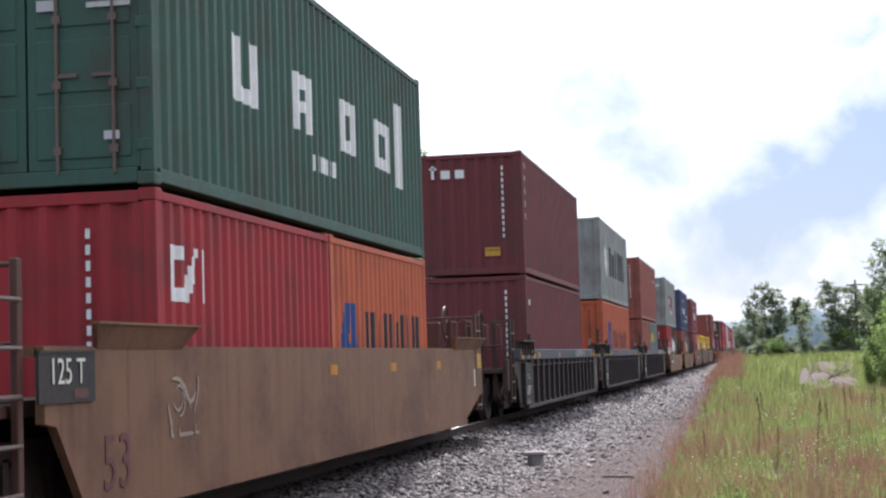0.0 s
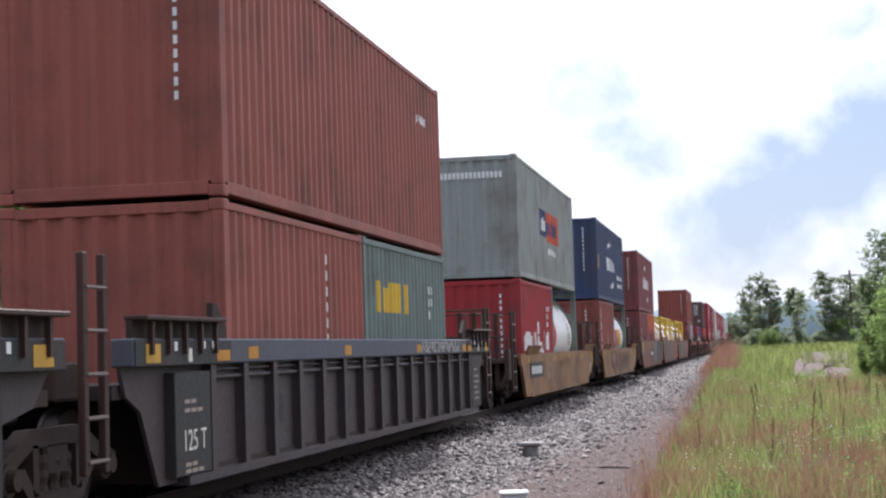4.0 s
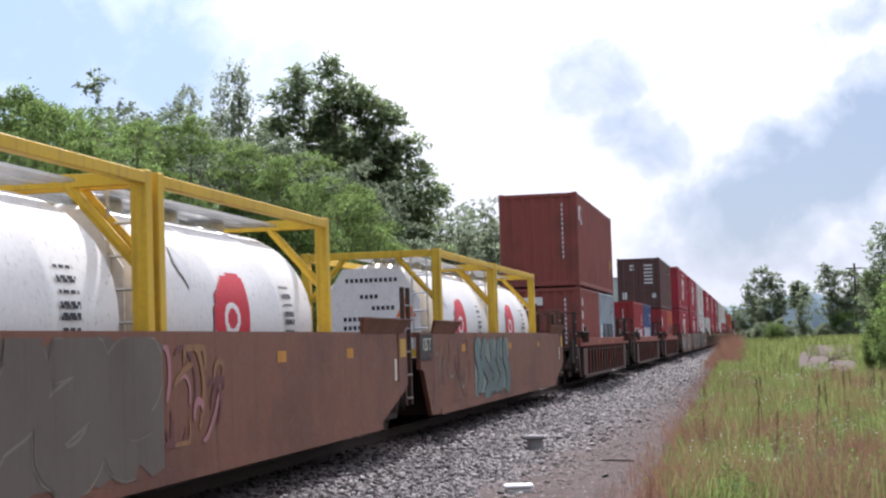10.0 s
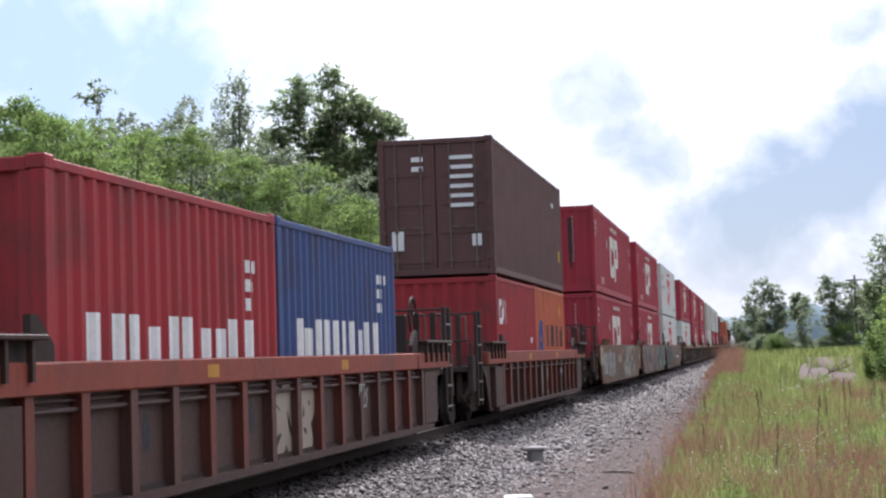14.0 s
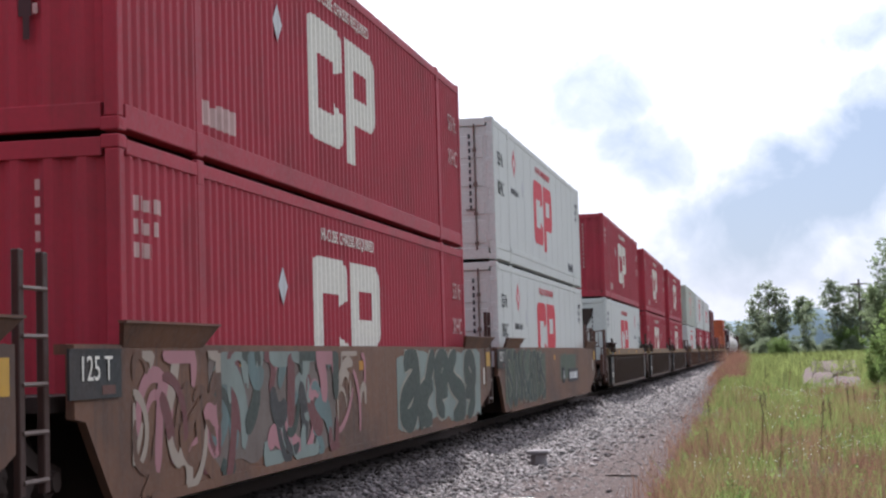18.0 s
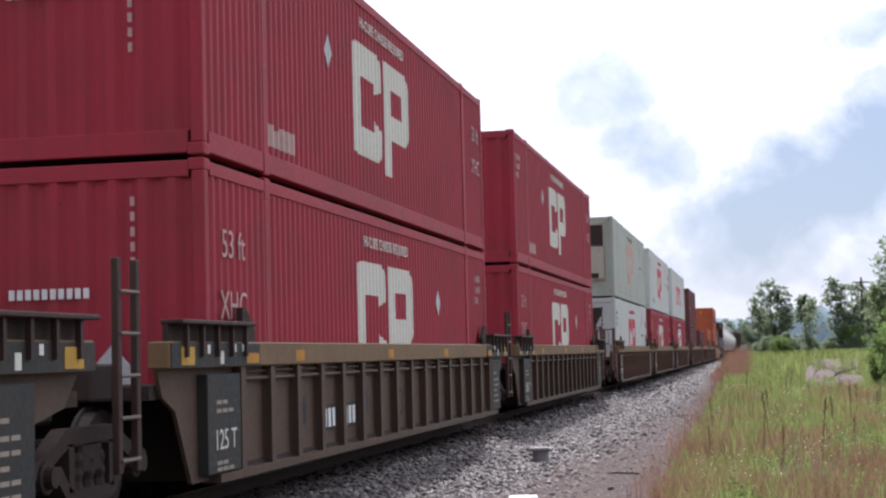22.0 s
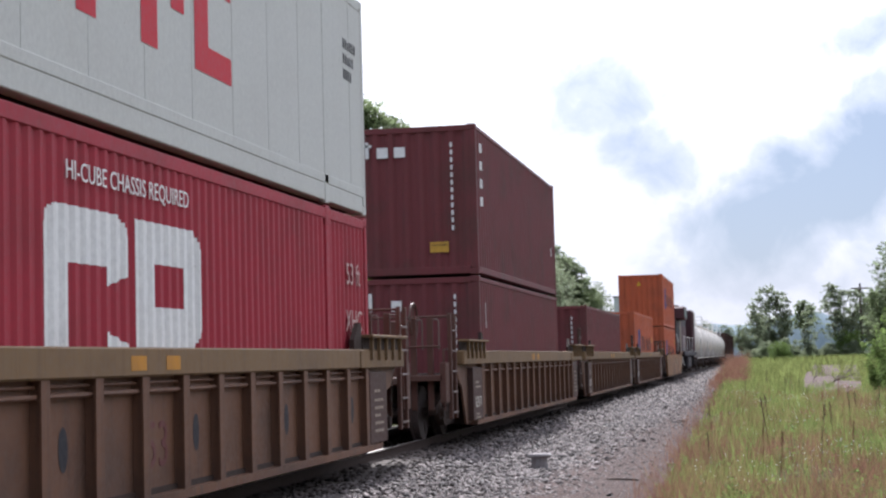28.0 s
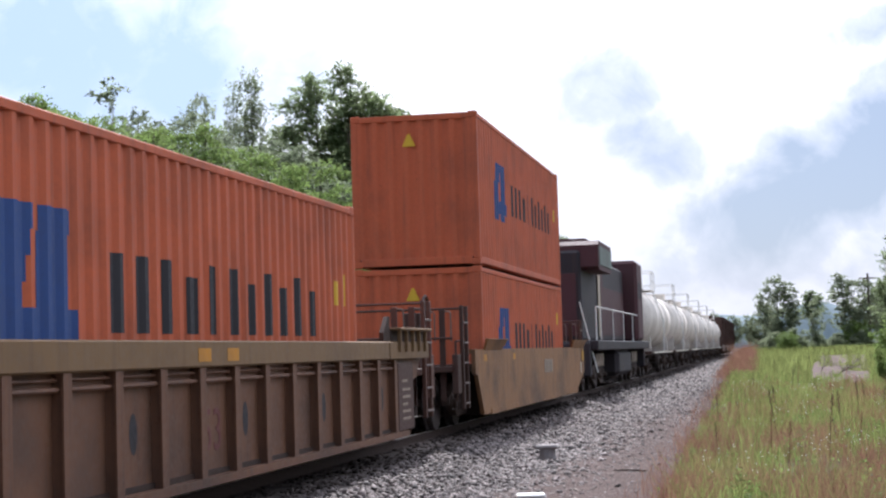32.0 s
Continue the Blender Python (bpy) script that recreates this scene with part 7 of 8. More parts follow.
RIGHT_EDGE = [(61, 2.9), (76, 4.4), (86, 5.0), (100, 5.8), (130, 7.4), (165, 9.2), (205, 11.2), (330, 17.5)]
v = [(x + 0.15 * math.sin(y * 1.3), y, 0.02) for y, x in LEFT_EDGE] + [(x, y, 0.02) for y, x in RIGHT_EDGE]
tagged(from_arrays("bare_clearing", v, [(i, i + 8, i + 9, i + 1) for i in range(7)], PATH), "pale bare stony clearing among the weeds", "path", kind="structure")
for i, (x, y, a, b) in enumerate(((2.9, 77.6, 25, 24), (3.2, 84, -50, 12), (2.4, 80, 70, 34), (4.2, 90, 110, 10))):
    def stick(bm):
        tube(bm, [(0, 0, 0), (0.5, 0.1, 0.1), (1.1, 0.05, 0.12), (1.7, 0.3, 0.2)], 0.024, 5)
        tube(bm, [(0.5, 0.1, 0.1), (0.8, -0.3, 0.35)], 0.014, 5)
    s = part("dead_branch", "dead_branch", stick, BARK, None, m=pose(x, y, 0.03, 0, -b, a))
    tagged(s, "bare dead branch lying on the clearing", "branch", "dead branches")


# ---- plants ----
def blades(n, spots, height, width, lean, seed, grow=1.0):
    """Grass: bent blades of two faces at the spots (x, y) given."""
    r = np.random.default_rng(seed)
    x, y = spots
    n = len(x)
    h = height * r.uniform(0.45, 1.25, n) * grow
    w = width * r.uniform(0.6, 1.3, n) * np.maximum(1, y / 40) ** 0.8
    a, b = r.uniform(0, 6.28, n), r.uniform(0, 6.28, n)
    l = lean * r.uniform(0.1, 1.0, n) * h
    dx, dy = np.cos(a) * w, np.sin(a) * w
    ex, ey = np.cos(b) * l, np.sin(b) * l
    v = np.empty((n, 5, 3))
    z = np.zeros(n) - 0.01
    v[:, 0] = np.stack([x - dx, y - dy, z], -1)
    v[:, 1] = np.stack([x + dx, y + dy, z], -1)
    v[:, 2] = np.stack([x + dx * 0.7 + ex * 0.35, y + dy * 0.7 + ey * 0.35, h * 0.6], -1)
    v[:, 3] = np.stack([x - dx * 0.7 + ex * 0.35, y - dy * 0.7 + ey * 0.35, h * 0.6], -1)
    v[:, 4] = np.stack([x + ex, y + ey, h], -1)
    k = 5 * np.arange(n)[:, None]
    f = np.concatenate([k + np.array([[0, 1, 2]]), k + np.array([[0, 2, 3]]), k + np.array([[3, 2, 4]])])
    return v.reshape(-1, 3), f


def field(n, x0, x1, y0, y1, seed, edge=True, power=1.0):
    r = np.random.default_rng(seed)
    y = y0 * (y1 / y0) ** (r.random(n) ** power)
    left = -0.95 - 0.014 * y if edge else np.full(n, x0)
    left = np.maximum(left, x0) if not edge else left + x0
    x = left + (x1 - left) * r.random(n)
    keep = (y < 61) | np.array([noise.noise((p * 0.55, q * 0.09, 3.0)) > 0.24 for p, q in zip(x, y)]) | (x < np.interp(y, *zip(*LEFT_EDGE))) | (x > np.interp(y, *zip(*RIGHT_EDGE)))
    return x[keep], y[keep]


def clumps(spots, seed, scale, cut):
    keep = np.array([noise.noise((x * scale, y * scale * 0.35, seed)) > cut for x, y in zip(*spots)])
    return spots[0][keep], spots[1][keep]


def near_edge(spots, width, seed):
    """Only those that stand close to the ragged edge of the weeds."""
    r = np.random.default_rng(seed)
    keep = spots[0] + 0.95 + 0.014 * spots[1] < width * r.random(len(spots[0])) ** 1.5
    return spots[0][keep], spots[1][keep]


TURF = [
    ("short green grass about the camera", "grass_near", GRASSES[0], field(7000, 0.0, 8.0, 1.5, 14, 41), 0.22, 0.006, 0.9),
    ("dry grass about the camera", "grass_near_dry", GRASSES[1], field(4000, 0.2, 8.0, 1.5, 14, 42), 0.36, 0.004, 0.7),
    ("rough far grass", "grass_far", GRASSES[0], clumps(field(30000, 0.0, 22.0, 95, 420, 12), 6.0, 0.1, -0.4), 0.8, 0.007, 0.7),
    ("short green grass", "grass_green", GRASSES[0], clumps(field(80000, 0.0, 9.0, 14, 150, 1), 1.0, 0.55, -0.12), 0.25, 0.006, 0.8),
    ("lush green grass along the ballast", "grass_lush", GRASSES[0], clumps(near_edge(field(80000, 0.25, 9.0, 32, 120, 6), 3.6, 61), 4.0, 0.35, -0.25), 0.42, 0.006, 0.55),
    ("tall yellow-green grass", "grass_mixed", GRASSES[0], clumps(field(40000, 0.3, 7.0, 15, 90, 2), 3.0, 0.5, 0.05), 0.5, 0.005, 0.5),
    ("dry straw-coloured grass", "grass_dry", GRASSES[1], clumps(field(40000, 0.2, 8.0, 14, 60, 3), 9.0, 0.7, 0.02), 0.4, 0.0032, 0.65),
    ("rust-red seeding weeds", "weeds_rusty", GRASSES[2], clumps(field(52000, 0.0, 8.0, 14, 60, 4), 5.0, 0.6, 0.03), 0.44, 0.004, 0.6),
    ("tall pale seeding stems", "grass_stems", GRASSES[1], clumps(field(3600, 0.3, 7.0, 15, 80, 14), 2.0, 0.7, 0.0), 0.66, 0.0026, 0.4),
    ("dark green tussocks", "grass_tussocks", LEAVES[1], clumps(field(30000, 0.1, 8.0, 15, 90, 15), 8.0, 1.3, 0.22), 0.4, 0.006, 0.7),
    ("rank grass before the far bushes", "grass_bushes", GRASSES[0], (np.random.default_rng(51).uniform(-3, 20, 9000), np.random.default_rng(52).uniform(208, 236, 9000)), 1.15, 0.012, 0.6),
    ("reddish weeds at the ballast edge", "weeds_edge", GRASSES[2], near_edge(field(16000, -0.35, 8.0, 14, 100, 8), 1.1, 81), 0.38, 0.0035, 0.6),
]
for label, name, material, spots, h, w, l in TURF:
    v, f = blades(0, spots, h, w, l, len(name))
    tagged(new(name, fast_mesh(name, v, f, material)), label, "grass", kind="stuff")
spots = clumps(field(2600, 0.4, 7.0, 18, 62, 10), 7.0, 0.5, 0.06)
r = np.random.default_rng(33)
k = len(spots[0])
c = np.stack([spots[0], spots[1], 0.42 * r.uniform(0.5, 1.2, k)], -1)
size = 0.009 * r.uniform(0.6, 1.3, k)[:, None] * np.maximum(1, spots[1] / 40)[:, None]
v = np.stack([c + size * np.array(o) for o in ((-1, 0, 0), (0, -0.6, -0.8), (1, 0, 0), (0, 0.6, 0.8))], 1).reshape(-1, 3)
tagged(new("small_flowers", fast_mesh("small_flowers", v, (np.arange(4)[None] + 4 * np.arange(k)[:, None]), PETAL)), "tiny white flower heads among the grass", "flowers", kind="stuff")
r = np.random.default_rng(15)
spots = (r.uniform(-14.5, -9.3, 14000), 8 * (110 / 8) ** r.random(14000))
v, f = blades(0, spots, 0.8, 0.012, 0.7, 19)
tagged(new("weeds_beyond", fast_mesh("weeds_beyond", v, f, GRASSES[0])), "rank green weeds beyond the track", "weeds", kind="stuff")
# a thick stand of rust-coloured weeds where the track seems to end
r = np.random.default_rng(5)
y = 74 + 40 * r.gamma(2.0, 0.7, 13000)
middle = -1.75 - 0.004 * (y - 92)
x = middle + 0.8 * r.normal(size=13000)
tall = np.exp(-((x - middle) / 1.0) ** 2) * np.clip((y - 68) / 45, 0.12, 1) * r.uniform(0.5, 1.2, 13000)
v, f = blades(0, (x, y), 1.7, 0.003, 0.9, 9, tall)
tagged(new("weeds_far", fast_mesh("weeds_far", v, f, GRASSES[2])), "stand of rust-brown weeds beside the track", "weeds", kind="stuff")


STALKS = [(0.22, 73.3, 0.95), (-0.64, 44.2, 0.5), (0.11, 46.1, 0.5), (-0.77, 23.9, 0.62), (2.59, 110.3, 0.95), (1.0, 62.0, 0.6), (0.6, 34.0, 0.45)]


def stalk(bm):
    tube(bm, [(0, 0, 0), (0.02, 0.01, 0.6), (0.05, 0.0, 1.25)], 0.009, 5)
    for i in range(9):
        z = 0.7 + i * 0.065
        lathe(bm, (0.03, 0, z), (0.03 + 0.05 * math.cos(i * 2.4), 0.05 * math.sin(i * 2.4), z + 0.06), ((0, 0.006), (0.5, 0.014), (1, 0.004)), 5)


for x, y, h in STALKS:
    o = part("dock_stalk", "dock_stalk", stalk, GRASSES[3], None, m=pose(x, y, -0.01, 3, -2, 40 * x))
    o.scale = (h, h, h * 0.8)
    tagged(o, "tall dry dock stalk with brown seed heads", "weed", "dock stalks")
rnd = random.Random(12)
for i in range(40):
    y = 20 + 56 * rnd.random() ** 1.2
    x = -0.9 - 0.014 * y + rnd.uniform(0.2, 4.5)
    o = part("dock_stalk", "dock_stalk", stalk, GRASSES[3] if i % 3 else GRASSES[2], None, m=pose(x, y, -0.01, rnd.uniform(-7, 7), rnd.uniform(-7, 7), rnd.uniform(0, 360)))
    s = rnd.uniform(0.4, 0.8)
    o.scale = (s, s, s)
    tagged(o, "tall dry dock stalk with brown seed heads", "weed", "dock stalks")


def sprays(lobes, n, per, length, droop, size, seed, flat=1.0):
    """Leaves along many short twigs that leave the lobes (x, y, z, radius) outwards and bend."""
    r = np.random.default_rng(seed)
    L = np.array(lobes)
    pick = r.choice(len(L), n, p=L[:, 3] ** 2 / np.sum(L[:, 3] ** 2))
    d = r.normal(size=(n, 3))
    d[:, 2] = np.where(r.random(n) < 0.6, np.abs(d[:, 2]), d[:, 2])
    d /= np.linalg.norm(d, axis=1, keepdims=True)
    c = L[pick, :3] + d * (L[pick, 3] * r.random(n) ** 0.45)[:, None] * np.array([1, 1, flat])
    e = d * 0.7 + r.normal(size=(n, 3)) * 0.4 + np.array([0, 0, 0.25 if droop >= 0 else 0.8])
    e /= np.linalg.norm(e, axis=1, keepdims=True)
    ln = length * r.uniform(0.5, 1.3, n)
    s = r.random((n, per))
    p = c[:, None] + e[:, None] * (ln[:, None] * s)[..., None]
    p[..., 2] -= droop * ln[:, None] * s * s
    p += r.normal(size=(n, per, 3)) * (0.2 * ln[:, None] * (1.1 - 0.6 * s))[..., None] * np.array([1, 1, 0.5])
    c = p.reshape(-1, 3)
    k = len(c)
    nrm = r.normal(size=(k, 3)) * 0.6 + np.array([0, 0, 0.8])
    nrm /= np.linalg.norm(nrm, axis=1, keepdims=True)
    t = np.cross(nrm, r.normal(size=(k, 3)))
    t /= np.linalg.norm(t, axis=1, keepdims=True)
    b = np.cross(nrm, t)
    q = (size * r.uniform(0.55, 1.35, k))[:, None]
    v = np.stack([c - t * q, c + b * q * 0.42 - nrm * q * 0.12, c + t * q - np.array([0, 0, 0.3]) * q, c - b * q * 0.42 - nrm * q * 0.12], 1)
    f = 4 * np.arange(k)[:, None]
    return v.reshape(-1, 3), np.concatenate([f + np.array([[0, 1, 2]]), f + np.array([[0, 2, 3]])])


def tree(label, leaders, seed, n, per, leaf, material, name="tree", trunk=0.25, twig=0.6, droop=0.3, lump=0.5, flat=0.8, gap=0.75, at=(0, 0)):
    """A stem that parts into leaders (x, y, top, foot, half width), each clothed in lobes of leaves with gaps between them."""
    rnd = random.Random(seed)
    ob = thing(name, label, "tree" if name == "tree" else "shrub", "trees by the railway" if name == "tree" else "shrubs by the railway", at=pose(at[0], at[1], 0))
    bm = bmesh.new()
    lobes = []
    fork = min(low for _, _, _, low, _ in leaders) * 0.8 + 0.15
    lathe(bm, (0, 0, -0.2), (rnd.uniform(-0.1, 0.1), 0, fork), ((0, trunk * 1.2), (0.15, trunk), (1, trunk * 0.8)), 8)
    for x, y, top, low, wide in leaders:
        lean = [Vector((0, 0, fork * 0.9)), Vector((x * 0.55, y * 0.55, fork + (top - fork) * 0.4)), Vector((x * 0.92, y * 0.92, fork + (top - fork) * 0.72)), Vector((x, y, top - 0.1))]
        for i in range(3):
            r0 = trunk * (0.55, 0.32, 0.16, 0.04)[i]
            lathe(bm, lean[i], lean[i + 1], ((0, r0), (1, trunk * (0.55, 0.32, 0.16, 0.04)[i + 1])), 6)
        count = max(4, int((top - low) / (wide * lump * gap)) * (2 if wide > 0.7 else 1))
        for i in range(count):
            s = (i + 0.6) / count
            z = low + (top - low) * s
            girth = wide * max(0.3, math.sin(3.1416 * (0.22 + 0.66 * s)) ** 0.7)
            a, q = rnd.uniform(0, 6.283), girth * rnd.uniform(0.15, 0.9)
            c = Vector((x * (0.6 + 0.4 * s) + math.cos(a) * q, y * (0.6 + 0.4 * s) + math.sin(a) * q, z + rnd.uniform(-0.1, 0.1) * wide))
            size = wide * lump * rnd.uniform(0.5, 1.15) * (1.0 - 0.2 * s)
            lobes.append((c.x, c.y, c.z - size * 0.5, size))
            if i % 3 == 0:
                k = 1 if s < 0.5 else 2
                tube(bm, [lean[k], (lean[k] + c) / 2 + Vector((0, 0, 0.15)), c], trunk * 0.09, 5)
        lobes.append((x, y, top - wide * 0.25, wide * 0.22))
    me = bpy.data.meshes.new("trunk")
    bm.to_mesh(me)
    bm.free()
    me.materials.append(None)
    put("trunk", me, BARK, ob)
    v, f = sprays(lobes, n, per, twig, droop, leaf, seed, flat)
    put("crown", fast_mesh("crown", v, f, None), material, ob)
    return ob


def plant(model, x, y, turn=0, s=1.0):
    m = copy_thing(model, pose(x, y, 0, 0, 0, turn))
    m.scale = (s, s, s)
    return m


def crowd(seed, n, spread, top, vary, low, wide):
    """Leaders of a round-headed tree, highest in the middle."""
    rnd = random.Random(seed)
    out = []
    for i in range(n):
        q, a = spread * math.sqrt((i + 0.3) / n), i * 2.4 + rnd.uniform(-0.4, 0.4)
        out.append((math.cos(a) * q, math.sin(a) * q, top * (1 - 0.42 * (q / spread) ** 2) - rnd.uniform(0, vary), low * rnd.uniform(0.8, 1.5), wide * rnd.uniform(0.75, 1.2)))
    return out


# the great dark tree behind the line, with its many uneven heads
A = tree("broad dark green tree with uneven heads behind the railway", [(-4.0, 0.4, 13.6, 4.0, 1.8), (-3.4, -0.4, 15.3, 6.0, 1.7), (-2.2, 0.2, 16.7, 5.0, 1.7), (-1.2, 1.0, 15.2, 4.0, 2.0), (-0.2, -0.4, 16.9, 4.5, 1.7), (0.7, 0.7, 15.5, 3.0, 1.9), (1.5, -0.2, 15.1, 4.0, 1.3),
         (2.3, 0.5, 14.7, 3.0, 1.7), (3.0, -0.4, 14.1, 2.6, 1.6), (3.6, 0.3, 12.7, 2.4, 1.7), (4.3, -0.2, 11.2, 2.0, 1.6), (4.7, 0.8, 9.9, 1.6, 1.7), (0.6, 1.8, 13.0, 2.0, 2.8), (-2.4, 1.6, 12.5, 2.2, 2.6), (2.2, 1.9, 11.5, 2.0, 2.6)], 1, 11500, 13, 0.125, LEAVES[3], twig=0.66, droop=0.35, lump=0.46, gap=0.95, at=(-21.0, 84))
B = tree("bright green feathery locust tree behind the railway", crowd(21, 13, 3.4, 11.6, 2.0, 2.4, 1.6), 2, 4000, 16, 0.075, LEAVES[1], trunk=0.18, twig=0.7, droop=0.85, lump=0.5, flat=0.36, gap=1.75, at=(-23.2, 51))
Bd = tree("dark green locust tree in the second row", crowd(22, 10, 3.4, 12.3, 1.8, 2.6, 1.7), 7, 3300, 14, 0.085, LEAVES[0], trunk=0.2, twig=0.6, droop=0.6, lump=0.5, flat=0.5, gap=1.3, at=(-25.0, 62))
sprig = tree("slender locust with one bare-stemmed leafy shoot above the rest", [(0.0, 0.0, 10.9, 10.1, 0.6), (-0.4, 0.2, 8.6, 3.0, 1.1), (0.6, -0.3, 8.2, 3.0, 1.0)], 9, 900, 13, 0.11, LEAVES[0], trunk=0.09, twig=0.5, droop=0.6, flat=0.5, at=(-20.5, 50))
# poplars and rounded trees wear the leaf colour paled for haze
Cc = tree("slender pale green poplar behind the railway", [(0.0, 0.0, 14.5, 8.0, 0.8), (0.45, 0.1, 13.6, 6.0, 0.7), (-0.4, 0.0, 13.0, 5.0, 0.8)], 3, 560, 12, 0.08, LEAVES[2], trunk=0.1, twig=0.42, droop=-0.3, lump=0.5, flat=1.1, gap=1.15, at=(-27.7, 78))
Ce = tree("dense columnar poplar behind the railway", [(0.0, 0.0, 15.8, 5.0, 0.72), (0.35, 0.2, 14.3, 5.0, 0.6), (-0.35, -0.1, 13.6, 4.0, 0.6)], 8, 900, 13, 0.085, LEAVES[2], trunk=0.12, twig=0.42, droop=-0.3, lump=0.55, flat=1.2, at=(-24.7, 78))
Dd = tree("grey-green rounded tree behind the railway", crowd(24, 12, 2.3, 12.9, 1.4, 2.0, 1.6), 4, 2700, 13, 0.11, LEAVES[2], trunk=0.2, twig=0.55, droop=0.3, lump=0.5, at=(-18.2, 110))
for model, x, y, turn, s in ((B, -20.6, 55, 100, 0.99), (B, -17.6, 58, 200, 0.92), (B, -19.6, 47, 310, 0.86), (B, -21.6, 44, 70, 0.93), (B, -18.0, 40, 10, 0.8), (B, -16.5, 63, 250, 0.82), (B, -26.0, 46, 140, 1.0), (B, -17.5, 70, 30, 0.86),
                            (Bd, -22.0, 60, 60, 0.96), (Bd, -28.6, 58, 150, 1.02), (Bd, -20.0, 68, 200, 0.95), (Bd, -24.2, 70, 300, 1.03), (Bd, -28.0, 68, 20, 1.05), (Bd, -18.0, 76, 100, 0.9),
                            (Cc, -26.7, 77, 120, 1.0), (Cc, -26.0, 79, 240, 1.06), (Bd, -27.5, 74, 80, 1.12), (A, -24.5, 98, 100, 0.9), (Dd, -17.6, 95, 80, 0.88), (Dd, -14.6, 111, 160, 0.82), (Dd, -19.6, 122, 30, 0.9), (Dd, -21.5, 142, 90, 1.05),
                            (Dd, -20.0, 165, 200, 1.05), (A, -22.0, 186, 20, 0.85), (Dd, -20.0, 205, 280, 0.95), (Dd, -24, 230, 45, 1.05)):
    plant(model, x, y, turn, s)
S = tree("leafy bright green shrub", crowd(25, 12, 1.25, 2.75, 0.5, 0.35, 0.42), 5, 1700, 12, 0.048, LEAVES[1], "shrub", trunk=0.04, twig=0.3, droop=0.35, lump=0.55, gap=0.8, at=(5.3, 65.5))
# the far hedge has haze painted into its leaves
Sp = tree("bush beyond the clearing, leaf colour paled for haze", crowd(27, 9, 1.3, 2.8, 0.7, 0.35, 0.55), 28, 1200, 12, 0.06, LEAVES[2], "shrub", trunk=0.04, twig=0.32, droop=0.25, lump=0.5, gap=0.9, at=(3.0, 224))
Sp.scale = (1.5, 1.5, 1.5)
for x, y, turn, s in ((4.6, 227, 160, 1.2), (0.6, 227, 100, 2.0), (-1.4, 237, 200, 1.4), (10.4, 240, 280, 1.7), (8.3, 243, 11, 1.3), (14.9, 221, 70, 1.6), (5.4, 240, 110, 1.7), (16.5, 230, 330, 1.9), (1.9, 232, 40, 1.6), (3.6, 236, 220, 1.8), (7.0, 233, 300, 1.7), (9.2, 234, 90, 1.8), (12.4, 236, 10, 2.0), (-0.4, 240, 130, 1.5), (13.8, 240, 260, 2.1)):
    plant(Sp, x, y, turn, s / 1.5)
for x, y, turn, s in ((-15.0, 30, 20, 1.3), (-15.5, 38, 80, 1.5), (-15.0, 46, 140, 1.4), (-15.5, 55, 200, 1.5), (-15.0, 66, 260, 1.4), (-15.5, 80, 320, 1.5), (-15, 96, 15, 1.4), (-15.5, 115, 75, 1.5), (-15, 140, 135, 1.5),
                      (5.9, 63, 120, 1.45), (7.1, 66, 190, 2.0), (6.9, 69, 300, 1.75), (4.6, 63, 60, 0.62), (5.1, 60.5, 250, 0.8), (2.6, 219, 30, 1.3), (12.6, 238, 45, 1.9), (9.8, 112, 330, 1.1)):
    plant(S, x, y, turn, s)
K = 1.6
def grown(*leaders):
    return [tuple(v * K for v in leader) for leader in leaders]


# leaves beyond the clearing are mostly paled to stand in for haze
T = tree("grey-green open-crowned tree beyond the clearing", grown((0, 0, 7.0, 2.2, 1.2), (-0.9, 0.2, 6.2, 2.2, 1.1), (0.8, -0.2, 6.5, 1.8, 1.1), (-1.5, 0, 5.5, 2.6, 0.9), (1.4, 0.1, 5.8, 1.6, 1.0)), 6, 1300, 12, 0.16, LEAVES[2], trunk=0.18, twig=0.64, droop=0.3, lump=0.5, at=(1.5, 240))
Tn = tree("small dark tufted tree beyond the clearing", grown((0, 0, 5.7, 3.4, 0.85), (-0.5, 0.1, 5.3, 3.6, 0.65), (0.6, 0, 5.2, 3.5, 0.65)), 16, 400, 12, 0.16, LEAVES[3], trunk=0.14, twig=0.6, droop=0.5, lump=0.5, at=(6.4, 243))
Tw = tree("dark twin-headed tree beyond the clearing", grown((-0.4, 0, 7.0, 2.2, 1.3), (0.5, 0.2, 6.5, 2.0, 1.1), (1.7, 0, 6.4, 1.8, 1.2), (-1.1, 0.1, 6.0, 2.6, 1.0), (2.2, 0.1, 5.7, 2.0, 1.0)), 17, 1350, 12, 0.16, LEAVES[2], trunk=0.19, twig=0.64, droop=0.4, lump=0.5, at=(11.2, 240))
Tr = tree("tall dark tree at the edge of the clearing", [(0.5, 0, 7.9, 3.0, 0.95), (-0.1, 0.2, 6.7, 2.6, 0.8), (1.3, 0.1, 7.8, 2.4, 1.1), (2.1, 0, 7.3, 2.4, 1.1), (-0.3, 0, 5.2, 2.2, 0.8)], 18, 1300, 12, 0.08, LEAVES[3], trunk=0.14, twig=0.4, droop=0.3, lump=0.5, at=(7.1, 100))
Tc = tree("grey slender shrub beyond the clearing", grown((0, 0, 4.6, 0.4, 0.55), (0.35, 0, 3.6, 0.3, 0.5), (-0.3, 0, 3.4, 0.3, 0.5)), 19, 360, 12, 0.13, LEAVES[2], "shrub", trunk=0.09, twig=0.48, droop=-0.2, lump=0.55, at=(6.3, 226))
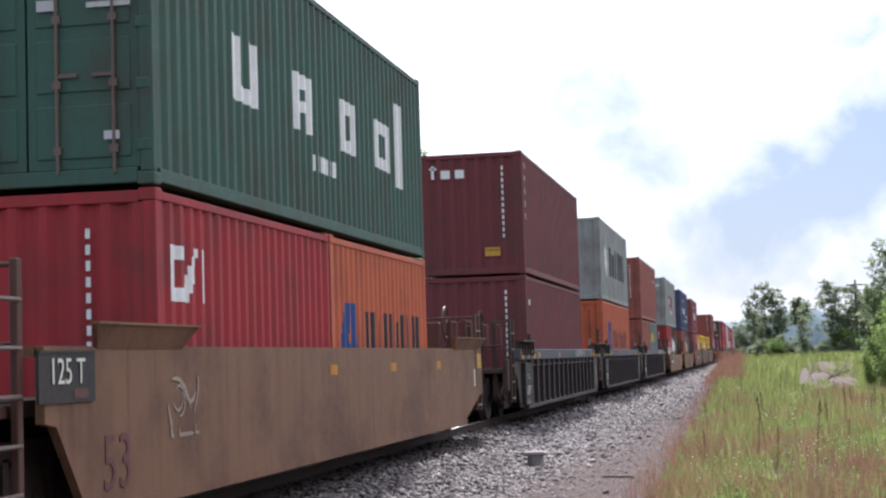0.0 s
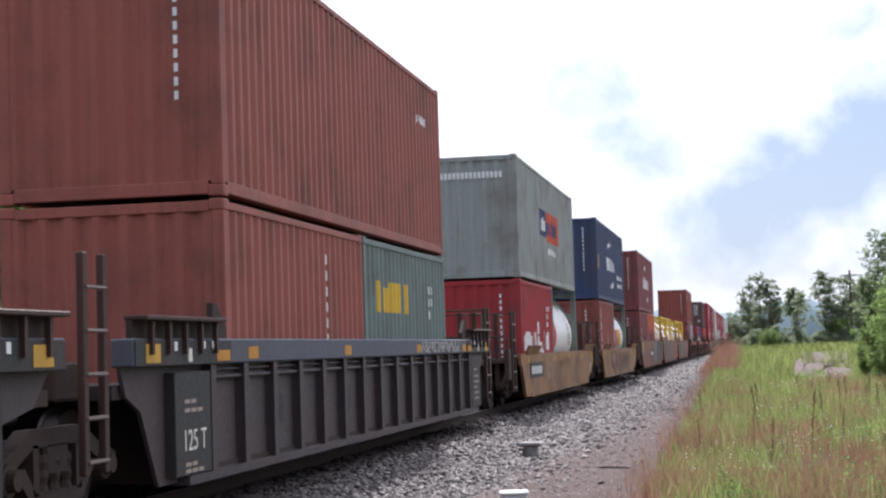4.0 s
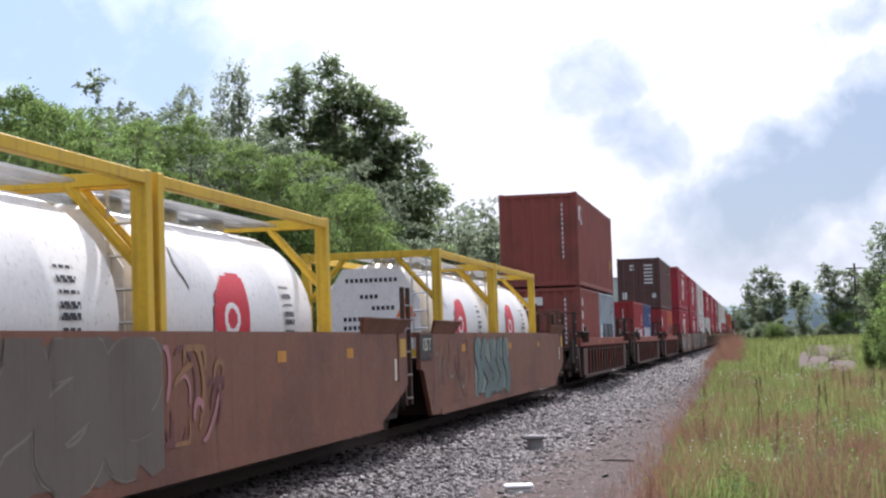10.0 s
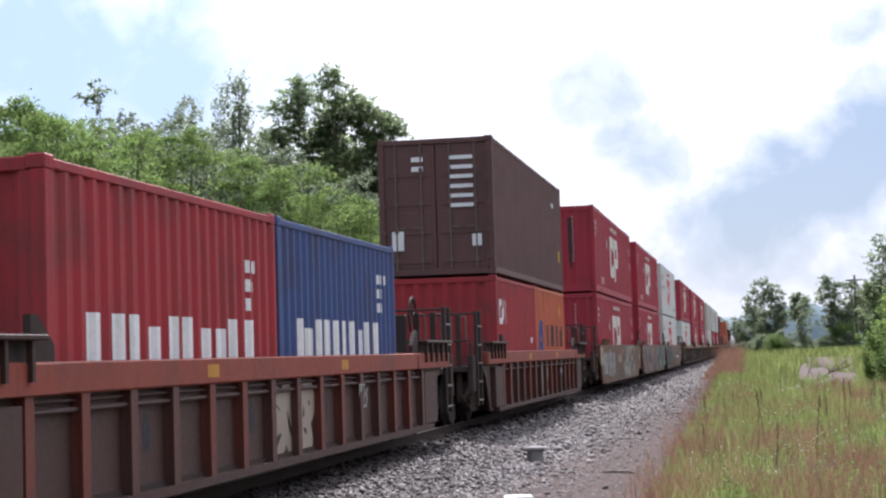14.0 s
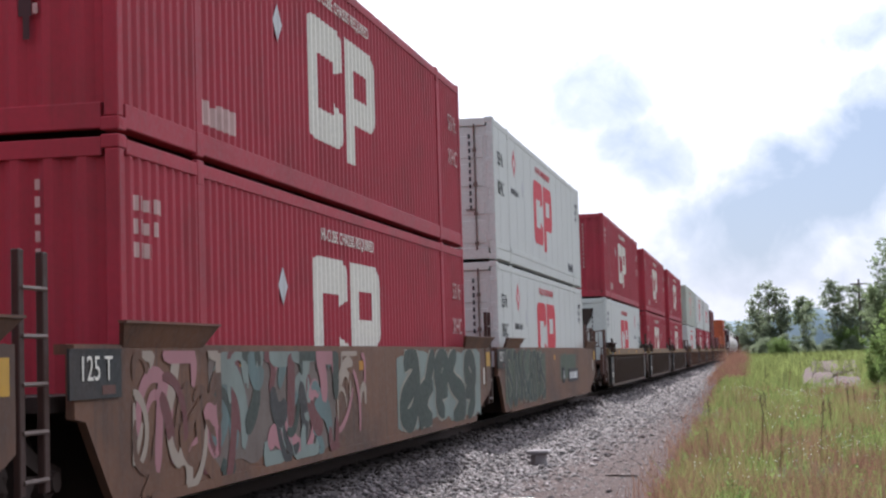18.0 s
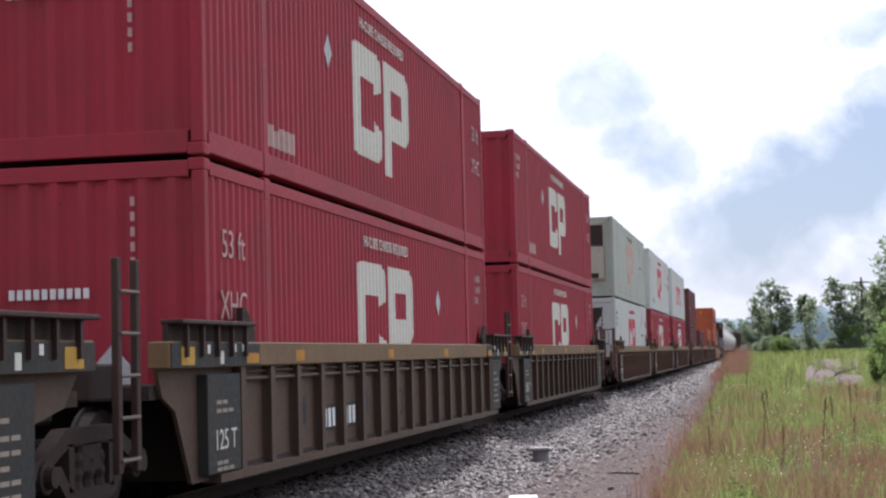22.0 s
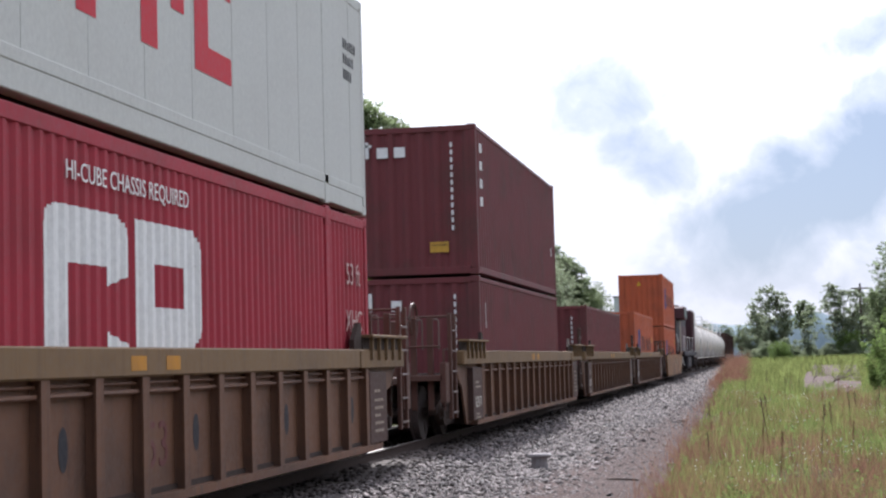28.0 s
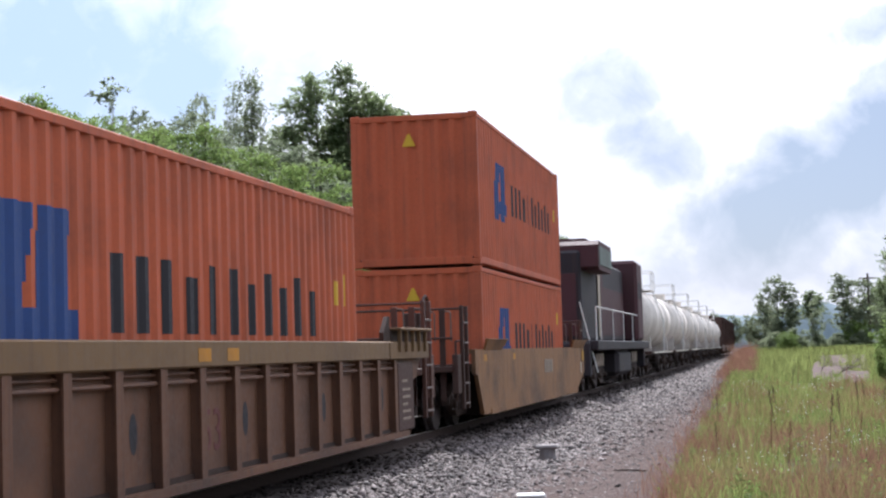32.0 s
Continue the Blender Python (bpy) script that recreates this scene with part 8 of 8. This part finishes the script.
for model, x, y, turn, s in ((T, 17.0, 253, 150, 0.9), (T, -1.6, 330, 20, 0.7), (T, 21.0, 290, 220, 1.1), (T, -4.5, 420, 70, 0.8), (T, -9, 450, 12, 0.85), (T, -14, 440, 190, 0.9), (T, 1.0, 440, 80, 0.9), (Tc, 0.9, 234, 60, 0.9), (Tr, 12.5, 128, 80, 1.0)):
    plant(model, x, y, turn, s)

# low broad-leaved weeds among the grass
r = np.random.default_rng(77)
y = 15 * (75 / 15) ** r.random(240)
x = -0.9 - 0.014 * y + r.uniform(0.0, 1.0, 240) ** 0.8 * 6.0
for label, name, material, rows in (("broad-leaved green weeds", "leafy_weeds", LEAVES[1], slice(0, 170)), ("reddish dock leaves", "dock_leaves", GRASSES[2], slice(170, 240))):
    lobes = [(float(a), float(b), 0.16, float(c)) for a, b, c in zip(x[rows], y[rows], r.uniform(0.1, 0.28, 240)[rows])]
    v, f = sprays(lobes, len(lobes) * 14, 7, 0.2, 0.4, 0.028, 78, 0.6)
    tagged(new(name, fast_mesh(name, v, f, material)), label + " low among the grass", "weeds", kind="stuff")

pole = thing("utility_pole", "thin wooden utility pole among the trees", "pole", at=pose(14.2, 240, 0))
part("shaft", "pole_shaft", lambda bm: lathe(bm, (0, 0, -0.3), (0, 0, 11.2), ((0, 0.2), (1, 0.14)), 8), BARK, pole)
part("crossarm", "pole_arm", lambda bm: block(bm, -1.2, 1.2, -0.08, 0.08, 10.4, 10.6), BARK, pole)

# far woods and a pale works building
v, f = [], []
r = random.Random(4)
for i in range(121):
    x = -420 + i * 7
    h = 15 + 7 * noise.noise((x * 0.02, 1.0, 0)) + 2.5 * noise.noise((x * 0.15, 3.0, 0)) + 1.5 * r.random()
    v += [(x, 760 + 20 * math.sin(i), -0.5), (x, 765 + 20 * math.sin(i), h * 0.7), (x, 775 + 20 * math.sin(i), h)]
for i in range(120):
    for j in range(2):
        f.append((i * 3 + j, i * 3 + 3 + j, i * 3 + 4 + j, i * 3 + 1 + j))
tagged(from_arrays("far_woods", v, f, FAR_WOOD, True), "line of far woods with blue-green haze in its colour", "woods", kind="stuff")
works = thing("works_building", "pale green-grey metal-clad works building behind the trees", "building", at=pose(-21.5, 262, 0))
part("wall", "works_low", lambda bm: block(bm, -7, -0.5, -8, 8, 0, 8.6), FAR_WALL, works)
part("wall", "works_high", lambda bm: block(bm, -0.5, 1.9, -6, 6, 0, 10.9), FAR_WALL, works)
part("roof", "works_roof", lambda bm: (block(bm, -7.2, -0.5, -8.2, 8.2, 8.6, 8.8), block(bm, -0.7, 2.1, -6.2, 6.2, 10.9, 11.1)), CONCRETE, works)


# ---- what moves ----
SPEEDS = [15.644, 15.378, 15.283, 15.262, 15.231, 15.187, 15.29, 15.438, 15.575, 15.606, 15.674, 15.799, 15.726, 15.575, 15.526, 15.463, 15.444]


def gone(t):
    """Metres that the train has run by t: its speed glides between values two seconds apart."""
    total, k = 0.0, 0
    while k < 16 and t > 2 * k:
        d = min(2.0, t - 2 * k)
        v0, v1 = SPEEDS[k], SPEEDS[k + 1]
        total += v0 * d + (v1 - v0) * d * d / 4
        k += 1
    return total


def motions():
    steps = [i * 1.0 for i in range(33)]
    for ob, u, x, z in TRAIN:
        walk(ob, [(t, pose(x, u - gone(t), z)) for t in steps])
    # the wheels of the whole train turn alike
    first = WHEELS[0]
    walk(first, [(i / 30, pose(0, 0, 0, math.degrees(gone(i / 30) / 0.455) % 360.0)) for i in range(961)])
    for w in WHEELS[1:]:
        data = w.animation_data_create()
        w.rotation_mode = "QUATERNION"
        data.action = first.animation_data.action
        data.action_slot = first.animation_data.action_slot


motions()
